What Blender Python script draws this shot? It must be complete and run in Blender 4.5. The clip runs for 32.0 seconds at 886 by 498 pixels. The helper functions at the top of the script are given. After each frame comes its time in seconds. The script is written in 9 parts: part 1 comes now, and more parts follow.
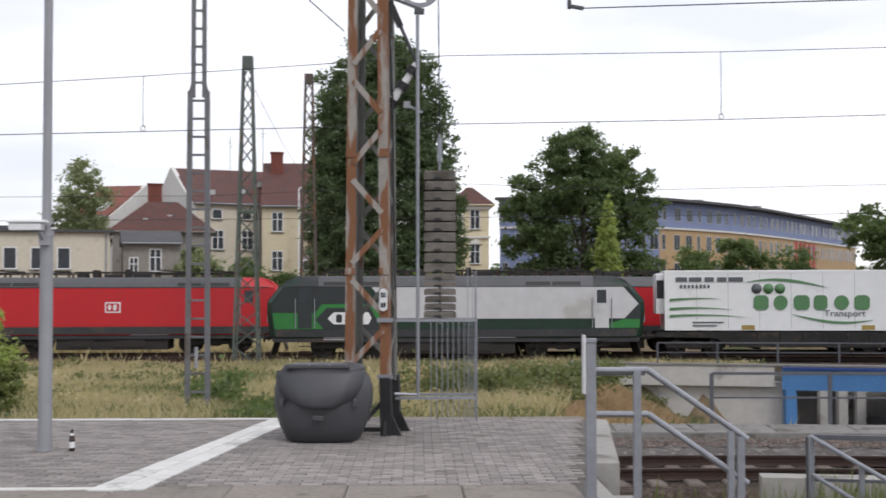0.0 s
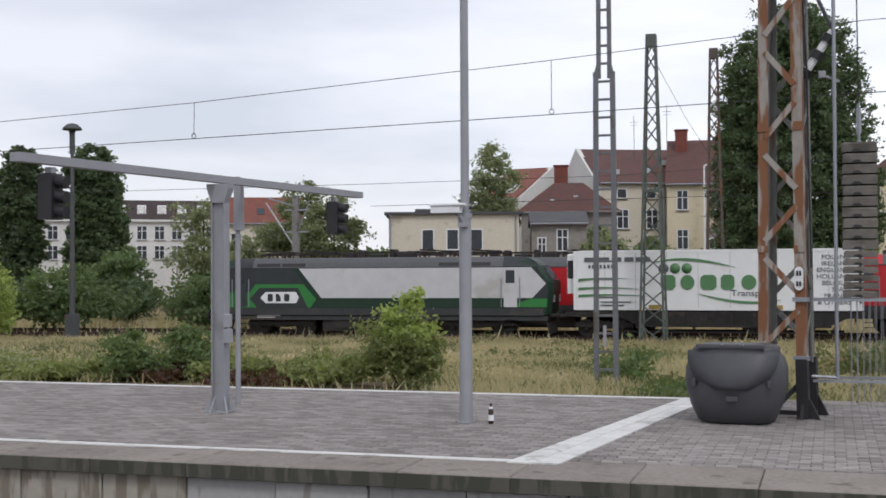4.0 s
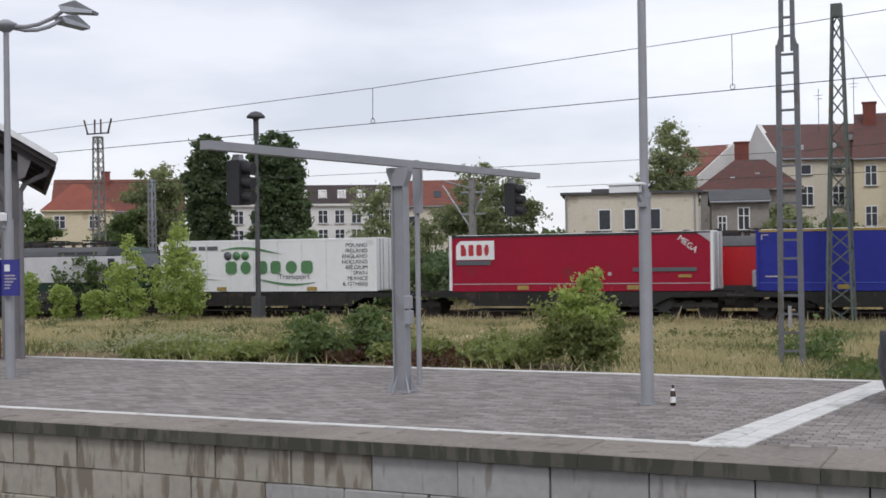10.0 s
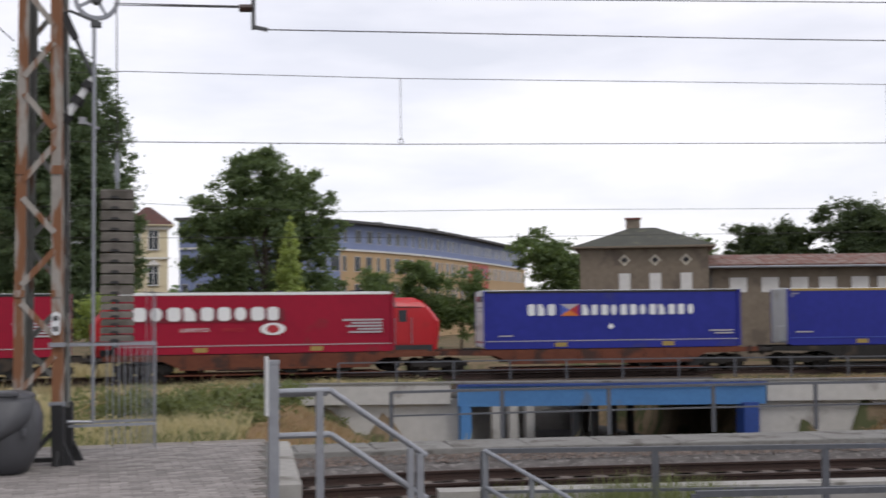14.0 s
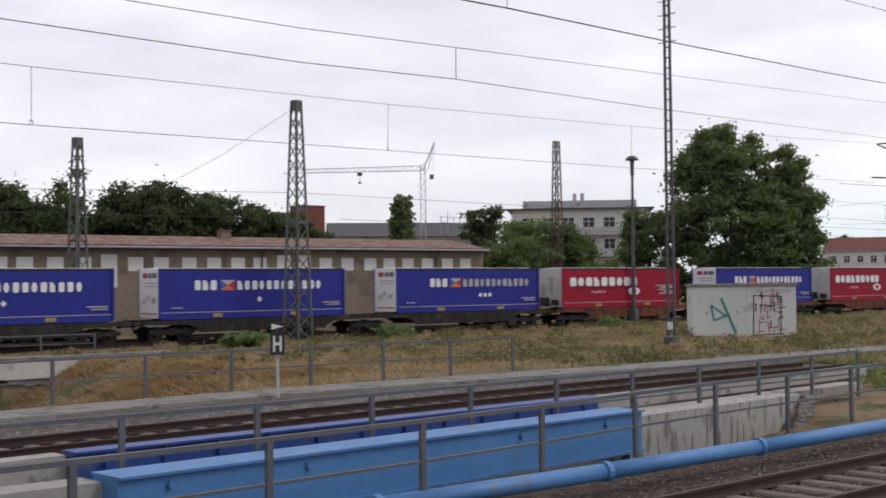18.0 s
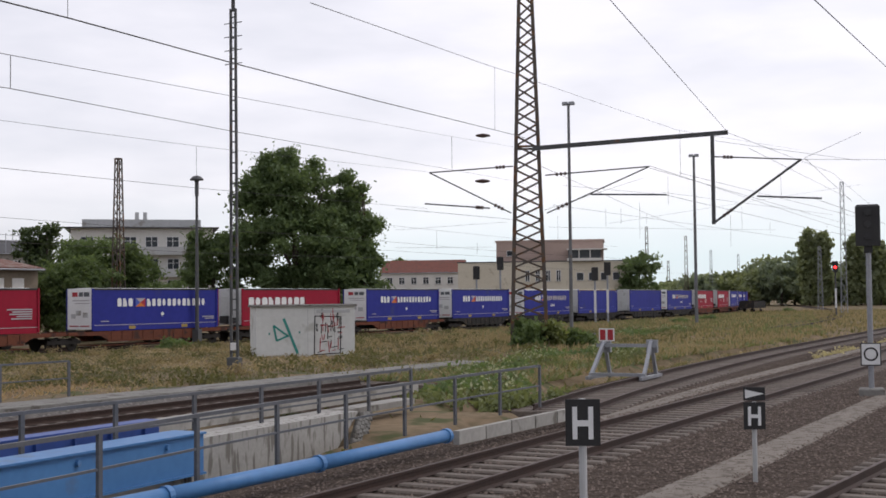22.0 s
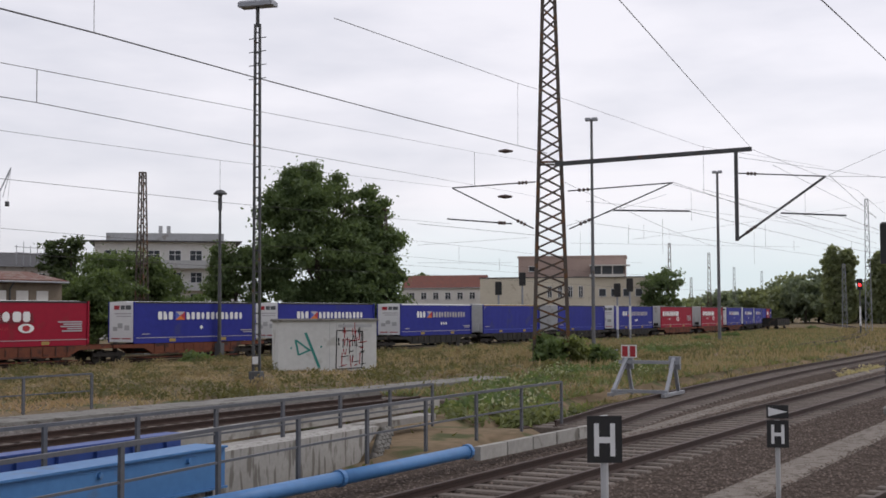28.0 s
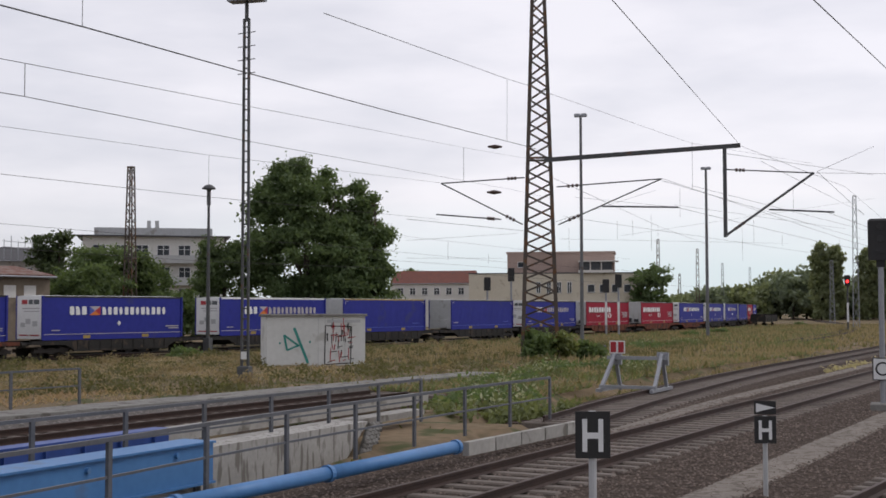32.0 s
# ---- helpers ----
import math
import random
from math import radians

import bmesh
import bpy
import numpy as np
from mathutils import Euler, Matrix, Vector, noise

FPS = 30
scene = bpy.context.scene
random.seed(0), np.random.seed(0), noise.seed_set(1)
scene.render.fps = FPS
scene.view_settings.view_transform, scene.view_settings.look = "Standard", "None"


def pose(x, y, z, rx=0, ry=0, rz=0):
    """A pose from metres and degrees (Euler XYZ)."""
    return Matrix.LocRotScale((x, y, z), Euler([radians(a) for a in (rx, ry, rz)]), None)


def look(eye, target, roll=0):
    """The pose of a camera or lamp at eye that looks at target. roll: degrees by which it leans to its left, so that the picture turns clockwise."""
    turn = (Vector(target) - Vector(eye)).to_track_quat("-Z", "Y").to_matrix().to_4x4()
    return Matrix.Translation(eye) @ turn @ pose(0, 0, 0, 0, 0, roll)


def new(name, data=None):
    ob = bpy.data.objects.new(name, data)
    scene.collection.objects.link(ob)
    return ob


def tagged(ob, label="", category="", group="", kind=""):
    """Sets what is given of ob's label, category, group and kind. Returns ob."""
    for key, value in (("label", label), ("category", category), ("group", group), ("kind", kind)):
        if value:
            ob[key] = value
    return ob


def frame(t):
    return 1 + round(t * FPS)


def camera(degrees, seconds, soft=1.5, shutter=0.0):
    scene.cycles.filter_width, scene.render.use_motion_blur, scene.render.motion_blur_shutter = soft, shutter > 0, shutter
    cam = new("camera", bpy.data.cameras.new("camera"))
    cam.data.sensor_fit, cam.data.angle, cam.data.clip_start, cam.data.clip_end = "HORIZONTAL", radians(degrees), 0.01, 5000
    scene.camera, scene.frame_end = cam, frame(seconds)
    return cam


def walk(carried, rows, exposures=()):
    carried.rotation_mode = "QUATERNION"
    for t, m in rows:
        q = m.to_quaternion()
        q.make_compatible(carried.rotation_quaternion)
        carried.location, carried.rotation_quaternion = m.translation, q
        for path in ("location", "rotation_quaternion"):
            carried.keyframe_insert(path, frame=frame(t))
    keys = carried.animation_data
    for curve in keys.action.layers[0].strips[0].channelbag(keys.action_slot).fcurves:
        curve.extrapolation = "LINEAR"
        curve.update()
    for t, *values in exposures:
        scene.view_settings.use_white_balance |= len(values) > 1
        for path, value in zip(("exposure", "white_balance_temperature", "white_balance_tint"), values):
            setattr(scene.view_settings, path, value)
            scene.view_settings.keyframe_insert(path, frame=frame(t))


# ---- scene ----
# ---- camera: one person turning on the spot ----
EYE = Vector((0.0, 0.0, 1.7))
TURNS = [
    (0,1.15,1.95,-0.10), (0.5,-2.63,1.74,0.07), (1,-5.23,1.51,0.08), (1.5,-7.89,1.39,0.02), (2,-10.39,1.22,0.07),
    (2.5,-12.93,1.22,0.11), (3,-14.74,1.30,0.00), (3.5,-15.93,1.15,-0.18), (5.5,-22.48,1.20,-0.46), (6,-23.98,1.26,-0.50),
    (6.5,-25.84,1.11,-0.56), (7,-27.15,0.91,-0.51), (7.5,-27.90,0.82,-0.65), (8,-27.20,0.62,-0.69),
    (8.5,-26.52,0.42,-0.78), (9,-26.10,0.28,-0.73), (9.5,-25.48,0.24,-0.81), (10,-25.49,0.26,-0.84),
    (10.5,-24.66,0.48,-0.75), (11,-22.91,0.75,-0.70), (11.5,-20.58,0.88,-0.48), (12,-15.30,1.04,-0.50),
    (12.5,-7.62,1.50,-0.63), (13,-1.58,2.02,-0.47), (13.5,7.17,2.58,-0.53), (14,15.79,2.85,-0.58), (14.5,22.75,3.38,-0.51),
    (15,27.49,3.55,-0.48), (15.5,33.03,3.53,-0.43), (17.5,50.53,1.42,-0.66), (18,54.08,1.55,-0.59),
    (18.5,57.15,2.22,-0.47), (19,59.92,2.34,-0.32), (19.5,63.12,2.46,-0.35), (20,66.38,1.95,-0.41),
    (20.5,69.09,1.86,-0.52), (21,70.82,2.04,-0.58), (21.5,72.43,2.14,-0.61), (22,74.02,2.30,-0.61),
    (22.5,74.06,2.40,-0.57), (23,74.02,2.44,-0.48), (23.5,74.12,2.52,-0.46), (24,74.57,2.62,-0.40),
    (24.5,74.69,2.62,-0.39), (25,74.76,2.63,-0.38), (25.5,74.16,2.68,-0.39), (27.5,73.13,2.90,-0.31),
    (28,73.00,3.01,-0.24), (28.5,72.87,3.25,-0.20), (29,72.81,3.42,-0.19), (29.5,72.79,3.44,-0.19), (30,72.90,3.42,-0.14),
    (30.5,73.04,3.41,-0.12), (31,73.12,3.38,-0.13), (31.5,73.28,3.07,-0.10), (32,73.51,2.80,-0.12),
]


def gaze(t, yaw, pitch, roll):
    """The camera is held a little before the turning body, so that it swings sideways with the view."""
    a, b = radians(yaw), radians(pitch)
    swing = 0.18 * min(1.0, max(0.0, (14.5 - t) / 1.5))
    eye = EYE + Vector((math.sin(a) + 0.225, math.cos(a) - 0.974, 0)) * swing
    return look(eye, eye + Vector((math.sin(a) * math.cos(b), math.cos(a) * math.cos(b), math.sin(b))), roll)


cam = camera(39.288, 32.0, soft=1.62, shutter=0.3)
walk(cam, [(t, gaze(t, y, p, r)) for t, y, p, r in TURNS],
     exposures=[(0, 0.34, 6350, 12), (2.1, 0.32, 6300, 12), (3.2, 0.22, 6250, 12), (6, 0.11, 6200, 12), (11, 0.18, 6250, 12), (12.3, 0.3, 6350, 12), (13, 0.5, 6400, 12), (13.6, 0.36, 6400, 13),
                (14.5, -0.08, 6350, 13), (15.2, -0.12, 6350, 13), (17.5, 0.03, 6450, 14), (20, 0.07, 6450, 14), (26, -0.04, 6450, 14), (32, -0.1, 6450, 14)])

# ---- light: an overcast summer sky, soft sun behind thin cloud ----
world = bpy.data.worlds.new("sky")
scene.world = world
world.use_nodes = True
wn, wl = world.node_tree.nodes, world.node_tree.links
wn.clear()
sky = wn.new("ShaderNodeTexSky")
sky.sky_type, sky.sun_disc = "NISHITA", False
sky.sun_elevation, sky.sun_rotation = radians(48), radians(150)
w_out, w_sky, w_cloud, w_add = (wn.new("ShaderNodeOutputWorld"), wn.new("ShaderNodeBackground"),
                                wn.new("ShaderNodeBackground"), wn.new("ShaderNodeAddShader"))
w_co, w_map = wn.new("ShaderNodeTexCoord"), wn.new("ShaderNodeMapping")
w_noise, w_ramp = wn.new("ShaderNodeTexNoise"), wn.new("ShaderNodeValToRGB")
w_map.inputs["Scale"].default_value = (1.6, 1.6, 6.0)
w_noise.inputs["Scale"].default_value, w_noise.inputs["Detail"].default_value = 2.2, 5.0
w_ramp.color_ramp.elements[0].position, w_ramp.color_ramp.elements[0].color = 0.34, (0.74, 0.745, 0.79, 1)
w_ramp.color_ramp.elements[1].position, w_ramp.color_ramp.elements[1].color = 0.62, (1.0, 0.98, 1.0, 1)
wl.new(w_co.outputs["Generated"], w_map.inputs["Vector"])
wl.new(w_map.outputs["Vector"], w_noise.inputs["Vector"])
wl.new(w_noise.outputs["Fac"], w_ramp.inputs["Fac"])
wl.new(sky.outputs["Color"], w_sky.inputs["Color"])
w_sep, w_side, w_mul = wn.new("ShaderNodeSeparateXYZ"), wn.new("ShaderNodeMapRange"), wn.new("ShaderNodeMath")
wl.new(w_co.outputs["Generated"], w_sep.inputs[0])
wl.new(w_sep.outputs["X"], w_side.inputs["Value"])
w_side.inputs["From Min"].default_value, w_side.inputs["From Max"].default_value = -0.45, 0.05
w_side.inputs["To Min"].default_value, w_side.inputs["To Max"].default_value = 0.80, 1.0
w_mul.operation = "MULTIPLY"
w_mul.inputs[1].default_value = 0.9
wl.new(w_side.outputs["Result"], w_mul.inputs[0])
wl.new(w_mul.outputs[0], w_cloud.inputs["Strength"])
w_low, w_east, w_both, w_blue = wn.new("ShaderNodeMapRange"), wn.new("ShaderNodeMapRange"), wn.new("ShaderNodeMath"), wn.new("ShaderNodeMix")
wl.new(w_sep.outputs["Z"], w_low.inputs["Value"])
wl.new(w_sep.outputs["X"], w_east.inputs["Value"])
w_low.inputs["From Min"].default_value, w_low.inputs["From Max"].default_value = 0.09, 0.03
w_east.inputs["From Min"].default_value, w_east.inputs["From Max"].default_value = 0.80, 0.97
w_both.operation, w_blue.data_type = "MULTIPLY", "RGBA"
wl.new(w_low.outputs["Result"], w_both.inputs[0])
wl.new(w_east.outputs["Result"], w_both.inputs[1])
wl.new(w_both.outputs[0], w_blue.inputs[0])
wl.new(w_ramp.outputs["Color"], w_blue.inputs["A"])
w_blue.inputs["B"].default_value = (0.74, 0.86, 0.90, 1)
wl.new(w_blue.outputs["Result"], w_cloud.inputs["Color"])
w_sky.inputs["Strength"].default_value = 0.02
wl.new(w_sky.outputs[0], w_add.inputs[0])
wl.new(w_cloud.outputs[0], w_add.inputs[1])
wl.new(w_add.outputs[0], w_out.inputs["Surface"])
sun = new("sun", bpy.data.lights.new("sun", "SUN"))
sun.data.energy, sun.data.angle, sun.data.color = 0.9, radians(14), (1.0, 0.96, 0.9)
sun.matrix_world = look((0, 0, 0), (-0.33, 0.58, -0.74))


# ---- materials ----
def mat(name, c1, c2=None, scale=6.0, rough=0.7, metal=0.0, bump=0.15, wear=None, wear_at=0.62, spec=0.5, per_piece=0.0):
    """Two colours mixed by fine and coarse noise, a third in worn patches, fine relief."""
    m = bpy.data.materials.new(name)
    m.use_nodes = True
    n, l = m.node_tree.nodes, m.node_tree.links
    b = n["Principled BSDF"]
    c2 = c2 or tuple(c * 0.8 for c in c1)
    co = n.new("ShaderNodeTexCoord")
    fine, coarse, mix = n.new("ShaderNodeTexNoise"), n.new("ShaderNodeTexNoise"), n.new("ShaderNodeMix")
    mix.data_type = "RGBA"
    fine.inputs["Scale"].default_value, fine.inputs["Detail"].default_value = scale * 4, 4
    coarse.inputs["Scale"].default_value, coarse.inputs["Detail"].default_value = scale * 0.3, 3
    own, far_off, place = n.new("ShaderNodeObjectInfo"), n.new("ShaderNodeVectorMath"), n.new("ShaderNodeVectorMath")
    far_off.operation, far_off.inputs[1].default_value = "MULTIPLY", (37.0, 53.0, 29.0)
    l.new(own.outputs["Random"], far_off.inputs[0])
    l.new(co.outputs["Object"], place.inputs[0])
    l.new(far_off.outputs[0], place.inputs[1])
    for tex in (fine, coarse):
        l.new(place.outputs[0], tex.inputs["Vector"])
    add = n.new("ShaderNodeMath")
    add.operation = "ADD"
    l.new(fine.outputs["Fac"], add.inputs[0])
    l.new(coarse.outputs["Fac"], add.inputs[1])
    fit = n.new("ShaderNodeMapRange")
    fit.inputs["From Min"].default_value, fit.inputs["From Max"].default_value = 0.7, 1.3
    l.new(add.outputs[0], fit.inputs["Value"])
    l.new(fit.outputs["Result"], mix.inputs[0])
    mix.inputs["A"].default_value, mix.inputs["B"].default_value = (*c1, 1), (*c2, 1)
    out = mix.outputs["Result"]
    if wear:
        w, r, mx = n.new("ShaderNodeTexNoise"), n.new("ShaderNodeMapRange"), n.new("ShaderNodeMix")
        w.inputs["Scale"].default_value, w.inputs["Detail"].default_value = scale * 0.8, 6
        l.new(place.outputs[0], w.inputs["Vector"])
        r.inputs["From Min"].default_value, r.inputs["From Max"].default_value = wear_at - 0.04, wear_at + 0.04
        l.new(w.outputs["Fac"], r.inputs["Value"])
        mx.data_type = "RGBA"
        l.new(r.outputs["Result"], mx.inputs[0])
        l.new(out, mx.inputs["A"])
        mx.inputs["B"].default_value = (*wear, 1)
        out = mx.outputs["Result"]
    if per_piece:
        g, o, a, v, h = (n.new("ShaderNodeNewGeometry"), n.new("ShaderNodeObjectInfo"), n.new("ShaderNodeMath"),
                         n.new("ShaderNodeMapRange"), n.new("ShaderNodeHueSaturation"))
        l.new(g.outputs["Random Per Island"], a.inputs[0])
        l.new(o.outputs["Random"], a.inputs[1])
        v.inputs["From Max"].default_value = 2.0
        v.inputs["To Min"].default_value, v.inputs["To Max"].default_value = 1 - per_piece, 1 + per_piece
        l.new(a.outputs[0], v.inputs["Value"])
        l.new(v.outputs["Result"], h.inputs["Value"])
        l.new(out, h.inputs["Color"])
        out = h.outputs["Color"]
    l.new(out, b.inputs["Base Color"])
    b.inputs["Roughness"].default_value, b.inputs["Metallic"].default_value = rough, metal
    b.inputs["Specular IOR Level"].default_value = spec
    if bump:
        bp = n.new("ShaderNodeBump")
        bp.inputs["Strength"].default_value, bp.inputs["Distance"].default_value = bump, 0.02
        l.new(fine.outputs["Fac"], bp.inputs["Height"])
        l.new(bp.outputs["Normal"], b.inputs["Normal"])
    return m


def streaked(name, c1, c2, at):
    """Paint with rust in upright streaks and blotches."""
    m = mat(name, c1, tuple(c * 0.8 for c in c1), 3, 0.75, 0.1, 0.25, wear=c2, wear_at=at)
    n, l = m.node_tree.nodes, m.node_tree.links
    mp = n.new("ShaderNodeMapping")
    mp.inputs["Scale"].default_value = (3.2, 3.2, 0.6)
    w = [x for x in n if x.bl_idname == "ShaderNodeTexNoise"][-1]
    l.new([x for x in n if x.bl_idname == "ShaderNodeVectorMath"][-1].outputs[0], mp.inputs["Vector"])
    l.new(mp.outputs["Vector"], w.inputs["Vector"])
    return m


def leaf_mat(name, c1, c2):
    m = mat(name, c1, c2, 0.5, 0.55, bump=0, per_piece=0.45, spec=0.3)
    n, l = m.node_tree.nodes, m.node_tree.links
    b = n["Principled BSDF"]
    tr, mx = n.new("ShaderNodeBsdfTranslucent"), n.new("ShaderNodeMixShader")
    mx.inputs[0].default_value = 0.4
    tr.inputs["Color"].default_value = (c1[0] * 1.5, c1[1] * 1.5, c1[2], 1)
    l.new(b.outputs[0], mx.inputs[1])
    l.new(tr.outputs[0], mx.inputs[2])
    l.new(mx.outputs[0], n["Material Output"].inputs["Surface"])
    return m


def glow(name, c, power):
    m = mat(name, c, c, bump=0)
    b = m.node_tree.nodes["Principled BSDF"]
    b.inputs["Emission Color"].default_value, b.inputs["Emission Strength"].default_value = (*c, 1), power
    return m


M_GROUND = mat("dry_grass_soil", (0.22, 0.163, 0.108), (0.115, 0.094, 0.057), 0.8, 0.97, bump=0.8, wear=(0.08, 0.088, 0.043), wear_at=0.57, spec=0.05)
M_BALLAST = mat("ballast", (0.10, 0.077, 0.064), (0.038, 0.03, 0.025), 14, 0.97, bump=1.0, wear=(0.14, 0.115, 0.098), wear_at=0.6, spec=0.05)
M_PAVER = mat("grey_pavers", (0.283, 0.26, 0.243), (0.21, 0.192, 0.18), 3, 0.85, bump=0.3, per_piece=0.45, spec=0.25)
M_JOINT = mat("sandy_joints", (0.12, 0.115, 0.10), (0.085, 0.08, 0.07), 5, 0.95)
M_LINE = mat("white_line_paint", (0.66, 0.66, 0.63), (0.52, 0.52, 0.5), 5, 0.75, wear=(0.38, 0.38, 0.36), wear_at=0.62, per_piece=0.1)
M_CONC = mat("weathered_concrete", (0.235, 0.23, 0.215), (0.165, 0.16, 0.148), 2.5, 0.9, bump=0.35, wear=(0.115, 0.107, 0.095), wear_at=0.6, spec=0.15)
M_BLOCK = streaked("grey_blocks", (0.39, 0.385, 0.37), (0.24, 0.225, 0.20), 0.62)
M_BLOCK_OLD = streaked("tan_blocks", (0.40, 0.37, 0.31), (0.21, 0.18, 0.14), 0.56)
M_COPING = mat("worn_coping", (0.26, 0.235, 0.208), (0.18, 0.162, 0.14), 5, 0.95, bump=0.4, wear=(0.135, 0.122, 0.10), wear_at=0.64, per_piece=0.15, spec=0.2)
M_GALV = mat("galvanised_steel", (0.33, 0.345, 0.37), (0.26, 0.27, 0.295), 4, 0.45, 0.5, 0.08)
M_GREYPAINT = mat("grey_paint", (0.30, 0.305, 0.325), (0.255, 0.26, 0.275), 1.5, 0.5, bump=0.04, wear=(0.2, 0.2, 0.2), wear_at=0.68)
M_DARKSTEEL = mat("dark_weathered_steel", (0.10, 0.105, 0.11), (0.065, 0.068, 0.07), 4, 0.65, 0.3, wear=(0.13, 0.07, 0.04), wear_at=0.66)
M_FENCE = mat("fence_grey_steel", (0.12, 0.125, 0.14), (0.085, 0.09, 0.1), 4, 0.55, 0.3, 0.05)
M_RUSTMAST = streaked("rusty_grey_steel", (0.34, 0.315, 0.28), (0.20, 0.088, 0.04), 0.49)
M_OLDSTEEL = streaked("old_grey_steel", (0.19, 0.195, 0.18), (0.17, 0.085, 0.045), 0.62)
M_GREENMAST = mat("green_mast_paint", (0.105, 0.125, 0.108), (0.075, 0.09, 0.079), 2, 0.7, 0.1, 0.2, wear=(0.13, 0.085, 0.05), wear_at=0.63)
M_DARKMAST = mat("dark_rusty_mast", (0.115, 0.095, 0.08), (0.075, 0.06, 0.05), 2, 0.75, 0.2, 0.2, wear=(0.15, 0.075, 0.035), wear_at=0.58)
M_RAIL = mat("rusty_rail", (0.052, 0.028, 0.021), (0.03, 0.018, 0.014), 5, 0.7, 0.3, 0.2)
M_RAILTOP = mat("worn_rail_head", (0.075, 0.046, 0.036), (0.05, 0.032, 0.026), 8, 0.6, 0.3, 0.02)
M_SLEEPER = mat("concrete_sleeper", (0.165, 0.138, 0.118), (0.105, 0.086, 0.073), 4, 0.9, bump=0.3, per_piece=0.25)
M_BLUE = mat("light_blue_bridge_paint", (0.065, 0.20, 0.43), (0.05, 0.16, 0.36), 1.5, 0.5, bump=0.03, wear=(0.09, 0.15, 0.25), wear_at=0.66)
M_BLUE_DARK = mat("dark_blue_bridge_paint", (0.02, 0.06, 0.26), (0.015, 0.045, 0.19), 1.5, 0.5, bump=0.03, wear=(0.06, 0.08, 0.16), wear_at=0.66)
M_BIN = mat("dark_grey_plastic", (0.062, 0.063, 0.07), (0.05, 0.051, 0.056), 20, 0.5, bump=0.1)
M_BLACK = mat("matt_black", (0.012, 0.012, 0.014), (0.02, 0.02, 0.02), 6, 0.6, bump=0.05)
M_WHITE = mat("white_paint", (0.74, 0.75, 0.75), (0.66, 0.67, 0.67), 2, 0.5, bump=0.02)
M_WIRE = mat("copper_wire_dark", (0.03, 0.03, 0.032), (0.05, 0.045, 0.04), 5, 0.6, 0.3, 0)
M_INSUL = mat("brown_insulator", (0.06, 0.03, 0.022), (0.04, 0.02, 0.015), 8, 0.3, bump=0)
M_GLASS = mat("dark_window_glass", (0.03, 0.035, 0.042), (0.045, 0.053, 0.062), 1.0, 0.12, bump=0, spec=0.3)
M_RUBBER = mat("tyre_rubber", (0.02, 0.02, 0.02), (0.03, 0.03, 0.03), 6, 0.85)
M_SIGNBLUE = mat("sign_blue", (0.035, 0.035, 0.24), (0.03, 0.03, 0.2), 2, 0.45, bump=0)
M_BARK = mat("bark", (0.10, 0.08, 0.06), (0.055, 0.045, 0.035), 6, 0.95, bump=0.8)
M_ROOF_RED = mat("red_roof_tiles", (0.19, 0.06, 0.04), (0.13, 0.045, 0.032), 3, 0.85, bump=0.4, wear=(0.09, 0.05, 0.04), wear_at=0.6, per_piece=0.2)
M_ROOF_BROWN = mat("brown_roof_tiles", (0.115, 0.05, 0.04), (0.08, 0.037, 0.032), 3, 0.85, bump=0.4, wear=(0.06, 0.045, 0.04), wear_at=0.6)
M_ROOF_ORANGE = mat("orange_roof_tiles", (0.26, 0.078, 0.05), (0.19, 0.058, 0.04), 3, 0.85, bump=0.4)
M_ROOF_GREY = mat("bitumen_roof", (0.09, 0.09, 0.095), (0.06, 0.06, 0.065), 2, 0.9)
M_ROOF_RUSTY = mat("rusty_sheet_roof", (0.225, 0.165, 0.14), (0.155, 0.10, 0.08), 1.5, 0.85, 0.05, 0.2, wear=(0.15, 0.062, 0.045), wear_at=0.5)
M_PLASTER_Y = mat("yellow_plaster", (0.64, 0.57, 0.40), (0.56, 0.49, 0.34), 1.0, 0.9, bump=0.1, wear=(0.47, 0.4, 0.26), wear_at=0.66)
M_PLASTER_CREAM = mat("cream_plaster", (0.60, 0.555, 0.455), (0.53, 0.485, 0.39), 1.0, 0.9, bump=0.1, wear=(0.44, 0.39, 0.3), wear_at=0.66)
M_PLASTER_W = mat("white_plaster", (0.66, 0.65, 0.62), (0.57, 0.56, 0.53), 1.0, 0.9, bump=0.1)
M_PLASTER_GREY = mat("grey_plaster", (0.29, 0.27, 0.245), (0.21, 0.195, 0.175), 1.0, 0.95, bump=0.2, wear=(0.16, 0.14, 0.115), wear_at=0.6)
M_PLASTER_BLUE = mat("blue_grey_facade", (0.20, 0.245, 0.40), (0.17, 0.21, 0.345), 1.0, 0.8, bump=0.05)
M_PLASTER_OCHRE = mat("ochre_facade", (0.41, 0.285, 0.155), (0.35, 0.24, 0.13), 1.0, 0.85, bump=0.05)
M_PLASTER_PINK = mat("pinkish_brick_facade", (0.42, 0.32, 0.275), (0.36, 0.27, 0.235), 1.0, 0.9, bump=0.1)
M_BRICK = mat("red_brick", (0.21, 0.065, 0.045), (0.14, 0.045, 0.035), 5, 0.9, bump=0.4, per_piece=0.3)
M_STONE = mat("brown_stucco", (0.225, 0.185, 0.14), (0.165, 0.135, 0.10), 0.8, 0.95, bump=0.3, wear=(0.135, 0.11, 0.085), wear_at=0.6)
M_LEAF = leaf_mat("leaves_mid", (0.135, 0.185, 0.075), (0.075, 0.115, 0.045))
M_LEAF_DARK = leaf_mat("leaves_dark", (0.13, 0.178, 0.08), (0.072, 0.11, 0.05))
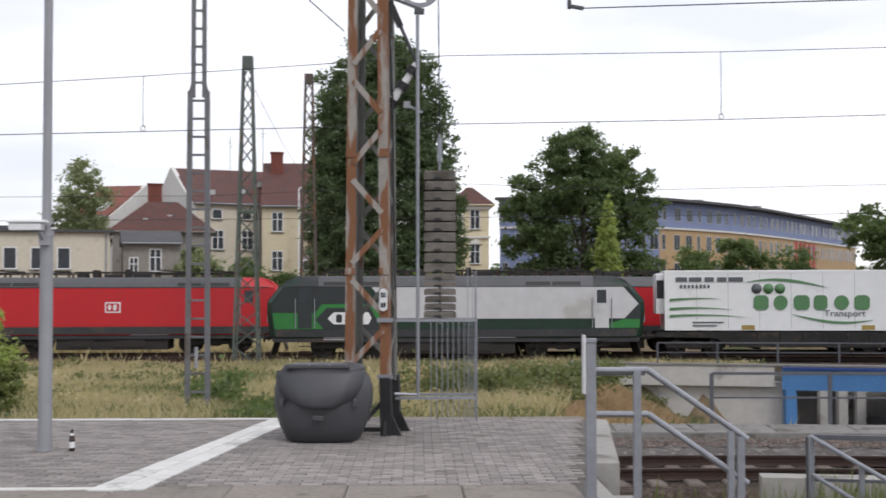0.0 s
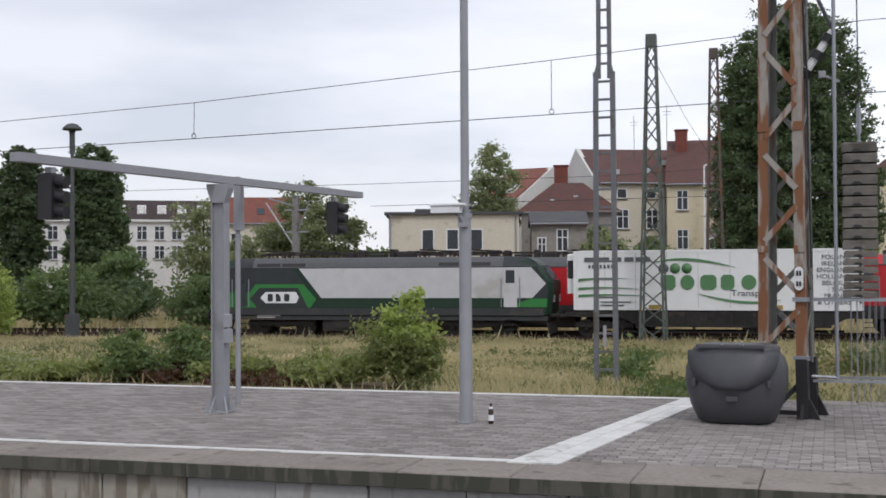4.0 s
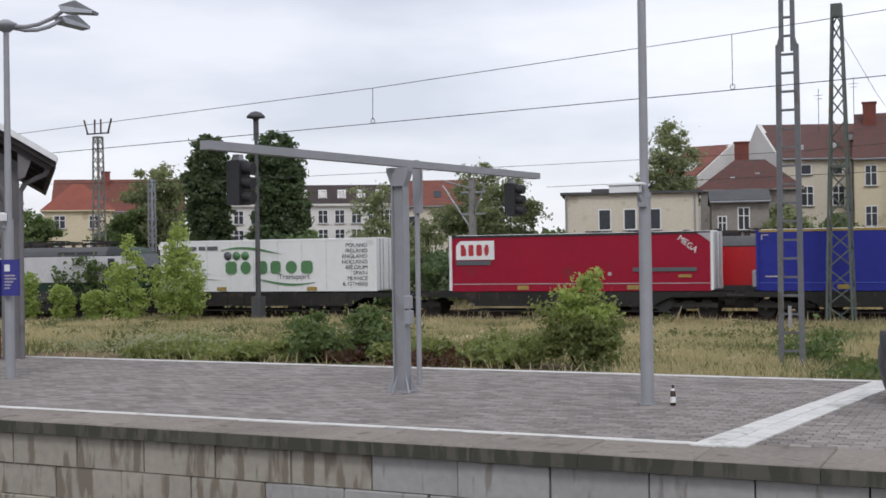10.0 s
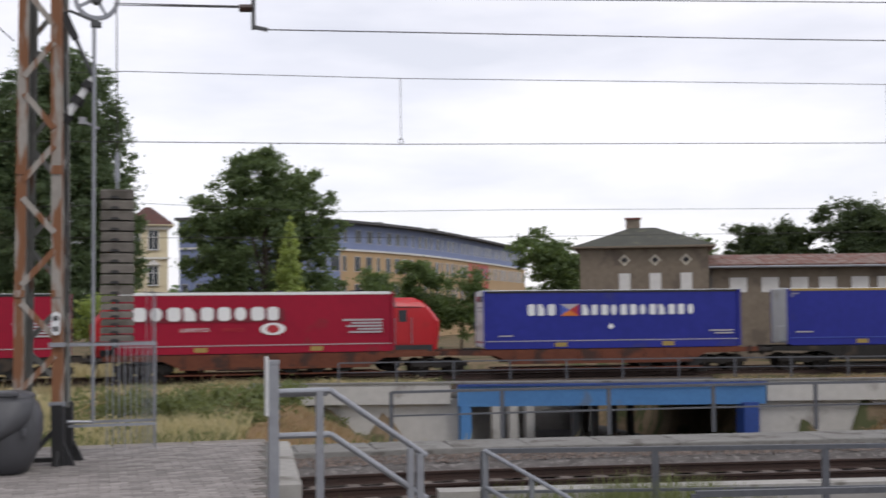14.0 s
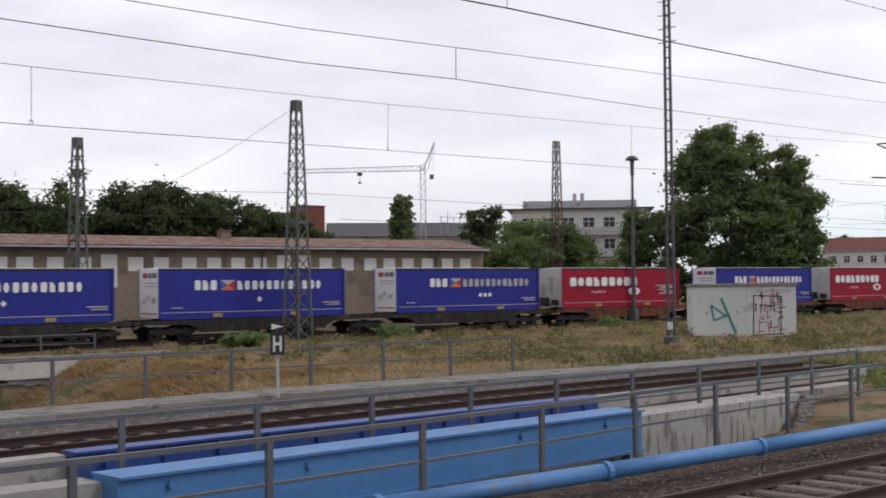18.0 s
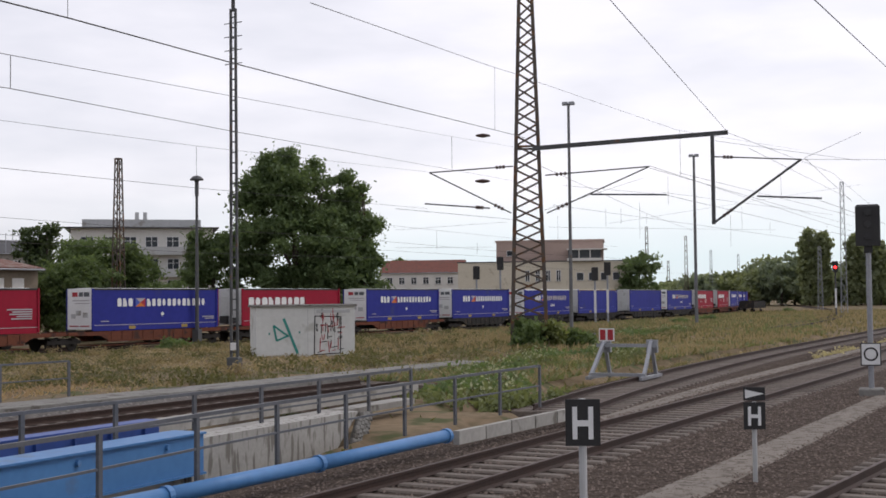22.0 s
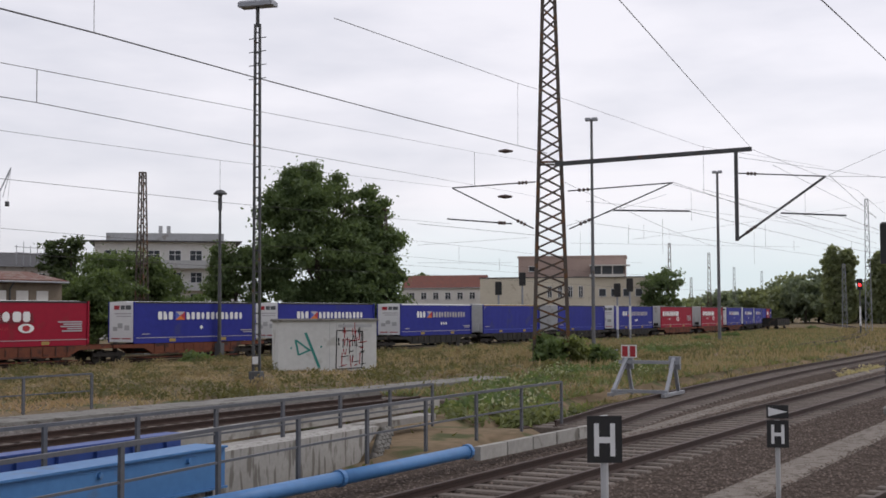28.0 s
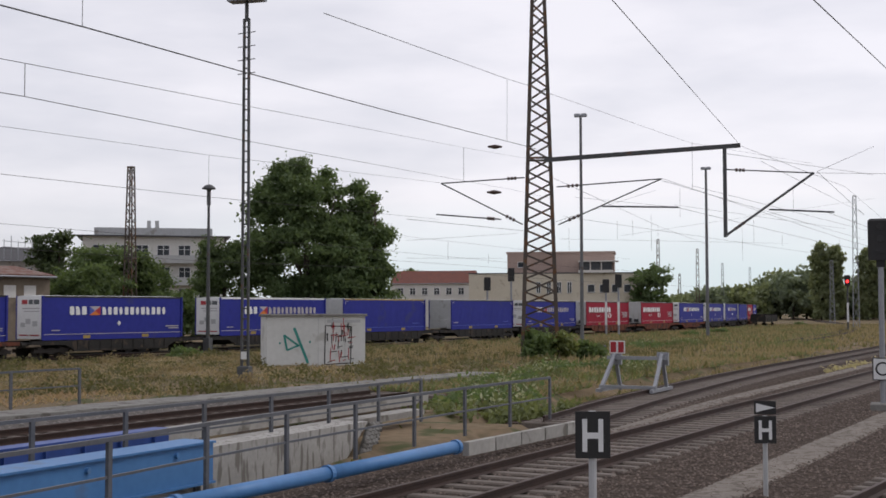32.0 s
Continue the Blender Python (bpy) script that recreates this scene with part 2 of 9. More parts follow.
M_LEAF_POPLAR = leaf_mat("leaves_poplar", (0.112, 0.155, 0.08), (0.068, 0.102, 0.053))
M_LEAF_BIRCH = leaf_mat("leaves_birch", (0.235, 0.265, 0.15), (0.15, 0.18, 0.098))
M_LEAF_DEEP = leaf_mat("leaves_deep", (0.072, 0.098, 0.045), (0.042, 0.062, 0.03))
# distance haze mixed into the leaf colour: lighter and greyer green
M_LEAF_FAR = leaf_mat("leaves_far_haze", (0.20, 0.235, 0.165), (0.135, 0.17, 0.115))
M_PATH = mat("gritty_path", (0.235, 0.21, 0.185), (0.165, 0.146, 0.127), 6, 0.95, bump=0.5, wear=(0.13, 0.112, 0.095), wear_at=0.56, spec=0.1)
M_HALL = mat("grey_hall_timber", (0.17, 0.165, 0.168), (0.135, 0.13, 0.133), 1.5, 0.7, bump=0.1, wear=(0.10, 0.095, 0.095), wear_at=0.64)
M_SOFFIT = mat("dark_roof_boards", (0.055, 0.048, 0.045), (0.036, 0.032, 0.03), 4, 0.85, bump=0.3)
M_LEAF_BRIGHT = leaf_mat("leaves_bright", (0.33, 0.40, 0.13), (0.21, 0.275, 0.085))
M_LEAF_BUSH = leaf_mat("leaves_bush", (0.225, 0.255, 0.10), (0.125, 0.155, 0.06))
M_FLOWER = leaf_mat("white_blossom", (0.37, 0.38, 0.28), (0.21, 0.24, 0.14))
M_DEAD = leaf_mat("dead_twigs", (0.11, 0.06, 0.04), (0.07, 0.04, 0.03))
M_GRASS = leaf_mat("grass_green", (0.16, 0.18, 0.08), (0.09, 0.115, 0.05))
M_HAY = leaf_mat("mown_hay", (0.40, 0.285, 0.185), (0.24, 0.17, 0.11))
M_MIDCONC = mat("mid_grey_concrete", (0.36, 0.35, 0.325), (0.275, 0.265, 0.245), 2.0, 0.9, bump=0.3, wear=(0.17, 0.16, 0.14), wear_at=0.6, spec=0.15, per_piece=0.12)
M_EDGE_FACE = streaked("dark_streaked_edge", (0.105, 0.10, 0.08), (0.05, 0.052, 0.038), 0.5)
M_WING = streaked("streaked_pale_concrete", (0.38, 0.37, 0.345), (0.17, 0.16, 0.14), 0.57)
M_ROOF_DARK = mat("dark_mansard_tiles", (0.07, 0.052, 0.05), (0.048, 0.038, 0.037), 3, 0.85, bump=0.4)
M_PALECONC = mat("pale_concrete", (0.50, 0.49, 0.46), (0.42, 0.41, 0.385), 0.8, 0.9, bump=0.2, wear=(0.30, 0.285, 0.26), wear_at=0.62)
M_STRAW_OLD = leaf_mat("grass_straw_olive", (0.30, 0.238, 0.148), (0.18, 0.142, 0.086))
M_GRASS_LOW = leaf_mat("grass_olive", (0.14, 0.132, 0.06), (0.08, 0.083, 0.037))
M_WEIGHT = mat("weathered_weight_concrete", (0.17, 0.155, 0.135), (0.11, 0.10, 0.088), 3, 0.95, bump=0.5, wear=(0.08, 0.072, 0.06), wear_at=0.58, per_piece=0.25)
M_LADDER = mat("ladder_grey_paint", (0.155, 0.16, 0.17), (0.12, 0.125, 0.13), 2, 0.6, 0.1, 0.08, wear=(0.1, 0.085, 0.07), wear_at=0.64)
M_STRAW = leaf_mat("grass_straw", (0.50, 0.44, 0.29), (0.33, 0.285, 0.175))


# ---- mesh building ----
class Geo:
    """Collects boxes, beams, tubes and prisms into one mesh."""

    def __init__(self):
        self.v, self.f = [], []

    def add(self, vs, fs):
        k = len(self.v)
        self.v.extend(tuple(p) for p in vs)
        self.f.extend(tuple(i + k for i in f) for f in fs)
        return self

    def box(self, x0, y0, z0, x1, y1, z1):
        vs = [(x, y, z) for z in (z0, z1) for x, y in ((x0, y0), (x1, y0), (x1, y1), (x0, y1))]
        return self.add(vs, [(3, 2, 1, 0), (4, 5, 6, 7), (0, 1, 5, 4), (1, 2, 6, 5), (2, 3, 7, 6), (3, 0, 4, 7)])

    def soft(self, x0, y0, z0, x1, y1, z1, c=0.02):
        """A box with chamfered upper edges."""
        a = [(x, y, z0) for x, y in ((x0, y0), (x1, y0), (x1, y1), (x0, y1))]
        b = [(x, y, z1 - c) for x, y in ((x0, y0), (x1, y0), (x1, y1), (x0, y1))]
        d = [(x, y, z1) for x, y in ((x0 + c, y0 + c), (x1 - c, y0 + c), (x1 - c, y1 - c), (x0 + c, y1 - c))]
        fs = [(3, 2, 1, 0), (8, 9, 10, 11)]
        for k in (0, 4):
            fs += [(k + i, k + (i + 1) % 4, k + 4 + (i + 1) % 4, k + 4 + i) for i in range(4)]
        return self.add(a + b + d, fs)

    def beam(self, p, q, w, h=None, up=(0, 0, 1)):
        p, q, up, h = Vector(p), Vector(q), Vector(up), h or w
        d = (q - p).normalized()
        if abs(d.dot(up)) > 0.98:
            up = Vector((0, 1, 0))
        s = d.cross(up).normalized()
        u = s.cross(d)
        s, u = s * (w / 2), u * (h / 2)
        vs = [e + a for e in (p, q) for a in (-s - u, s - u, s + u, -s + u)]
        return self.add(vs, [(3, 2, 1, 0), (4, 5, 6, 7), (0, 1, 5, 4), (1, 2, 6, 5), (2, 3, 7, 6), (3, 0, 4, 7)])

    def tube(self, p, q, r, n=8, r2=None):
        p, q, r2 = Vector(p), Vector(q), r if r2 is None else r2
        d = (q - p).normalized()
        s = d.orthogonal().normalized()
        u = d.cross(s)
        ring = [s * math.cos(2 * math.pi * i / n) + u * math.sin(2 * math.pi * i / n) for i in range(n)]
        vs = [p + a * r for a in ring] + [q + a * r2 for a in ring]
        fs = [(i, (i + 1) % n, n + (i + 1) % n, n + i) for i in range(n)]
        return self.add(vs, fs + [tuple(range(n))[::-1], tuple(range(n, 2 * n))])

    def pipe(self, pts, r, n=8):
        for a, b in zip(pts, pts[1:]):
            self.tube(a, b, r, n)
        return self

    def prism(self, outline, a, b):
        """An outline (list of 3D points) swept from offset a to offset b."""
        a, b, n = Vector(a), Vector(b), len(outline)
        vs = [Vector(p) + a for p in outline] + [Vector(p) + b for p in outline]
        fs = [(i, (i + 1) % n, n + (i + 1) % n, n + i) for i in range(n)]
        return self.add(vs, fs + [tuple(range(n))[::-1], tuple(range(n, 2 * n))])

    def rings(self, rings, closed=True):
        """Joins rings of equal length, with caps."""
        n = len(rings[0])
        fs = []
        for k in range(len(rings) - 1):
            fs += [(k * n + i, k * n + (i + 1) % n, (k + 1) * n + (i + 1) % n, (k + 1) * n + i) for i in range(n)]
        if closed:
            fs += [tuple(range(n))[::-1], tuple(range((len(rings) - 1) * n, len(rings) * n))]
        return self.add([p for r in rings for p in r], fs)

    def lathe(self, prof, n=12, c=(0, 0, 0)):
        return self.rings([[(c[0] + r * math.cos(2 * math.pi * i / n), c[1] + r * math.sin(2 * math.pi * i / n), c[2] + z)
                            for i in range(n)] for r, z in prof])

    def mesh(self, name):
        me = bpy.data.meshes.new(name)
        me.from_pydata(self.v, [], self.f)
        bm = bmesh.new()
        bm.from_mesh(me)
        bmesh.ops.recalc_face_normals(bm, faces=bm.faces)
        bm.to_mesh(me)
        bm.free()
        return me


def part(name, geo, material, parent=None, label="", at=None):
    ob = new(name, geo if isinstance(geo, bpy.types.Mesh) else geo.mesh(name))
    if not ob.data.materials:
        ob.data.materials.append(material)
    ob.parent = parent
    if at is not None:
        ob.matrix_basis = at
    return tagged(ob, label) if label else ob


def solid(name, geo, material, label, category, group="", kind="", at=None):
    return tagged(part(name, geo, material, None, "", at), label, category, group, kind)


def thing(name, label, category, group="", kind="", at=None):
    ob = new(name)
    ob.empty_display_size = 0.3
    if at is not None:
        ob.matrix_basis = at
    return tagged(ob, label, category, group, kind)


def smooth(ob):
    ob.data.polygons.foreach_set("use_smooth", [True] * len(ob.data.polygons))
    return ob


def letters(words, size, material, parent, at, name="lettering", align="LEFT", wide=1.0):
    """Flat lettering in the built-in face, standing in its x-z plane."""
    cu = bpy.data.curves.new(name, "FONT")
    cu.body, cu.size, cu.align_x, cu.extrude = words, size, align, 0.004
    tmp = bpy.data.objects.new(name, cu)
    scene.collection.objects.link(tmp)
    bpy.context.view_layer.update()
    me = bpy.data.meshes.new_from_object(tmp.evaluated_get(bpy.context.evaluated_depsgraph_get()))
    bpy.data.objects.remove(tmp)
    me.transform(Matrix.Diagonal((wide, 1, 1, 1)))
    me.transform(pose(0, 0, 0, 90))
    me.materials.clear()
    return part(name, me, material, parent, "", at)


def polar(az, d, z=0.0):
    return Vector((d * math.sin(radians(az)), d * math.cos(radians(az)), z))


def spline(pts, n=24, soften=40):
    """A smooth line through plan points."""
    k = np.array(pts, float)
    p = np.vstack([2 * k[0] - k[1], k, 2 * k[-1] - k[-2]])
    out = []
    for i in range(1, len(p) - 2):
        p0, p1, p2, p3 = p[i - 1:i + 3]
        for u in np.linspace(0, 1, n, endpoint=False):
            out.append(0.5 * (2 * p1 + (p2 - p0) * u + (2 * p0 - 5 * p1 + 4 * p2 - p3) * u ** 2 + (3 * p1 - p0 - 3 * p2 + p3) * u ** 3))
    c = np.array(out + [k[-1]])
    for _ in range(soften):
        c[1:-1] = (c[:-2] + 2 * c[1:-1] + c[2:]) / 4
    s = np.concatenate([[0], np.cumsum(np.hypot(*np.diff(c, axis=0).T))])
    return c, s


def along(line, s):
    """Plan point and heading (radians) at distance s on a spline."""
    c, t = line
    x, y = np.interp(s, t, c[:, 0]), np.interp(s, t, c[:, 1])
    x2, y2 = np.interp(s + 0.3, t, c[:, 0]), np.interp(s + 0.3, t, c[:, 1])
    x1, y1 = np.interp(s - 0.3, t, c[:, 0]), np.interp(s - 0.3, t, c[:, 1])
    return Vector((x, y, 0)), math.atan2(y2 - y1, x2 - x1)


# ---- plan ----
RAIL_NEAR, RAIL_FAR = -1.0, -1.6          # rail tops of the platform tracks and of the goods track
TRAIN_LINE = spline([(-230, 25), (-180, 36), (-130, 45), (-100, 51), (-70, 56.3), (-45, 59.8), (-28, 61.3), (-10, 62.3), (12, 62.1), (32, 59.6),
                     (50, 55.8), (70, 50.2), (90, 44.2), (113, 37.3), (147, 29.0), (175, 22.5), (204.5, 17.0), (239, 13.7), (274, 12.8), (314, 13.4), (380, 17.5), (460, 27)])
S_ZERO = float(np.interp(0, TRAIN_LINE[0][:, 0], TRAIN_LINE[1]))
SIDE_LINE = (TRAIN_LINE[0] + np.array([0.6, 4.9]), TRAIN_LINE[1])
LINE_A = spline([(-90, 8.3), (-30, 8.3), (-6, 8.25), (4, 7.8), (12, 6.6), (18.6, 5.3), (38, 1.05), (57, -3.1), (100, -11.5), (170, -22), (300, -36)])
LINE_B = spline([(-90, 19.2), (-30, 19.2), (-4, 19.3), (5, 19.7), (13, 18.7), (22, 17.3), (30, 15.7), (41, 13.2)], soften=10)
LINE_C = spline([(31, 5.8), (40, 4.9), (60, 1.8), (95, -5.2), (130, -11.5), (180, -18), (300, -30)], soften=10)
LINE_D = spline([(-60, 3.95), (-10, 3.9), (6, 2.6), (17.6, -0.9), (30, -4.4), (60, -12), (120, -24)])


def course(line, step=0.5):
    """A quick look-up of a line's y at any x."""
    c = line[0]
    first, last = float(c[0, 0]), float(c[-1, 0])
    table = np.interp(np.arange(first, last + 2 * step, step), c[:, 0], c[:, 1]).tolist()

    def at(x):
        i = (min(max(x, first), last) - first) / step
        k = min(int(i), len(table) - 2)
        return table[k] + (table[k + 1] - table[k]) * (i - k)
    return at


Y_TRAIN, Y_SIDE, Y_A, Y_B, Y_C, Y_D = (course(q) for q in (TRAIN_LINE, SIDE_LINE, LINE_A, LINE_B, LINE_C, LINE_D))
NEAR_LINES = [(Y_A, -91.0, 300.0), (Y_B, -91.0, 41.0), (Y_C, 30.0, 300.0), (Y_D, -61.0, 120.0)]


def trench_edges(y):
    return 8.2 + 0.17 * (y - 10), 20.3 + 0.2 * (y - 10)


def ground_z(x, y):
    d = min(1.0, max(0.0, (y - 27) / 26))
    z = -1.08 - 0.72 * d
    if x > 60:
        z -= 0.35 * min(1, (x - 60) / 60) * (1 - d)
    if y < 24:
        for y_at, lo, hi in NEAR_LINES:
            if lo < x < hi and abs(y - y_at(x)) < 3.4:
                z = min(z, -1.5)
    if x > 2 and y < 11 and y < Y_A(x) + 2.2 and x < 320:
        z = min(z, -1.5)
    if 8.9 < y < 75 and not 15.2 < y < 24.6:
        a, b = trench_edges(y)
        left, right = (1.2, 4.6) if y < 16 else (8.0, 8.0) if y < 53.5 - 0.28 * (x - 8) else (0.6, 0.6)
        inside = min((x - (a - left)) / left, (b + right - x) / right)
        if inside > 0:
            z -= min(1.0, inside) * 4.2
    if 15.2 <= y <= 24.6:
        a, b = trench_edges(y)
        if a < x < b:
            z = -5.4
    return z


# ---- ground: one sheet out to the horizon ----
def spread(lo, hi, step, far):
    inner = list(np.arange(lo, hi + 0.01, step))
    outer, d = [], step
    while sum(outer) < far:
        d *= 1.35
        outer.append(d)
    steps = np.cumsum(outer)
    return [lo - s for s in steps[::-1]] + inner + [hi + s for s in steps]


xs, ys = spread(-60, 110, 0.8, 2600), spread(-14, 66, 0.8, 2600)
sheet = Geo()
for y in ys:
    for x in xs:
        j = noise.noise((x * 0.23, y * 0.23, 0)) * (0.10 if y > 21 or x > 45 else 0.02)
        z = ground_z(x, y)
        if -120 < x < 2.1 and 9.9 < y < 16.9:
            z = -1.3
        sheet.v.append((x, y, z + (j if z > -3 else 0)))
nx = len(xs)
for j in range(len(ys) - 1):
    for i in range(nx - 1):
        sheet.f.append((j * nx + i, j * nx + i + 1, (j + 1) * nx + i + 1, (j + 1) * nx + i))
me = bpy.data.meshes.new("ground")
me.from_pydata(sheet.v, [], sheet.f)
ground = solid("ground", me, M_GROUND, "rough dry grass and soil between the railway tracks", "ground", kind="structure")
smooth(ground)


# ---- tracks ----
def ribbon(geo, line, s0, s1, prof, step=2.0):
    """Sweeps a cross-section (offset across, height) along a plan line."""
    rings = []
    for s in np.arange(s0, s1 + 0.01, step):
        p, h = along(line, s)
        n = Vector((-math.sin(h), math.cos(h), 0))
        rings.append([p + n * o + Vector((0, 0, z)) for o, z in prof])
    return geo.rings(rings)


def railway(line, s0, s1, top, n_parts, label, near_s, sleepers=True, bed_w=1.75, curb=0.05):
    t = thing("railway_track", label, "track", "railway tracks", "structure")
    part("ballast_bed", ribbon(Geo(), line, s0, s1, [(-bed_w - 0.7, top - 0.75), (-bed_w, top - 0.2), (bed_w, top - 0.2), (bed_w + 0.7, top - 0.75)]), M_BALLAST, t)
    for side in (-0.75, 0.75):
        web = ribbon(Geo(), line, s0, s1, [(side - 0.07, top - 0.165), (side - 0.065, top - 0.15), (side - 0.012, top - 0.125), (side - 0.012, top - 0.05), (side - 0.036, top - 0.04), (side - 0.036, top - 0.006),
                                          (side + 0.036, top - 0.006), (side + 0.036, top - 0.04), (side + 0.012, top - 0.05), (side + 0.012, top - 0.125), (side + 0.065, top - 0.15), (side + 0.07, top - 0.165)])
        r = part("rail", web, M_RAIL, t)
        part("rail_head", ribbon(Geo(), line, s0, s1, [(side - 0.03, top - 0.006), (side - 0.03, top), (side + 0.03, top), (side + 0.03, top - 0.006)]), M_RAILTOP, r)
    if sleepers:
        one = Geo().soft(-0.13, -1.3, top - 0.32, 0.13, 1.3, top - 0.155, 0.03).mesh("sleeper")
        one.materials.append(M_SLEEPER)
        rest, count = Geo(), 0
        spots = sorted(np.arange(s0, s1, 0.6), key=lambda s: abs(s - near_s))
        for s in spots:
            p, h = along(line, s)
            if count < n_parts:
                part("sleeper", one, M_SLEEPER, t, at=Matrix.Translation(p) @ pose(0, 0, 0, 0, 0, math.degrees(h)))
                count += 1
            elif abs(s - near_s) < 130:
                m = Matrix.Translation(p) @ pose(0, 0, 0, 0, 0, math.degrees(h))
                rest.add([m @ v.co for v in one.vertices], [tuple(q.vertices) for q in one.polygons])
        if rest.v:
            tagged(part("sleepers_beyond", rest, M_SLEEPER, t), kind="stuff")
    return t


railway(LINE_A, 0, 390, RAIL_NEAR, 120, "platform track with rusty rails on concrete sleepers", 115)
railway(LINE_B, 0, LINE_B[1][-1], RAIL_NEAR, 70, "disused-looking rusty track over the blue bridge", 105)
railway(LINE_C, 0, 265, RAIL_NEAR, 60, "siding that ends at the buffer stop", 15)
LINE_E = spline([(118, 1.8), (129, 0.4), (165, -3.6), (205, -6.0), (255, -6.2), (320, -2.5), (430, 6)], soften=10)
railway(LINE_E, 0, 315, -1.22, 0, "rusty grass-grown track curving away through the yard", 20, sleepers=False, bed_w=1.2)
railway(LINE_D, 0, 180, RAIL_NEAR, 60, "track beside the photographer's platform", 80)
railway(TRAIN_LINE, 20, 690, RAIL_FAR, 0, "goods track carrying the container train", S_ZERO + 40, sleepers=False)
railway(SIDE_LINE, 20, 690, RAIL_FAR, 0, "parallel siding behind the goods train", S_ZERO + 40, sleepers=False)

# ---- gravel yard round the near tracks ----
yard = Geo()
ribbon(yard, LINE_A, 93, 390, [(-11.0, -1.7), (-11.0, RAIL_NEAR - 0.215), (2.9, RAIL_NEAR - 0.215), (3.4, -1.7)])
solid("gravel_yard", yard, M_BALLAST, "brown-grey gravel between the near tracks", "gravel", kind="stuff")
strip = Geo()
ribbon(strip, LINE_B, 86, LINE_B[1][-1], [(1.5, -1.6), (1.5, -1.2), (1.9, -1.04), (3.35, -1.0), (3.35, -1.6)])
M_GRAVEL = mat("grey_gravel", (0.17, 0.158, 0.15), (0.075, 0.069, 0.065), 12, 0.97, bump=1.0, wear=(0.22, 0.205, 0.195), wear_at=0.6, spec=0.05)
solid("gravel_strip", strip, M_GRAVEL, "grey gravel between the rusty track and the walkway", "gravel", kind="stuff")
stones = Geo()
SHARD = [Vector(v) for v in ((1, 0.1, 0), (-0.9, 0.2, 0.1), (0.1, 1, -0.1), (-0.1, -0.9, 0.1), (0.15, 0, 0.8), (0, 0.1, -0.7))]
SHARD_F = [(0, 2, 4), (2, 1, 4), (1, 3, 4), (3, 0, 4)]
for k in range(42000):
    s = random.uniform(100, 190) if k % 3 else random.uniform(104, 135)
    o = random.uniform(-8.5, 2.8)
    p, h = along(LINE_A, s)
    p = p + Vector((-math.sin(h), math.cos(h), 0)) * o + Vector((0, 0, RAIL_NEAR - 0.2))
    if abs(o) < 1.6:
        p.z += 0.015
    r = random.uniform(0.02, 0.042)
    m = Matrix.Rotation(random.uniform(0, 6.283), 3, "Z")
    stones.add([p + (m @ v) * r for v in SHARD], SHARD_F)
for k in range(9000):
    p, h = along(LINE_B, random.uniform(90, LINE_B[1][-1]))
    o = random.uniform(1.55, 3.3)
    p = p + Vector((-math.sin(h) * o, math.cos(h) * o, -1.01 if o > 1.9 else -1.14))
    m = Matrix.Rotation(random.uniform(0, 6.283), 3, "Z")
    r = random.uniform(0.025, 0.05)
    stones.add([p + (m @ v) * r for v in SHARD], SHARD_F)
me = bpy.data.meshes.new("ballast_stones")
me.from_pydata(stones.v, [], stones.f)
M_STONES = mat("ballast_stones", (0.18, 0.143, 0.122), (0.094, 0.075, 0.064), 8, 0.9, bump=0.2, per_piece=0.75, spec=0.2)
solid("ballast_stones", me, M_STONES, "loose brown-grey ballast stones between the rails", "gravel", kind="stuff")
LINE_V = spline([(29, 4.6), (33, 4.0), (40, 2.9), (50, 0.9), (62, -1.6), (80, -5.4)], soften=10)
path2 = Geo()
ribbon(path2, LINE_V, 0, LINE_V[1][-1], [(-0.5, -1.4), (-0.34, -1.215), (-0.2, -1.185), (0.2, -1.182), (0.34, -1.215), (0.5, -1.4)])
solid("path", path2, M_PATH, "pale worn path beside the siding", "path", kind="structure")
LINE_W = spline([(3, 5.5), (12, 3.75), (17.3, 2.1), (37, -2.25), (60, -7.6), (100, -16), (150, -24)])
walkp = Geo()
ribbon(walkp, LINE_W, 0, LINE_W[1][-1], [(-0.62, -1.4), (-0.42, -1.215), (-0.3, -1.182), (0.3, -1.18), (0.42, -1.215), (0.62, -1.4)])
solid("path", walkp, M_PATH, "narrow pale gritty path between the tracks", "path", kind="structure")

# ---- the island platform ----
P_NEAR, P_FAR, P_LEFT = 10.0, 16.9, -70.0


def p_right(y):
    return 1.45 + 0.125 * (y - 10.2)


plat = Geo()
plat.prism([(P_LEFT, P_NEAR + 0.35, 0), (p_right(P_NEAR), P_NEAR + 0.35, 0), (p_right(P_FAR), P_FAR - 0.3, 0), (P_LEFT, P_FAR - 0.3, 0)], (0, 0, -1.3), (0, 0, -0.03))
platform = solid("platform", plat, M_JOINT, "island platform paved with small grey blocks", "platform", kind="structure")
# paving: small blocks, those near the signal and bin as pieces
pl, pw = 0.2, 0.1
block = Geo().soft(0.004, 0.004, -0.05, pl - 0.004, pw - 0.004, 0, 0.006).mesh("paver")
block.materials.append(M_PAVER)
bv, bf = [v.co.copy() for v in block.vertices], [tuple(q.vertices) for q in block.polygons if q.normal.z > -0.5]
many, made = Geo(), 0
row = 0
y = P_NEAR + 1.0
while y < P_FAR - 0.36:
    x = (-21.0 if y < 14 else -24.0) + (pl / 2 if row % 2 else 0)
    while x < p_right(y) - pl:
        off = Vector((x, y, random.uniform(-0.004, 0.002)))
        if made < 280 and -2.2 < x < 1.2 and 10.9 < y < 13.2 and random.random() < 0.8:
            part("paver", block, M_PAVER, platform, at=Matrix.Translation(off))
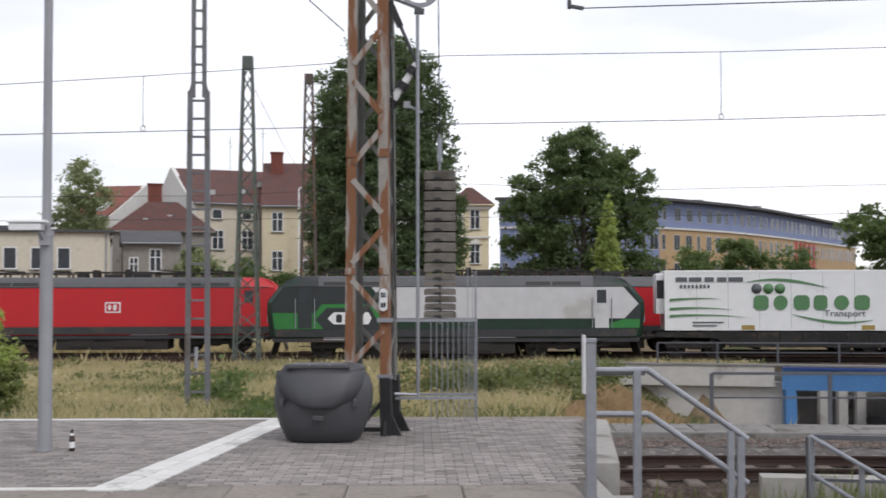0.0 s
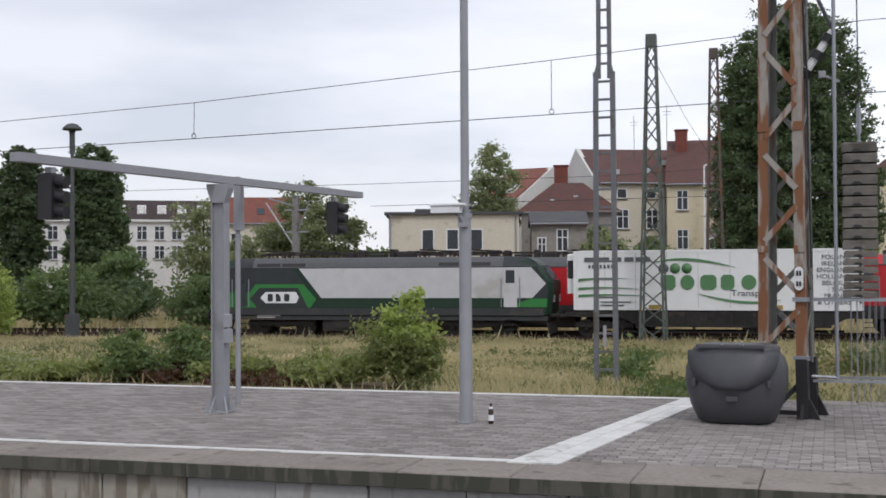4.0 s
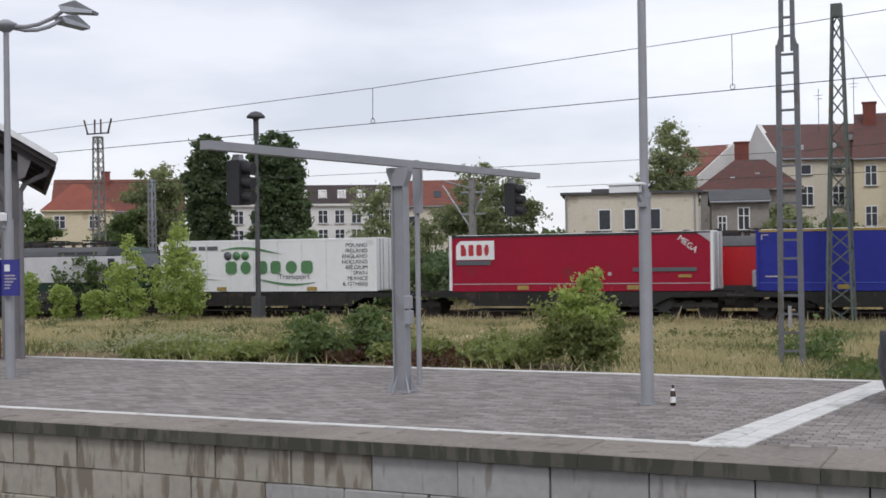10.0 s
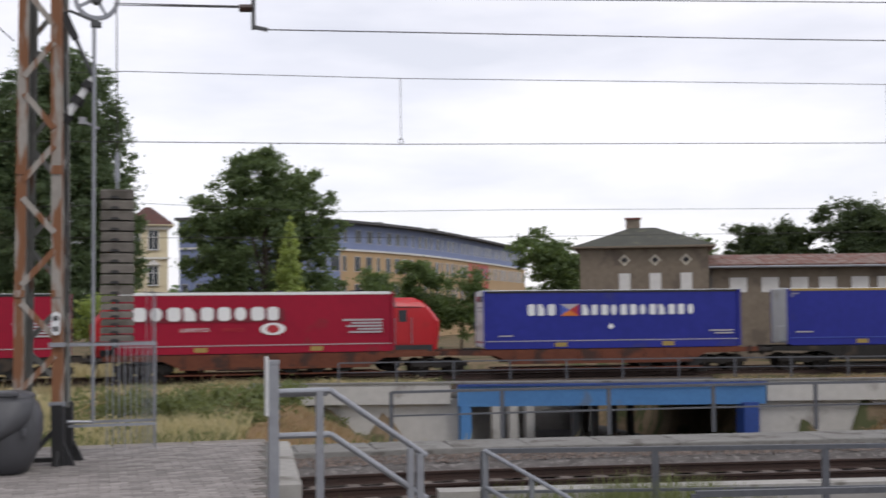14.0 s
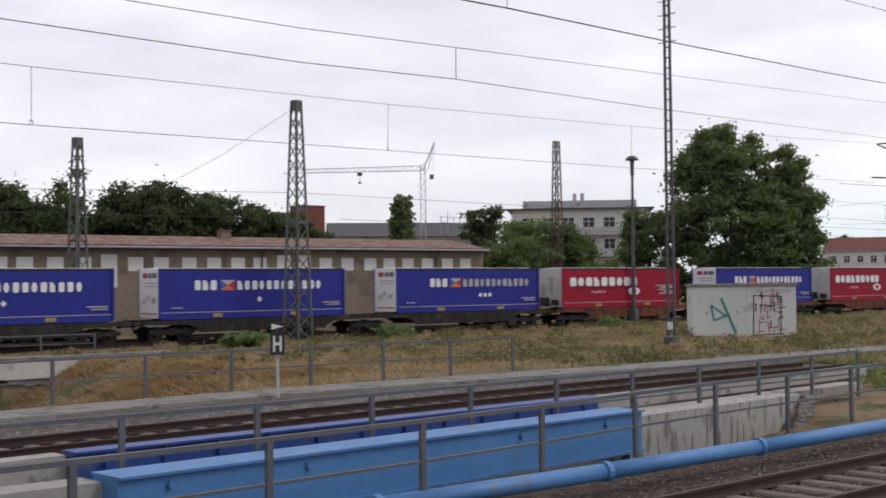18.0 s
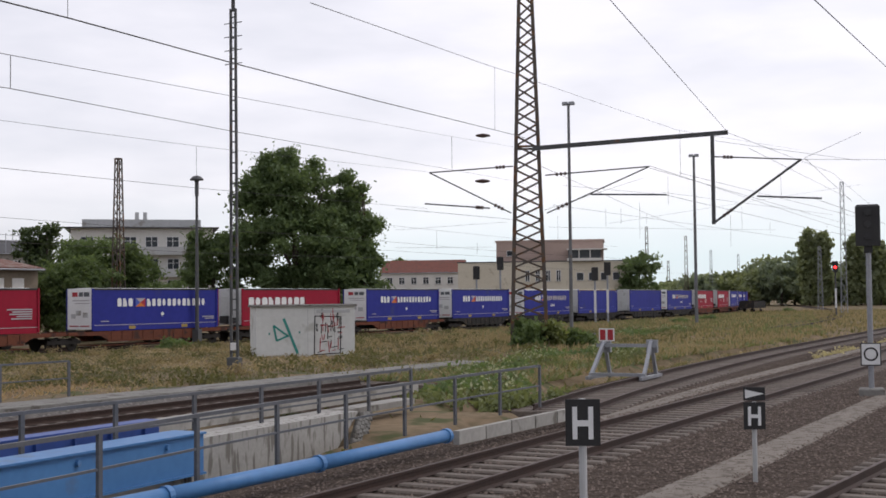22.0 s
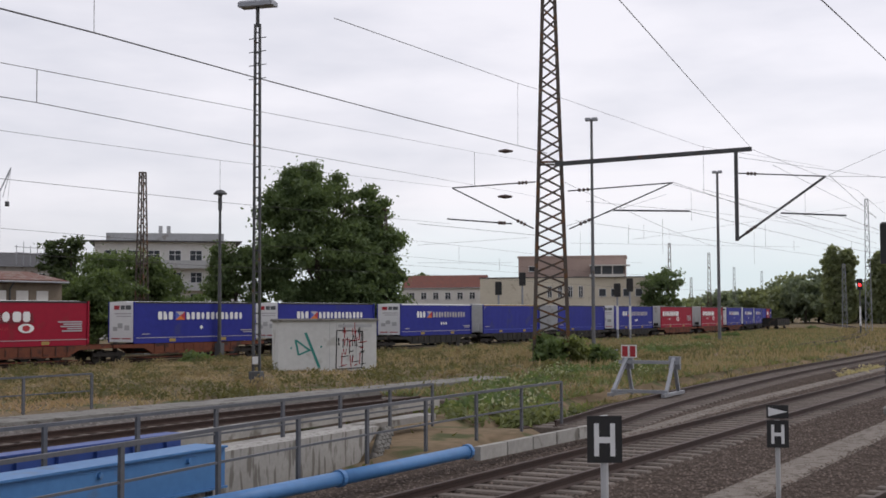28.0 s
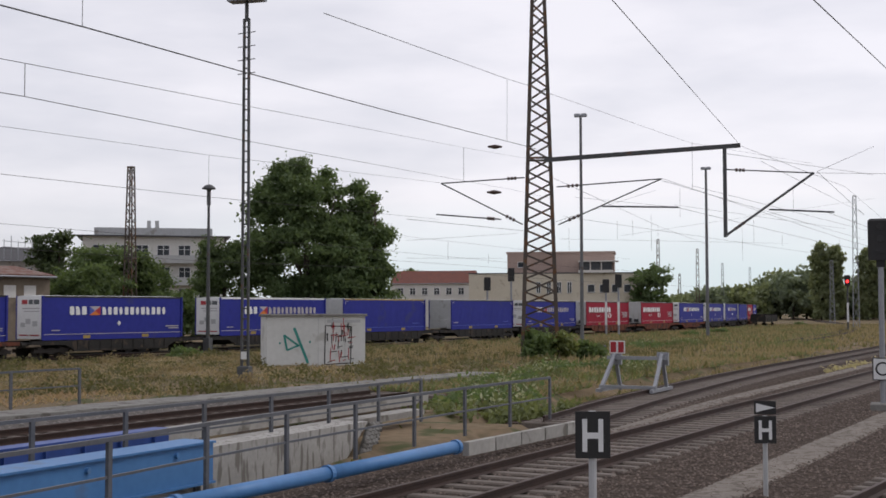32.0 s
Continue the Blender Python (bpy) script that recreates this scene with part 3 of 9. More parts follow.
            made += 1
        else:
            many.add([v + off for v in bv], bf)
        x += pl
    y += pw
    row += 1
me = bpy.data.meshes.new("paving")
me.from_pydata(many.v, [], many.f)
tagged(part("paving", me, M_PAVER, platform), kind="stuff")
# white lines
part("white_line", Geo().box(P_LEFT, 10.78, -0.02, -2.3, 10.9, 0.006), M_LINE, platform)
part("white_line", Geo().box(P_LEFT, 16.6, -0.02, -1.8, 16.74, 0.006), M_LINE, platform)
for r in range(20):
    for c in range(2):
        q = []
        for u, v in ((c, r), (c + 1, r), (c + 1, r + 1), (c, r + 1)):
            f = v / 20
            xl, xr = -2.79 + 0.89 * f, -2.31 + 0.77 * f
            q.append((xl + (xr - xl) * u / 2 + (0.004 if u == c else -0.004), 10.72 + 5.98 * f + (0.004 if v == r else -0.004), 0))
        part("white_tile", Geo().prism(q, (0, 0, -0.02), (0, 0, 0.0105 + 0.002 * ((r * 7 + c * 3) % 3) / 2)), M_LINE, platform, "white tile of the band across the platform" if r + c == 0 else "")
# edge slabs and the block wall below
cop = Geo().soft(0.003, 0, -0.13, 0.997, 0.98, 0, 0.012).mesh("edge_slab")
cop.materials.append(M_COPING)
cop_far = Geo().soft(0.006, 0, -0.17, 0.994, 0.36, 0, 0.02).mesh("edge_slab_far")
cop_far.materials.append(M_COPING)
for i in range(46):
    x = p_right(10) - 1 - i
    part("edge_slab", cop, M_COPING, platform, at=pose(x, P_NEAR, random.uniform(-0.008, 0.004), 0, 0, random.uniform(-0.1, 0.1)))
    part("edge_slab", cop_far, M_COPING, platform, at=pose(p_right(16.9) - 1 - i, P_FAR - 0.36, 0, 0, 0, 0))
# thin front strips, darker and more streaked than the slabs
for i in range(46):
    part("edge_face", Geo().box(p_right(10) - 1 - i + 0.004, P_NEAR - 0.006, -0.135, p_right(10) - i - 0.004, P_NEAR + 0.3, -0.012), M_EDGE_FACE, platform, "dark streaked face of the platform edge" if i == 0 else "")
wall = thing("platform_wall", "platform retaining wall of grey and stained tan concrete blocks", "wall", kind="structure")
part("backing", Geo().box(P_LEFT, P_NEAR + 0.32, -1.35, p_right(10) - 0.05, P_NEAR + 0.4, -0.17), M_JOINT, wall)
bl = Geo().soft(0.008, 0, 0.005, 0.872, 0.28, 0.331, 0.012).mesh("wall_block")
for r in range(3):
    for i in range(52):
        x = p_right(10) - 0.88 * (i + 1) - (0.3 if r % 2 else 0)
        old = x < -6.4 - 0.8 * (r % 2)
        ob = part("wall_block", bl, M_BLOCK, wall, at=pose(x, P_NEAR + 0.08 + random.uniform(-0.012, 0.012), -0.14 - 0.336 * (r + 1), 0, 0, random.uniform(-0.4, 0.4)))
        if old:
            ob.material_slots[0].link = "OBJECT"
            ob.material_slots[0].material = M_BLOCK_OLD

# platform end: steps down towards the tracks
steps = thing("concrete_steps", "short flight of worn concrete steps off the platform end", "steps")
for i in range(5):
    part("step", Geo().soft(0, 0, -1.4, 0.36, 2.3, 0, 0.02), M_MIDCONC, steps, at=pose(p_right(10.3) + 0.02 + 0.36 * i, 10.15, -0.17 * (i + 1) + 0.0, 0, 0, 0))
part("edge_stone", Geo().soft(0, 0, -1.3, 0.32, 4.1, 0.0, 0.03), M_MIDCONC, steps, "stained concrete edge of the platform end", at=pose(p_right(12.7) + 0.02, 12.75, -0.03, 0, 0, -7))

# the photographer's platform, behind and below the view
solid("near_platform", Geo().prism([(-60, -6, 0), (3.5, -6, 0), (3.5, 1.5, 0), (-60, 1.5, 0)], (0, 0, -1.4), (0, 0, 0)), M_CONC, "grey platform on which the camera stands", "platform", kind="structure")

# ---- near bridge over the sunken road ----
road = solid("sunken_road", Geo().box(7.5, 0, -5.5, 30, 110, -5.38), mat("asphalt", (0.055, 0.055, 0.057), (0.04, 0.04, 0.042), 4, 0.9, bump=0.4),
             "sunken asphalt road below the railway bridges", "road", kind="structure")
bridge = thing("track_bridge", "blue steel girder bridge carrying the rusty track over the road", "bridge", kind="structure")
part("deck", Geo().prism([(7.0, 15.2, 0), (23.5, 13.0, 0), (25, 24.5, 0), (7.0, 24.5, 0)], (0, 0, -1.75), (0, 0, -1.2)), M_CONC, bridge)


def girder(name, p, q, h, w, material, parent, stiff=7, label=""):
    p, q = Vector(p), Vector(q)
    d = (q - p).normalized()
    g = Geo().beam(p - Vector((0, 0, h / 2)), q - Vector((0, 0, h / 2)), w, h)
    ob = part(name, g, material, parent, label)
    part("flange", Geo().beam(p + Vector((0, 0, 0.02)), q + Vector((0, 0, 0.02)), w + 0.12, 0.035), material, ob)
    part("flange", Geo().beam(p - Vector((0, 0, h + 0.02)), q - Vector((0, 0, h + 0.02)), w + 0.12, 0.035), material, ob)
    for i in range(stiff):
        c = p.lerp(q, (i + 0.5) / stiff)
        n = Vector((-d.y, d.x, 0)) * (w / 2 + 0.03)
        part("stiffener", Geo().beam(c - n * 1.0 - Vector((0, 0, h)), c - n * 1.0, 0.03, 0.06), material, ob)
    return ob


girder("girder", (9.28, 11.53, -0.5), (18.9, 9.85, -0.5), 0.62, 0.55, M_BLUE, bridge, 0, "light blue box girder")
for k in range(5):
    part("lifting_lug", Geo().tube((9.9 + 2.0 * k, 11.1 - 0.35 * k, -0.62), (9.9 + 2.0 * k, 11.16 - 0.35 * k, -0.62), 0.05, 10), M_BLUE, bridge)
girder("girder", (11.3, 14.85, -0.7), (22.6, 12.6, -0.7), 0.36, 0.3, M_BLUE_DARK, bridge, 12, "dark blue plate girder")
abut = thing("abutment", "stained pale concrete bridge abutment with wing walls", "wall", kind="structure")
part("wing_wall", Geo().prism([(18.95, 9.85, -0.62), (24.5, 8.89, -0.62), (23.5, 9.06, -1.42), (18.95, 9.85, -1.45)], (0, 0, 0), (0.07, 0.5, 0)), M_WING, abut)
part("abutment_wall", Geo().box(18.6, 10.0, -5.4, 19.2, 15.6, -1.15), M_MIDCONC, abut, at=None)
part("ledge", Geo().beam((19.3, 10.9, -0.78), (29.0, 9.3, -0.78), 0.5, 0.14), M_MIDCONC, abut)
part("wall_left", Geo().prism([(2.6, 13.0, -0.55), (9.3, 11.6, -0.55), (9.3, 11.6, -2.2), (2.6, 13.0, -1.3)], (0, 0, 0), (0.07, 0.5, 0)), M_MIDCONC, abut)
part("wall_left", Geo().prism([(4.5, 16.1, -0.72), (11.3, 14.9, -0.72), (11.3, 14.9, -1.6), (4.5, 16.1, -1.3)], (0, 0, 0), (0.07, 0.4, 0)), M_MIDCONC, abut)
part("wall_right", Geo().beam((22.7, 12.75, -0.85), (34.5, 10.9, -0.85), 0.5, 0.25), M_MIDCONC, abut)
# cobbled slope beside the wing wall
cob = Geo().soft(0.006, 0.006, -0.06, 0.124, 0.124, 0.0, 0.025).mesh("cobble")
cob.materials.append(M_CONC)
slope = thing("cobbled_slope", "steep slope of rough grey cobbles beside the abutment", "slope", kind="structure")
down, wide = Vector((-1.25, -0.12, -0.92)), Vector((0.13, -0.022, 0.0))
face = wide.cross(-down).normalized()
part("bedding", Geo().prism([Vector((24.55, 8.84, -0.66)), Vector((24.55, 8.84, -0.66)) + wide * 4.2, Vector((24.55, 8.84, -0.66)) + wide * 4.2 + down, Vector((24.55, 8.84, -0.66)) + down], face * -0.12, face * -0.05), M_JOINT, slope)
for i in range(12):
    for j in range(4):
        o = Vector((24.55, 8.84, -0.66)) + down * ((i + 1) / 12) + wide * j + face * random.uniform(-0.012, 0.012)
        u, v = wide.normalized(), (-down).normalized()
        m = Matrix((u, v, face)).transposed().to_4x4()
        part("cobble", cob, M_CONC, slope, at=Matrix.Translation(o) @ m)
part("dark_footing", Geo().prism([(18.7, 9.95, -1.46), (24.0, 9.05, -1.46), (24.0, 9.05, -3.2), (18.7, 9.95, -3.2)], (0, 0.16, 0), (0, 0.5, 0)), M_MIDCONC, abut, "set-back concrete footing of the wing wall")

# blue pipe and low wall along the near track
def duct(name, pts, r, material, label, joints=True):
    t = thing(name, label, "pipe")
    for a, b in zip(pts, pts[1:]):
        smooth(part("pipe_section", Geo().tube(a, b, r, 14), material, t))
    if joints:
        for a, b in zip(pts, pts[1:]):
            d = (Vector(b) - Vector(a)).normalized()
            part("flange", Geo().tube(Vector(b) - d * 0.05, Vector(b) + d * 0.05, r + 0.025, 14), material, t)
    return t


duct("blue_pipe", [(6.2, 10.0, -0.88), (11.2, 9.1, -0.88), (14.95, 8.15, -0.88), (18.4, 7.35, -0.88), (22.6, 6.45, -0.88)], 0.115, M_BLUE, "thick light blue pipe along the track edge")
kerb = thing("low_wall", "low pale concrete wall continuing the blue pipe", "wall", kind="structure")
for i in range(6):
    a, b = Vector((22.9, 6.35, -0.95)).lerp(Vector((29.5, 4.75, -0.95)), i / 6 + 0.004), Vector((22.9, 6.35, -0.95)).lerp(Vector((29.5, 4.75, -0.95)), (i + 1) / 6 - 0.004)
    part("wall_slab", Geo().beam(a, b, 0.14, 0.26), M_MIDCONC, kerb)

# ---- walkway slab and steel fences ----
LINE_SLAB = spline([(-2.5, 23.9), (6, 23.55), (15, 22.3), (22, 21.1), (29, 19.1), (36, 17.0), (52, 12.8)], soften=10)
slab = Geo()
ribbon(slab, LINE_SLAB, 0, LINE_SLAB[1][-1], [(-0.75, -1.25), (-0.75, -0.93), (0.75, -0.93), (0.75, -1.25)])
walkway = solid("walkway", slab, M_CONC, "pale concrete walkway slabs beside the rusty track", "path", kind="structure")
for i in range(36):
    p, h = along(LINE_SLAB, 1 + i * 1.5)
    part("walkway_slab", Geo().soft(-0.74, -0.74, -0.06, 0.74, 0.74, 0, 0.015), M_CONC, walkway, at=Matrix.Translation(p + Vector((0, 0, -0.9))) @ pose(0, 0, 0, 0, 0, math.degrees(h)))


def fence(pts, spacing, label, h=1.0, name="steel_fence", z=-0.95, material=None, rails=(1.0, 0.52)):
    line = spline([p[:2] for p in pts], soften=4)
    t = thing(name, label, "fence", "track-side railings")
    n = max(1, round(line[1][-1] / spacing))
    material = material or M_FENCE
    tops = []
    for i in range(n + 1):
        p, hd = along(line, line[1][-1] * i / n)
        p.z = z
        part("post", Geo().box(-0.04, -0.025, 0, 0.04, 0.025, h), material, t, at=Matrix.Translation(p) @ pose(0, 0, 0, 0, 0, math.degrees(hd)))
        tops.append(p)
    for a, b in zip(tops, tops[1:]):
        for r in rails:
            w = 0.055 if r == 1.0 else 0.035
            part("rail_bar", Geo().beam(a + Vector((0, 0, h * r)), b + Vector((0, 0, h * r)), w, w), material, t)
    return t


fence([(5.9, 24.75), (12, 24.3), (18.3, 23.4), (25, 21.7), (31, 19.95)], 2.3, "dark grey steel railing along the walkway")
fence([(4.46, 14.0), (10.56, 12.5), (17, 11.15), (25, 9.5), (28.2, 8.9)], 2.0, "dark grey steel railing along the bridge girder")
fence([(5.2, 10.1), (12.4, 8.85), (18.2, 8.2), (24.8, 7.1), (29.7, 6.1)], 2.35, "dark grey steel railing beside the blue pipe")
fence([(10.2, 52.6), (18, 51.6), (28, 49.4), (37, 46.7)], 2.6, "low steel railing on the far bridge", z=-1.35, h=0.85)

# ---- far bridge under the goods line ----
far = thing("road_bridge", "far railway bridge with blue steel portal and concrete walls", "bridge", kind="structure")


def fw(x):
    return 55.2 - 0.28 * (x - 8)


def fpt(x, z, dy=0.0):
    return Vector((x, fw(x) - 2.0 + dy, z))


for xa, xb in ((6.5, 14.8), (27.8, 40)):
    part("parapet", Geo().beam(fpt(xa, -1.84), fpt(xb, -1.84), 0.6, 0.85), M_PALECONC, far, "pale concrete parapet beam")
part("parapet_cap", Geo().beam(fpt(6.5, -1.38), fpt(40, -1.38), 0.7, 0.07), M_CONC, far)
part("abutment_wall", Geo().prism([fpt(6.5, -2.1), fpt(15.2, -2.1), fpt(15.2, -5.4), fpt(6.5, -5.4)], (0, 0.05, 0), (0, 0.7, 0)), M_PALECONC, far, "pale concrete abutment wall")
part("abutment_wall", Geo().prism([fpt(27.4, -2.1), fpt(38, -2.1), fpt(38, -5.4), fpt(27.4, -5.4)], (0, 0.05, 0), (0, 0.7, 0)), M_PALECONC, far, "pale concrete abutment wall")
part("portal_beam", Geo().beam(fpt(15.0, -1.95, -0.35), fpt(27.6, -1.95, -0.35), 0.3, 0.85), M_BLUE, far, "light blue steel portal beam")
part("portal_edge", Geo().beam(fpt(15.0, -1.48, -0.4), fpt(27.6, -1.48, -0.4), 0.5, 0.08), M_BLUE_DARK, far)
part("portal_column", Geo().beam(fpt(15.3, -5.4, -0.3), fpt(15.3, -2.3, -0.3), 0.45), M_BLUE, far, "light blue steel column")
part("portal_column", Geo().beam(fpt(26.9, -5.4, -0.3), fpt(26.9, -2.3, -0.3), 0.7), M_BLUE_DARK, far, "dark blue steel column")
for i in range(4):
    part("inner_column", Geo().beam(fpt(21.0 + i * 1.6, -5.4, 3 + i * 2), fpt(21.0 + i * 1.6, -2.3, 3 + i * 2), 0.3), M_DARKSTEEL, far)
part("soffit", Geo().prism([fpt(20.8, -2.35), fpt(27.8, -2.35), fpt(33, -2.35, 19), fpt(23, -2.35, 15.5)], (0, 0.2, 0), (0, 0.2, 0.5)), M_DARKSTEEL, far)
part("tunnel_wall", Geo().prism([fpt(14.6, -5.4), fpt(14.6, -2.2), fpt(18.2, -2.2, 22), fpt(18.2, -5.4, 22)], (-0.4, 0.5, 0), (0, 0.5, 0)), M_PALECONC, far)
part("ramp_wall", Geo().prism([(27.4, 67.5, -5.4), (27.4, 67.5, -2.6), (30.5, 74, -2.2), (30.5, 74, -5.4)], (0, 0, 0), (0.3, -0.3, 0)), M_PALECONC, far)
part("ramp_wall", Geo().prism([fpt(15.4, -5.4, 12), fpt(15.4, -2.5, 12), fpt(19.0, -3.1, 13), fpt(22.4, -3.9, 14), fpt(22.4, -5.4, 14)], (0, 0, 0), (0.1, 0.4, 0)), M_PALECONC, far, "pale sloping ramp wall")
for i in range(3):
    part("pier", Geo().beam(fpt(18.6 + i * 1.1, -5.4, 6.5 + i), fpt(18.6 + i * 1.1, -2.4, 6.5 + i), 0.42), M_PALECONC, far, "pale concrete pier")
part("ramp_wall", Geo().box(18.6, 69.3, -5.4, 27.5, 69.7, -2.6), M_PALECONC, far)
part("tunnel_wall", Geo().prism([fpt(22.2, -5.4, 6), fpt(22.2, -2.2, 6), fpt(27.6, -2.2, 22), fpt(27.6, -5.4, 22)], (0, 0.3, 0), (0.4, 0.3, 0)), M_DARKSTEEL, far)


# ---- grass, weeds and scrub ----
def blades(name, n, area, height, material, label, keep=None, wid=0.02, z_of=ground_z, lean=0.35, patch=3.1):
    v, f = np.zeros((n * 3, 3)), []
    k = 0
    while k < n:
        x, y = random.uniform(area[0], area[2]), random.uniform(area[1], area[3])
        c = noise.noise((x * 0.22, y * 0.22, patch)) + 0.5 * noise.noise((x * 1.1, y * 1.1, 7.7))
        if (keep and not keep(x, y)) or random.random() > 0.55 + c:
            if random.random() < 0.97:
                continue
        z = z_of(x, y)
        if z < -2.6 and random.random() < 0.6:
            continue
        a = random.uniform(0, 6.283)
        h = height * random.uniform(0.45, 1.15) * (1 + 0.5 * c)
        w = wid * random.uniform(0.7, 1.4)
        dx, dy = math.cos(a) * w, math.sin(a) * w
        lx, ly = random.uniform(-lean, lean) * h, random.uniform(-lean, lean) * h
        v[k * 3] = (x - dx, y - dy, z - 0.05)
        v[k * 3 + 1] = (x + dx, y + dy, z - 0.05)
        v[k * 3 + 2] = (x + lx, y + ly, z + h)
        f.append((k * 3, k * 3 + 1, k * 3 + 2))
        k += 1
    me = bpy.data.meshes.new(name)
    me.from_pydata(v.tolist(), [], f)
    return solid(name, me, material, label, "grass", kind="stuff")


def off_track(x, y):
    if y > 68 or (x > 6 and y < 26 and x < 34):
        return False
    if y > Y_TRAIN(x) - 2.6:
        return False
    return x >= 41 or abs(y - Y_B(x)) > 2.2


def on_bank(x, y):
    a, b = trench_edges(y)
    return 24.6 < y < 51 and (a - 8 < x < a or b < x < b + 8)


def grass_field(x, y):
    return off_track(x, y) and not on_bank(x, y) and not (y < 30.5 and -27 < x < -8.5)


blades("mown_hay", 52000, (1, 25, 16, 52), 0.16, M_HAY, "mown golden hay lying on the bank", on_bank, 0.03, lean=2.0)
blades("mown_hay", 60000, (22, 22, 38, 51), 0.2, M_HAY, "mown brown hay lying on the bank", on_bank, 0.05, lean=2.2)
blades("straw_grass", 110000, (-48, 24, 16, 62), 0.36, M_STRAW, "pale dry grass on the disused track bed", grass_field, 0.028, lean=0.9)
blades("green_grass", 60000, (-48, 24, 16, 62), 0.3, M_GRASS, "green weeds among the dry grass", grass_field, 0.03, lean=0.9, patch=9.4)
blades("straw_grass", 50000, (12, 20, 120, 60), 0.13, M_STRAW_OLD, "dry grass on the bank beside the goods line", lambda x, y: off_track(x, y) and y > 27 - 0.25 * x , 0.045, lean=2.4)
blades("green_grass", 45000, (14, 8, 130, 58), 0.12, M_GRASS_LOW, "green grass on the bank beside the goods line", lambda x, y: off_track(x, y) and y > 26 - 0.22 * x and (x > 36 or y > 24) and not on_bank(x, y), 0.05, lean=2.4, patch=9.4)
blades("track_weeds", 9000, (32, -24, 260, 20), 0.3, M_GRASS_LOW, "green weeds beside the siding", lambda x, y: y > 9.5 - 0.155 * x and y < np.interp(x, TRAIN_LINE[0][:, 0], TRAIN_LINE[0][:, 1]) - 3, 0.09)
blades("straw_grass", 14000, (60, -20, 260, 30), 0.35, M_STRAW_OLD, "dry grass by the far tracks", lambda x, y: y > 11.5 - 0.155 * x and y < np.interp(x, TRAIN_LINE[0][:, 0], TRAIN_LINE[0][:, 1]) - 3, 0.09)
blades("weeds", 4000, (2.3, 11.0, 8, 17.2), 0.55, M_GRASS, "green weeds beside the platform end", None, 0.02)


def by_siding(x, y):
    return Y_C(x) + 1.9 < y < 27 - 0.25 * x


def behind_siding(x, y):
    return y > Y_SIDE(x) + 3.2


blades("green_grass", 14000, (34, 0, 84, 18), 0.16, M_GRASS, "green grass between buffer stop and walkway", by_siding, 0.05, lean=1.8, patch=5.2)
blades("straw_grass", 11000, (34, 0, 100, 18), 0.2, M_STRAW_OLD, "dry grass between buffer stop and walkway", by_siding, 0.045, lean=1.8, patch=1.4)
blades("green_grass", 14000, (95, -2, 230, 34), 0.22, M_GRASS, "green grass strips in the yard beyond the mast", lambda x, y: off_track(x, y) and y > 10.5 - 0.155 * x, 0.11, lean=2.2, patch=4.4)
blades("straw_grass", 12000, (-58, 58, 6, 84), 0.7, M_STRAW, "tall dry grass behind the siding", behind_siding, 0.05, lean=0.5)

# ---- the goods train ----
M_RED = mat("traffic_red_paint", (0.48, 0.010, 0.016), (0.42, 0.010, 0.015), 0.8, 0.4, bump=0.02, wear=(0.33, 0.02, 0.02), wear_at=0.68)
M_CRIMSON = mat("crimson_curtain", (0.30, 0.008, 0.030), (0.25, 0.008, 0.027), 0.7, 0.72, bump=0.05, spec=0.25, wear=(0.21, 0.02, 0.03), wear_at=0.66)
M_NAVY = mat("royal_blue_curtain", (0.025, 0.032, 0.25), (0.02, 0.027, 0.205), 0.7, 0.72, bump=0.05, spec=0.25, wear=(0.035, 0.04, 0.18), wear_at=0.66)
M_REEFER = mat("white_body_panel", (0.72, 0.73, 0.73), (0.66, 0.67, 0.66), 0.6, 0.4, bump=0.02, wear=(0.56, 0.56, 0.53), wear_at=0.67)
M_GREYEND = mat("light_grey_panel", (0.46, 0.47, 0.48), (0.38, 0.39, 0.39), 0.8, 0.5, bump=0.05, wear=(0.28, 0.27, 0.25), wear_at=0.63)
M_WAGON = mat("dirty_dark_wagon", (0.035, 0.034, 0.032), (0.022, 0.021, 0.02), 1.5, 0.85, 0.05, 0.2, wear=(0.06, 0.047, 0.038), wear_at=0.6, spec=0.2)
M_WAGON_RUST = mat("orange_brown_wagon", (0.155, 0.055, 0.032), (0.11, 0.04, 0.026), 1.2, 0.85, 0.05, 0.2, wear=(0.06, 0.034, 0.028), wear_at=0.56, spec=0.2)
M_LOCOGREY = mat("loco_grey", (0.05, 0.052, 0.054), (0.034, 0.036, 0.038), 1, 0.7, bump=0.05, wear=(0.065, 0.055, 0.047), wear_at=0.6, spec=0.3)
M_ROOFGREY = mat("roof_edge_grey", (0.085, 0.088, 0.092), (0.066, 0.069, 0.073), 1, 0.55, bump=0.04)
M_ANTHRACITE = mat("anthracite_paint", (0.034, 0.04, 0.042), (0.026, 0.031, 0.033), 0.8, 0.5, bump=0.02, spec=0.35)
M_LOCOGREEN = mat("bright_green_paint", (0.024, 0.19, 0.035), (0.02, 0.155, 0.03), 0.8, 0.45, bump=0.02)
M_DKGREEN = mat("dark_green_paint", (0.013, 0.036, 0.021), (0.01, 0.028, 0.017), 0.8, 0.5, bump=0.02, spec=0.35)
M_LOCOWHITE = mat("silver_white_paint", (0.55, 0.55, 0.56), (0.47, 0.47, 0.48), 0.5, 0.4, bump=0.02, wear=(0.40, 0.39, 0.37), wear_at=0.6)
M_BOGIE = mat("brake_dust_black", (0.035, 0.03, 0.027), (0.022, 0.02, 0.018), 3, 0.85, 0.1, 0.3)
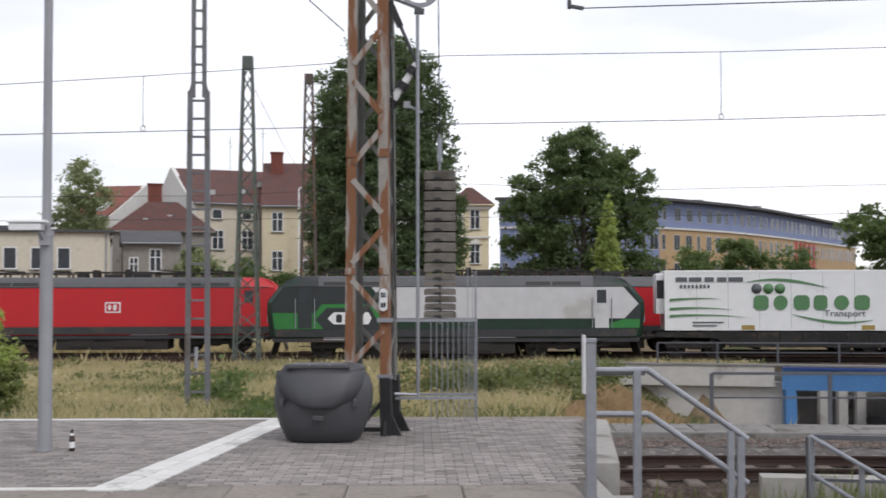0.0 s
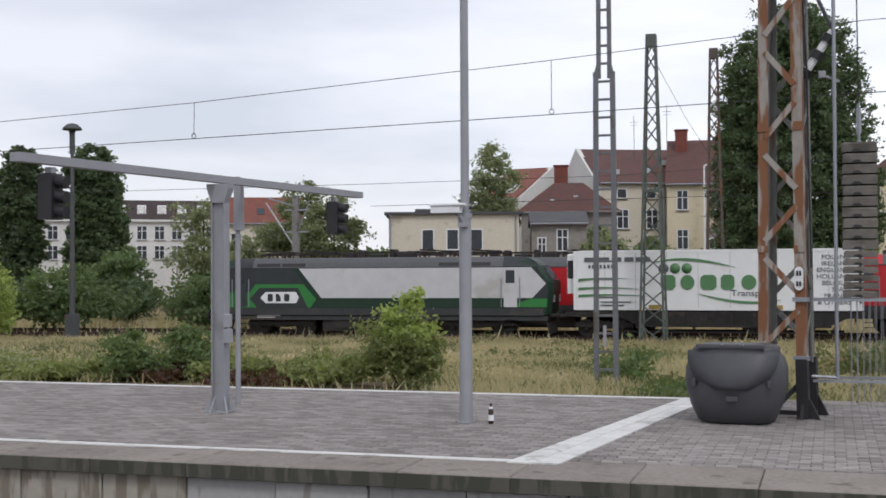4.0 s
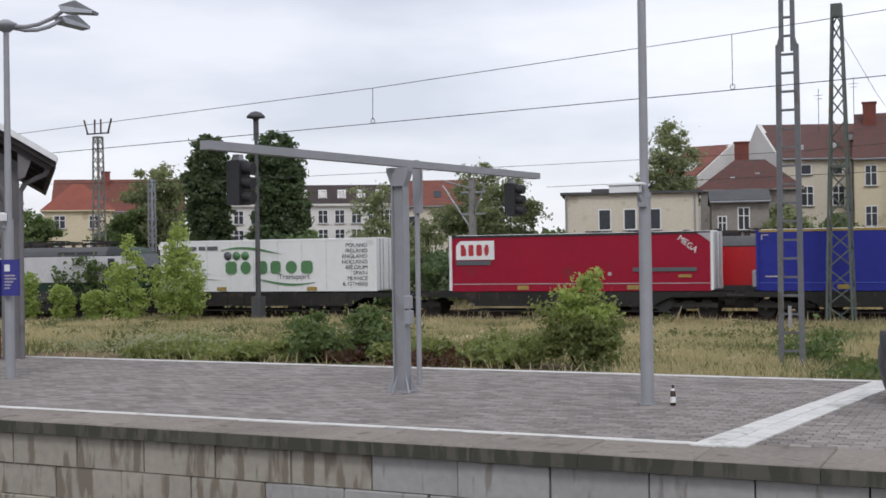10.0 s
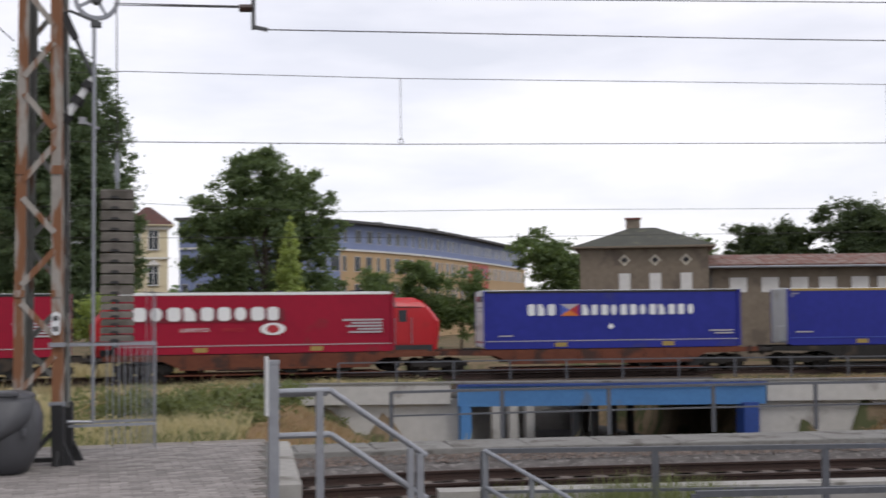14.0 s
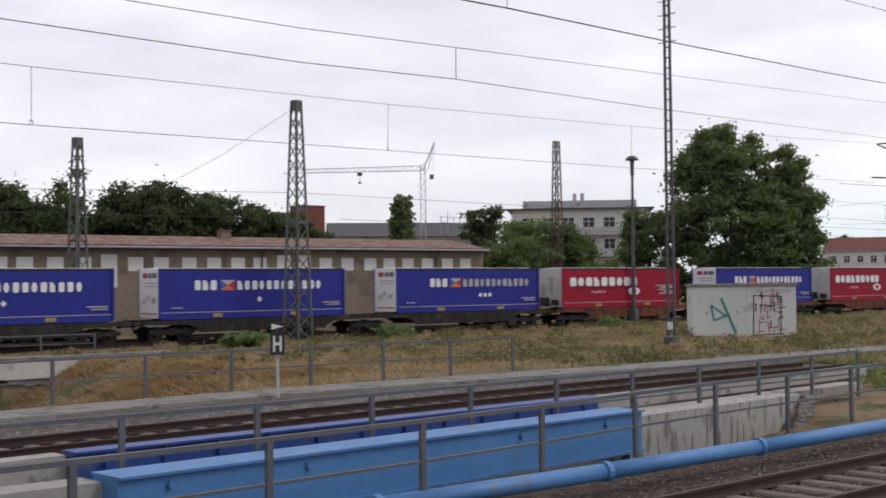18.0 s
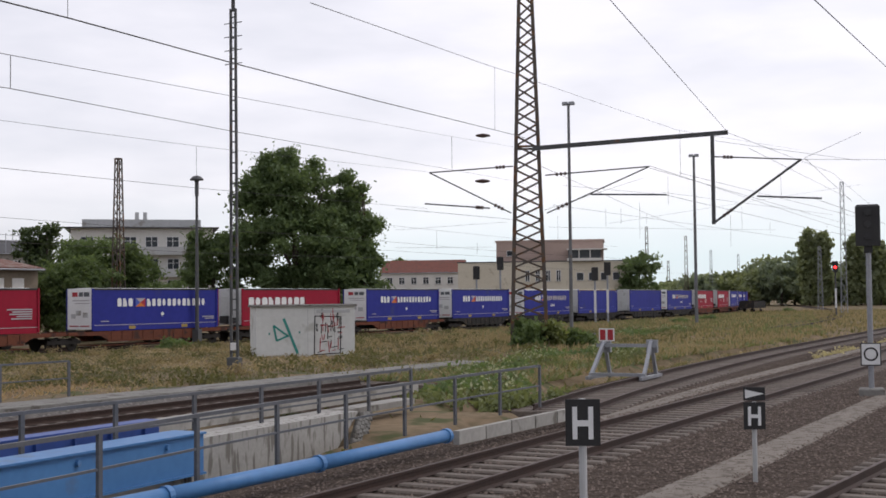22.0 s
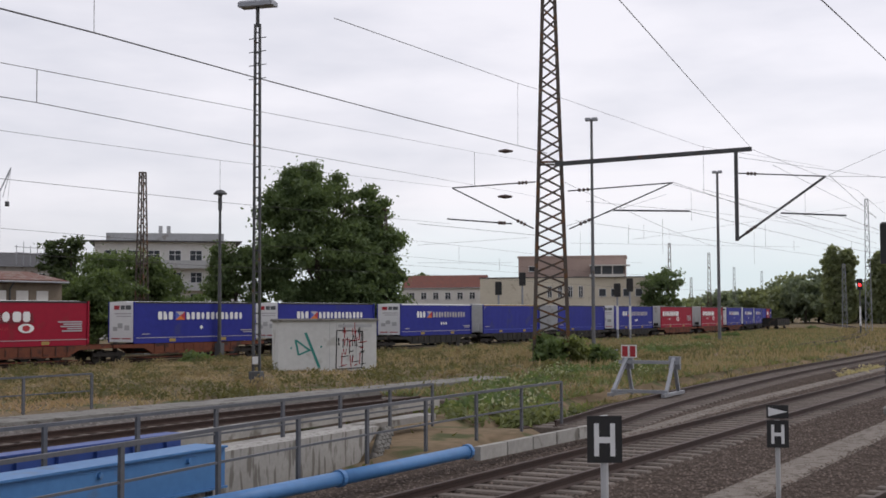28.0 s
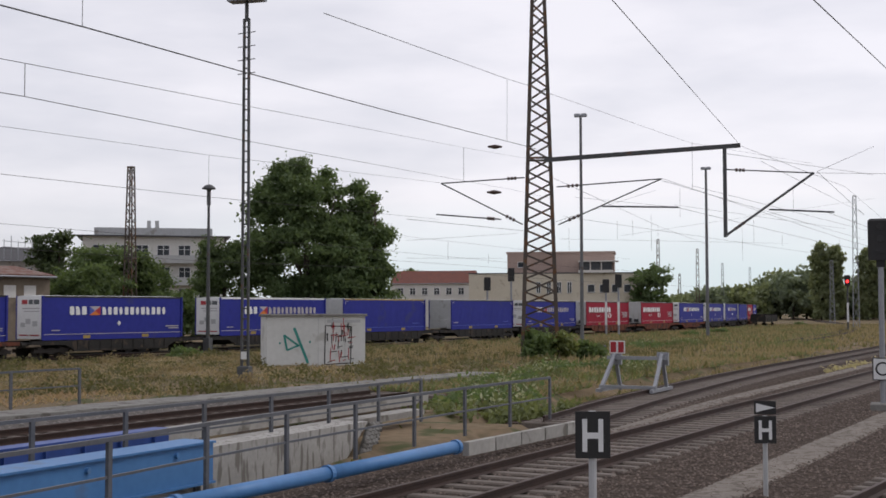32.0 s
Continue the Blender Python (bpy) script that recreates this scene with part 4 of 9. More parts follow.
M_MARKGREEN = mat("mark_green", (0.085, 0.21, 0.085), (0.07, 0.17, 0.07), 2, 0.5, bump=0)
M_MARKGREY = mat("mark_grey", (0.09, 0.10, 0.11), (0.08, 0.09, 0.1), 2, 0.5, bump=0)
M_YELLOW = mat("yellow_mark", (0.36, 0.25, 0.06), (0.25, 0.18, 0.05), 2, 0.6, bump=0)
M_ORANGE = mat("orange_mark", (0.60, 0.17, 0.02), (0.52, 0.14, 0.02), 2, 0.6, bump=0)
M_DIMWHITE = mat("faded_white_mark", (0.42, 0.40, 0.42), (0.34, 0.32, 0.34), 2, 0.6, bump=0)
M_DARKRED = mat("dark_red_mark", (0.16, 0.008, 0.02), (0.13, 0.008, 0.018), 2, 0.7, bump=0)
M_TEXTRED = mat("mark_red", (0.40, 0.02, 0.03), (0.33, 0.02, 0.03), 2, 0.6, bump=0)


def flat(name, pts, y, material, parent, label="", depth=0.012):
    """A thin plate on the camera-facing side; pts are (x, z)."""
    return part(name, Geo().prism([(x, 0, z) for x, z in pts], (0, y, 0), (0, y - depth, 0)), material, parent, label)


def rect(x0, z0, x1, z1):
    return [(x0, z0), (x1, z0), (x1, z1), (x0, z1)]


def sign_shape(kind, x, z, w, h):
    """The outline of one plain sign shape: block, disc, leaning block, wedge or cut block."""
    c = min(w, h) * 0.2
    if kind == 1:
        return [(x + w / 2 * (1 + math.cos(u)), z + h / 2 * (1 + math.sin(u))) for u in np.linspace(0, 6.2832, 14, endpoint=False)]
    if kind == 2:
        return [(x, z), (x + w * 0.72, z), (x + w, z + h), (x + w * 0.28, z + h)]
    if kind == 3:
        return [(x, z + h), (x + w * 0.3, z), (x + w * 0.7, z), (x + w, z + h)]
    if kind == 4:
        return [(x, z), (x + w, z), (x + w, z + h * 0.55), (x + w * 0.55, z + h), (x, z + h)]
    return [(x + c, z), (x + w - c, z), (x + w, z + c), (x + w, z + h - c), (x + w - c, z + h), (x + c, z + h), (x, z + h - c), (x, z + c)]


def word_blocks(parent, x, z, n, w, h, material, y, gap=0.28, name="brand_mark"):
    """A wordmark drawn as a row of plain shapes, one for each sign."""
    for i in range(n):
        ww = w * (1 - gap) * (0.86, 0.8, 0.9, 0.76, 0.84)[i % 5]
        o = sign_shape((0, 0, 1, 0, 4, 0, 0, 1)[(i + n) % 8], x + i * w, z, ww, h)
        part(name, Geo().prism([(px, 0, pz) for px, pz in o], (0, y, 0), (0, y - 0.012, 0)), material, parent)


def bars(parent, x, z, rows, w, h, pitch, material, y, name="small_print", right=False):
    g = Geo()
    for i in range(rows):
        ww = w * (1.0, 0.78, 0.9, 0.62, 0.84)[i % 5]
        a = x - ww if right else x
        g.prism([(px, 0, pz) for px, pz in rect(a, z - i * pitch, a + ww, z - i * pitch + h)], (0, y, 0), (0, y - 0.01, 0))
    return part(name, g, material, parent)


def wheelset(parent, x, r=0.46, z=None):
    z = r if z is None else z
    for s in (-1, 1):
        w = part("wheel", Geo().tube((x, s * 0.70, z), (x, s * 0.83, z), r, 20), M_BOGIE, parent)
        part("axle_box", Geo().box(x - 0.16, s * 0.98 - 0.1, z - 0.14, x + 0.16, s * 0.98 + 0.1, z + 0.2), M_BOGIE, w)


def bogie(parent, x, base=1.8, r=0.46, material=None):
    b = part("bogie", Geo().box(x - base / 2 - 0.55, -1.1, 0.5, x + base / 2 + 0.55, -0.92, 0.74).box(x - base / 2 - 0.55, 0.92, 0.5, x + base / 2 + 0.55, 1.1, 0.74)
             .box(x - 0.3, -1.08, 0.42, x + 0.3, 1.08, 0.82).box(x - base / 2 - 0.25, -1.13, 0.72, x - base / 2 + 0.25, 1.13, 0.84)
             .box(x + base / 2 - 0.25, -1.13, 0.72, x + base / 2 + 0.25, 1.13, 0.84), material or M_BOGIE, parent)
    for e in (-1, 1):
        for s in (-1, 1):
            xx = x + e * base / 2
            part("wheel", Geo().tube((xx, s * 0.69, r), (xx, s * 0.83, r), r, 20).tube((xx, s * 0.83, r), (xx, s * 0.98, r), 0.14, 8), M_BOGIE, b)
            part("spring", Geo().tube((xx, s * 1.0, 0.38), (xx, s * 1.0, 0.72), 0.11, 8), M_BOGIE, b)
    return b


def electric_loco(livery, label):
    t = thing("electric_locomotive", label, "locomotive", "electric locomotives")
    L = 18.98
    base, low = {"red": (M_RED, M_LOCOGREY), "green": (M_DKGREEN, M_LOCOGREY)}[livery]
    levels = [(1.02, 0.45, 1.42), (1.12, 0.36, 1.49), (1.8, 0.26, 1.49), (2.35, 0.2, 1.49), (2.75, 0.22, 1.49), (3.2, 0.55, 1.49), (3.52, 0.82, 1.48), (3.78, 1.1, 1.36), (3.98, 1.45, 1.18), (4.02, 1.7, 1.1)]
    rings = []
    for z, e, w in levels:
        n = w * 0.8
        rings.append([(e, -n, z), (e + 0.24, -w, z), (L - e - 0.24, -w, z), (L - e, -n, z), (L - e, n, z), (L - e - 0.24, w, z), (e + 0.24, w, z), (e, n, z)])
    part("body", Geo().rings(rings), base, t)
    part("underframe", Geo().box(0.5, -1.42, 0.82, L - 0.5, 1.42, 1.06), low, t, "dirty grey underframe")
    part("roof", Geo().prism([(0, -1.1, 3.95), (0, 1.1, 3.95), (0, 0.95, 4.06), (0, -0.95, 4.06)], (2.0, 0, 0), (L - 2.0, 0, 0)), M_ROOFGREY, t, "grey roof hatches")
    yb = -1.495
    part("roof_band", Geo().prism([(0, -1.5, 3.53), (0, -1.38, 3.8), (0, -1.2, 3.99), (0, -1.1, 4.05), (0, -1.1, 3.9), (0, -1.4, 3.5)], (2.75, 0, 0), (L - 2.75, 0, 0)), M_ROOFGREY, t, "grey roof edge with air grilles")
    part("gutter_line", Geo().box(1.3, -1.51, 3.5, L - 1.3, -1.45, 3.545), M_BLACK, t)
    for x0, x1 in ((3.0, 4.3), (4.4, 5.7), (12.9, 14.1), (14.2, 15.6)):
        part("air_grille", Geo().prism([(0, -1.475, 3.6), (0, -1.4, 3.77), (0, -1.38, 3.76), (0, -1.455, 3.59)], (x0, -0.008, 0), (x1, -0.008, 0)), M_BLACK, t, "black air grille")
    for sgn, x0 in ((1, 0.0), (-1, L)):
        part("cab_roof", Geo().prism([(x0 + sgn * 0.95, -1.44, 3.55), (x0 + sgn * 1.2, -1.33, 3.84), (x0 + sgn * 1.7, -1.14, 4.04), (x0 + sgn * 2.74, -1.14, 4.04), (x0 + sgn * 2.74, -1.38, 3.8), (x0 + sgn * 2.74, -1.5, 3.55)], (0, -0.012, 0.004), (0, 0.04, -0.02)), M_RED if livery == "red" else M_ANTHRACITE, t)
    if livery == "green":
        flat("side_panel", [(0.5, 2.27), (0.52, 2.72), (0.85, 3.2), (1.12, 3.5), (5.0, 3.5), (5.6, 2.7), (2.9, 2.7), (2.6, 2.27)], yb, M_ANTHRACITE, t, "anthracite cab panel")
        flat("side_panel", [(0.62, 1.46), (0.5, 2.25), (2.6, 2.25), (2.92, 2.68), (5.6, 2.68), (6.3, 1.9), (6.0, 1.46)], yb, M_LOCOGREEN, t, "bright green cab panel")
        flat("side_panel", [(2.6, 1.92), (3.15, 2.5), (5.3, 2.5), (5.85, 1.46), (3.0, 1.46)], yb - 0.006, M_ANTHRACITE, t)
        flat("side_panel", [(6.6, 1.96), (5.35, 3.5), (L - 1.3, 3.5), (L - 0.55, 2.68), (L - 1.25, 1.96)], yb - 0.004, M_LOCOWHITE, t, "silver white side panel with soot streaks")
        flat("side_panel", [(L - 1.22, 1.95), (L - 0.53, 2.66), (L - 1.28, 3.5), (L - 1.1, 3.5), (L - 0.5, 2.74), (L - 0.46, 2.3), (L - 0.5, 1.95)], yb, M_ANTHRACITE, t)
        flat("side_panel", [(L - 2.6, 1.5), (L - 1.3, 1.93), (L - 0.5, 1.93), (L - 0.5, 1.5)], yb - 0.004, M_LOCOGREEN, t)
        flat("lower_band", rect(2.6, 1.46, L - 0.7, 1.94), yb + 0.004, M_DKGREEN, t, "dark green lower band")
        flat("lower_band", rect(0.7, 1.08, L - 0.7, 1.44), yb, M_LOCOGREY, t, "dirty grey sill")
        flat("logo_plate", [(3.2, 1.98), (3.5, 2.28), (5.2, 2.28), (5.35, 2.0), (5.2, 1.69), (3.5, 1.69)], yb - 0.014, M_WHITE, t, "white arrow-shaped emblem")
        word_blocks(t, 3.62, 1.78, 3, 0.46, 0.4, M_ANTHRACITE, yb - 0.028)
    else:
        flat("side_panel", rect(2.6, 1.5, L - 2.6, 3.48), yb, M_RED, t)
        flat("lower_band", rect(0.7, 1.08, L - 0.7, 1.46), yb - 0.004, M_LOCOGREY, t)
        sq = flat("emblem", rect(9.15, 2.2, 9.95, 2.76), yb - 0.016, M_WHITE, t, "white square emblem")
        flat("emblem_border", rect(9.22, 2.27, 9.88, 2.69), yb - 0.03, M_RED, t)
        word_blocks(t, 9.3, 2.33, 2, 0.28, 0.3, M_WHITE, yb - 0.044)
        flat("emblem", rect(2.0, 2.5, 2.28, 2.66), yb - 0.016, M_DIMWHITE, t)
    for x0, nm in ((1.75, "l"), (L - 2.7, "r")):
        d = flat("cab_door", rect(x0, 1.5, x0 + 0.68, 3.44), yb - 0.016, base if livery == "red" else (M_ANTHRACITE if nm == "l" else M_LOCOWHITE), t)
        flat("door_window", rect(x0 + 0.1, 2.72, x0 + 0.56, 3.36), yb - 0.03, M_GLASS, d)
        for e in (-0.12, 0.82):
            part("handrail", Geo().tube((x0 + e, yb - 0.07, 1.5), (x0 + e, yb - 0.07, 2.95), 0.025, 6), M_GALV, d)
        for k in range(3):
            part("step", Geo().box(x0 + 0.05, -1.5, 0.35 + k * 0.25, x0 + 0.65, -1.3, 0.39 + k * 0.25), M_BOGIE, d)
    for sgn, x0 in ((1, 0.0), (-1, L)):
        xs_ = [x0 + sgn * e for e in (0.66, 0.92, 1.52, 1.78)]
        part("windscreen", Geo().prism([(x0 + sgn * 0.25, -1.12, 2.82), (x0 + sgn * 0.25, 1.12, 2.82), (x0 + sgn * 0.86, 1.1, 3.58), (x0 + sgn * 0.86, -1.1, 3.58)], (-sgn * 0.03, 0, 0.02), (0, 0, 0)), M_GLASS, t, "dark cab windscreen")
        for s in (-1, 1):
            b = part("buffer", Geo().tube((x0 + sgn * 0.55, s * 0.88, 1.05), (x0 + sgn * 0.05, s * 0.88, 1.05), 0.11, 10).tube((x0 + sgn * 0.06, s * 0.88, 1.05), (x0, s * 0.88, 1.05), 0.25, 14), M_BOGIE, t)
            part("headlight", Geo().prism([(x0 + sgn * 0.27, s * 0.8, 1.75), (x0 + sgn * 0.27, s * 1.08, 1.75), (x0 + sgn * 0.25, s * 1.1, 2.1), (x0 + sgn * 0.25, s * 0.9, 2.1)], (-sgn * 0.08, 0, 0), (0.0, 0, 0)), M_GALV, t)
        part("snow_plough", Geo().prism([(x0 + sgn * 0.35, -1.3, 0.15), (x0 + sgn * 0.35, 1.3, 0.15), (x0 + sgn * 0.55, 1.3, 0.8), (x0 + sgn * 0.55, -1.3, 0.8)], (0, 0, 0), (sgn * 0.06, 0, 0)), M_BOGIE, t)
    for x in (4.2, L - 4.2):
        bogie(t, x, 2.6, 0.6)
    part("transformer", Geo().box(6.6, -1.3, 0.25, L - 6.6, 1.3, 0.85).box(7.2, -1.36, 0.4, 8.6, -1.28, 0.8).box(9.6, -1.36, 0.4, 11.2, -1.28, 0.8), M_BOGIE, t)
    for k, x in enumerate((2.9, 5.3, L - 7.3, L - 4.9)):
        p = part("pantograph", Geo().box(x - 0.1, -0.6, 4.2, x + 1.95, -0.52, 4.26).box(x - 0.1, 0.52, 4.2, x + 1.95, 0.6, 4.26), M_BOGIE, t, "folded pantograph")
        for s_ in (-1, 1):
            part("lower_arm", Geo().beam((x, s_ * 0.45, 4.25), (x + 1.7, s_ * 0.3, 4.36), 0.06), M_BOGIE, p)
            part("collector_strip", Geo().beam((x + 0.27 + s_ * 0.2, -0.78, 4.45), (x + 0.27 + s_ * 0.2, 0.78, 4.45), 0.07), M_BOGIE, p)
        part("upper_arm", Geo().beam((x + 1.7, 0, 4.36), (x + 0.25, 0, 4.43), 0.06), M_BOGIE, p)
        part("knee_joint", Geo().beam((x + 1.7, -0.4, 4.36), (x + 1.7, 0.4, 4.36), 0.07), M_BOGIE, p)
        for e in (0.0, 0.9, 1.8):
            for s_ in (-0.56, 0.56):
                part("insulator", Geo().tube((x + e, s_, 4.03), (x + e, s_, 4.21), 0.065, 8), M_INSUL, p)
    part("roof_line", Geo().tube((3, -0.2, 4.3), (L - 3, -0.2, 4.3), 0.03, 6), M_BOGIE, t)
    part("roof_line", Geo().tube((7.2, 0.4, 4.36), (L - 7.2, 0.4, 4.36), 0.03, 6), M_BOGIE, t)
    for x, w_, h_ in ((7.5, 0.5, 0.28), (8.3, 0.3, 0.42), (8.9, 0.8, 0.2), (10.0, 0.25, 0.45), (10.4, 0.9, 0.26)):
        part("roof_equipment", Geo().soft(x, -0.5, 4.04, x + w_, 0.4, 4.04 + h_, 0.03), M_BOGIE, t)
    for x in (7.0, 8.7, 9.8, 11.6):
        part("insulator", Geo().tube((x, -0.2, 4.04), (x, -0.2, 4.34), 0.06, 8), M_INSUL, t)
    bars(t, 3.0, 1.02, 2, 1.3, 0.06, 0.1, M_DIMWHITE, -1.44)
    bars(t, 10.5, 1.02, 1, 1.9, 0.07, 0.1, M_DIMWHITE, -1.44, "number_bar")
    return t


def flag(parent, x, z, w, h, y):
    a = [((x, z + h), (x + w, z + h), (x + w / 2, z + h / 2), M_DIMWHITE), ((x, z), (x + w / 2, z + h / 2), (x, z + h), M_NAVY_L),
         ((x + w, z + h), (x + w, z), (x + w / 2, z + h / 2), M_TEXTRED), ((x, z), (x + w, z), (x + w / 2, z + h / 2), M_ORANGE)]
    for p, q, r, m in a:
        flat("emblem_field", [p, q, r], y, m, parent)


M_NAVY_L = mat("mid_blue_mark", (0.06, 0.10, 0.42), (0.05, 0.085, 0.36), 2, 0.6, bump=0)


def semitrailer(kind, label, length=13.6, seed=0, roof=None):
    """A swap-body or curtain trailer; x runs towards the tail of the train, rail top is z = 0."""
    t = thing("semi_trailer" if kind != "reefer" else "refrigerated_trailer", label, "trailer", "trailers on the goods train")
    L, z0, z1, w = length, 1.42, 4.28, 1.275
    side = {"reefer": M_REEFER, "icts": M_CRIMSON, "eron": M_CRIMSON, "plain": M_NAVY, "po": M_NAVY, "po2": M_NAVY, "far": M_NAVY}[kind]
    endm = {"reefer": M_REEFER, "icts": M_WHITE, "eron": M_GREYEND, "plain": M_GREYEND, "po": M_WHITE, "po2": M_WHITE, "far": M_WHITE}[kind]
    if kind == "reefer":
        part("body", Geo().box(0.06, -w, z0 - 0.06, L - 0.06, w, z1), side, t)
        for i in range(1, 9):
            flat("panel_joint", rect(i * L / 9, z0 + 0.05, i * L / 9 + 0.02, z1 - 0.08), -w - 0.001, M_DIMWHITE, t, depth=0.006)
    else:
        g, n = Geo(), 26
        rings = []
        for i in range(n + 1):
            x = 0.1 + (L - 0.2) * i / n
            bulge = 0.008 * math.sin(i * 2.4 + seed) + 0.004
            rings.append([(x, -w + 0.02, z0 + 0.3), (x, -w - bulge, (z0 + z1) / 2), (x, -w + 0.01, z1 - 0.1), (x, w - 0.01, z1 - 0.1), (x, w + bulge, (z0 + z1) / 2), (x, w - 0.02, z0 + 0.3)])
        part("curtain", g.rings(rings), side, t)
        part("floor_frame", Geo().box(0.05, -w + 0.01, z0 + 0.12, L - 0.05, w - 0.01, z0 + 0.32), side, t)
        flat("side_guard", rect(0.08, z0 - 0.1, L - 0.08, z0 + 0.22), -w + 0.01, side, t)
        flat("buckle_line", rect(0.1, z0 + 0.27, L - 0.1, z0 + 0.31), -w - 0.006, M_DIMWHITE if kind != "plain" else M_NAVY_L, t, "buckle line of the curtain")
    part("top_rail", Geo().box(0.02, -w - 0.012, z1 - 0.12, L - 0.02, -w + 0.05, z1 + 0.0).box(0.02, w - 0.05, z1 - 0.12, L - 0.02, w + 0.012, z1), roof or (M_REEFER if kind == "reefer" else M_BLACK), t)
    part("roof", Geo().prism([(0, -w, z1 - 0.02), (0, w, z1 - 0.02), (0, 0, z1 + 0.04)], (0.02, 0, 0), (L - 0.02, 0, 0)), M_REEFER, t)
    for s in (-1, 1):
        for x in (0.03, L - 0.03):
            part("corner_post", Geo().box(x - 0.07, s * w - 0.06 - (0.012 if s < 0 else -0.012), z0 - 0.05, x + 0.07, s * w + 0.06 - (0.012 if s < 0 else -0.012), z1), endm if kind in ("reefer", "icts") else side, t)
    front = part("front_wall", Geo().box(-0.03, -w + 0.03, z0, 0.05, w - 0.03, z1 - 0.02), endm, t)
    rear = part("rear_door", Geo().box(L - 0.05, -w + 0.03, z0, L + 0.02, -0.02, z1 - 0.02).box(L - 0.05, 0.02, z0, L + 0.02, w - 0.03, z1 - 0.02), endm, t)
    for yy in (-0.85, -0.4, 0.4, 0.85):
        part("locking_bar", Geo().tube((L + 0.06, yy, z0 - 0.05), (L + 0.06, yy, z1 - 0.05), 0.02, 6), M_GALV, rear)
    part("rear_bumper", Geo().box(L - 0.15, -w + 0.1, z0 - 0.45, L, w - 0.1, z0 - 0.32), M_BLACK, t)
    for i, x in enumerate((L - 5.1, L - 3.8, L - 2.5)):
        for s in (-1, 1):
            part("tyre", Geo().tube((x, s * 1.2, 0.79), (x, s * 0.85, 0.79), 0.5, 16), M_RUBBER, t)
    part("chassis", Geo().box(1.0, -0.6, z0 - 0.4, L - 0.5, -0.4, z0).box(1.0, 0.4, z0 - 0.4, L - 0.5, 0.6, z0).box(2.2, -1.1, 0.7, 2.4, 1.1, z0), M_BLACK, t)
    for x in (L * 0.27, L * 0.69):
        flat("lifting_mark", rect(x, z0 - 0.02, x + 0.62, z0 + 0.2), -w - 0.018, M_YELLOW, t, "yellow lifting-point mark")
    y = -w - 0.03
    if kind == "reefer":
        part("cooling_unit", Geo().soft(-0.42, -0.95, z0 + 0.75, -0.03, 0.95, z1 - 0.12, 0.06), M_REEFER, t, "white cooling unit with dark grille")
        flat("grille", rect(-0.40, z0 + 1.5, -0.05, z0 + 2.4), -0.953, M_BLACK, t)
        for xa, xb in ((0.5, 1.05), (1.15, 1.75), (1.9, 2.35), (2.5, 2.95), (3.05, 3.75)):
            flat("number_bar", rect(xa, 3.74, xb, 3.96), y, M_MARKGREY, t)
        word_blocks(t, 0.7, 3.42, 8, 0.19, 0.18, M_MARKGREY, y)
        for i, (zz, ww) in enumerate(((2.84, 2.5), (2.4, 3.1), (2.05, 3.7))):
            n = 12
            up = [(0.2 + ww * k / n, zz + 0.12 * math.sin(math.pi * (0.2 + 0.6 * k / n)) - 0.1 * (k / n) ** 2 * (i > 0)) for k in range(n + 1)]
            lo = [(px, pz - 0.13 * (1 - k / n) - 0.004) for k, (px, pz) in enumerate(up)]
            flat("green_swoosh", up + lo[::-1], y, M_MARKGREEN, t)
        n = 14
        up = [(3.95 + 3.9 * k / n, 3.38 + 0.52 * math.sin(math.pi * (0.2 + 0.76 * k / n) ** 0.9)) for k in range(n + 1)]
        flat("green_swoosh", up + [(px, pz - 0.13 * math.sin(math.pi * (0.05 + 0.95 * k / n)) - 0.005) for k, (px, pz) in enumerate(up)][::-1], y, M_MARKGREEN, t)
        up = [(6.1 + 3.8 * k / n, 2.16 - 0.36 * math.sin(math.pi * 0.72 * k / n)) for k in range(n + 1)]
        flat("green_swoosh", up + [(px, pz - 0.12 * math.sin(math.pi * (0.05 + 0.9 * k / n)) - 0.005) for k, (px, pz) in enumerate(up)][::-1], y, M_MARKGREEN, t)
        for i, m in enumerate((M_MARKGREY, M_MARKGREEN, M_MARKGREEN)):
            smooth(part("ball_emblem", Geo().tube((4.4 + i * 0.56, y + 0.012, 3.4), (4.4 + i * 0.56, y - 0.006, 3.4), 0.25, 20), m, t))
        word_blocks(t, 4.25, 2.36, 6, 0.96, 0.72, M_MARKGREEN, y, 0.12)
        letters("Transport", 0.42, M_MARKGREY, t, pose(7.6, y, 2.06), wide=1.15)
        for i, w_ in enumerate(("POLAND", "IRELAND", "ENGLAND", "HOLLAND", "BELGIUM", "SPAIN", "FRANCE", "& OTHERS")):
            letters(w_, 0.30, M_MARKGREY, t, pose(L - 0.5, y, 3.8 - i * 0.305), align="RIGHT", wide=1.1)
        bars(t, 1.3, 1.72, 2, 1.5, 0.07, 0.16, M_MARKGREY, y)
    elif kind == "icts":
        flat("sign_plate", [(0.35, 3.15), (0.35, 3.75), (0.6, 4.0), (2.5, 4.0), (2.5, 3.0), (0.35, 3.0)], y, M_WHITE, t, "white logo field")
        word_blocks(t, 0.62, 3.2, 4, 0.44, 0.6, M_TEXTRED, y - 0.014, 0.2)
        flat("sub_sign", rect(0.35, 2.72, 2.3, 2.94), y, M_MARKGREY, t)
        flat("corner_field", [(L - 0.75, 4.2), (L - 0.1, 4.2), (L - 0.1, 3.75)], y, M_DIMWHITE, t, "white diagonal corner")
        letters("MEGA", 0.42, M_WHITE, t, pose(L - 1.75, y - 0.016, 3.9, 0, 38, 0))
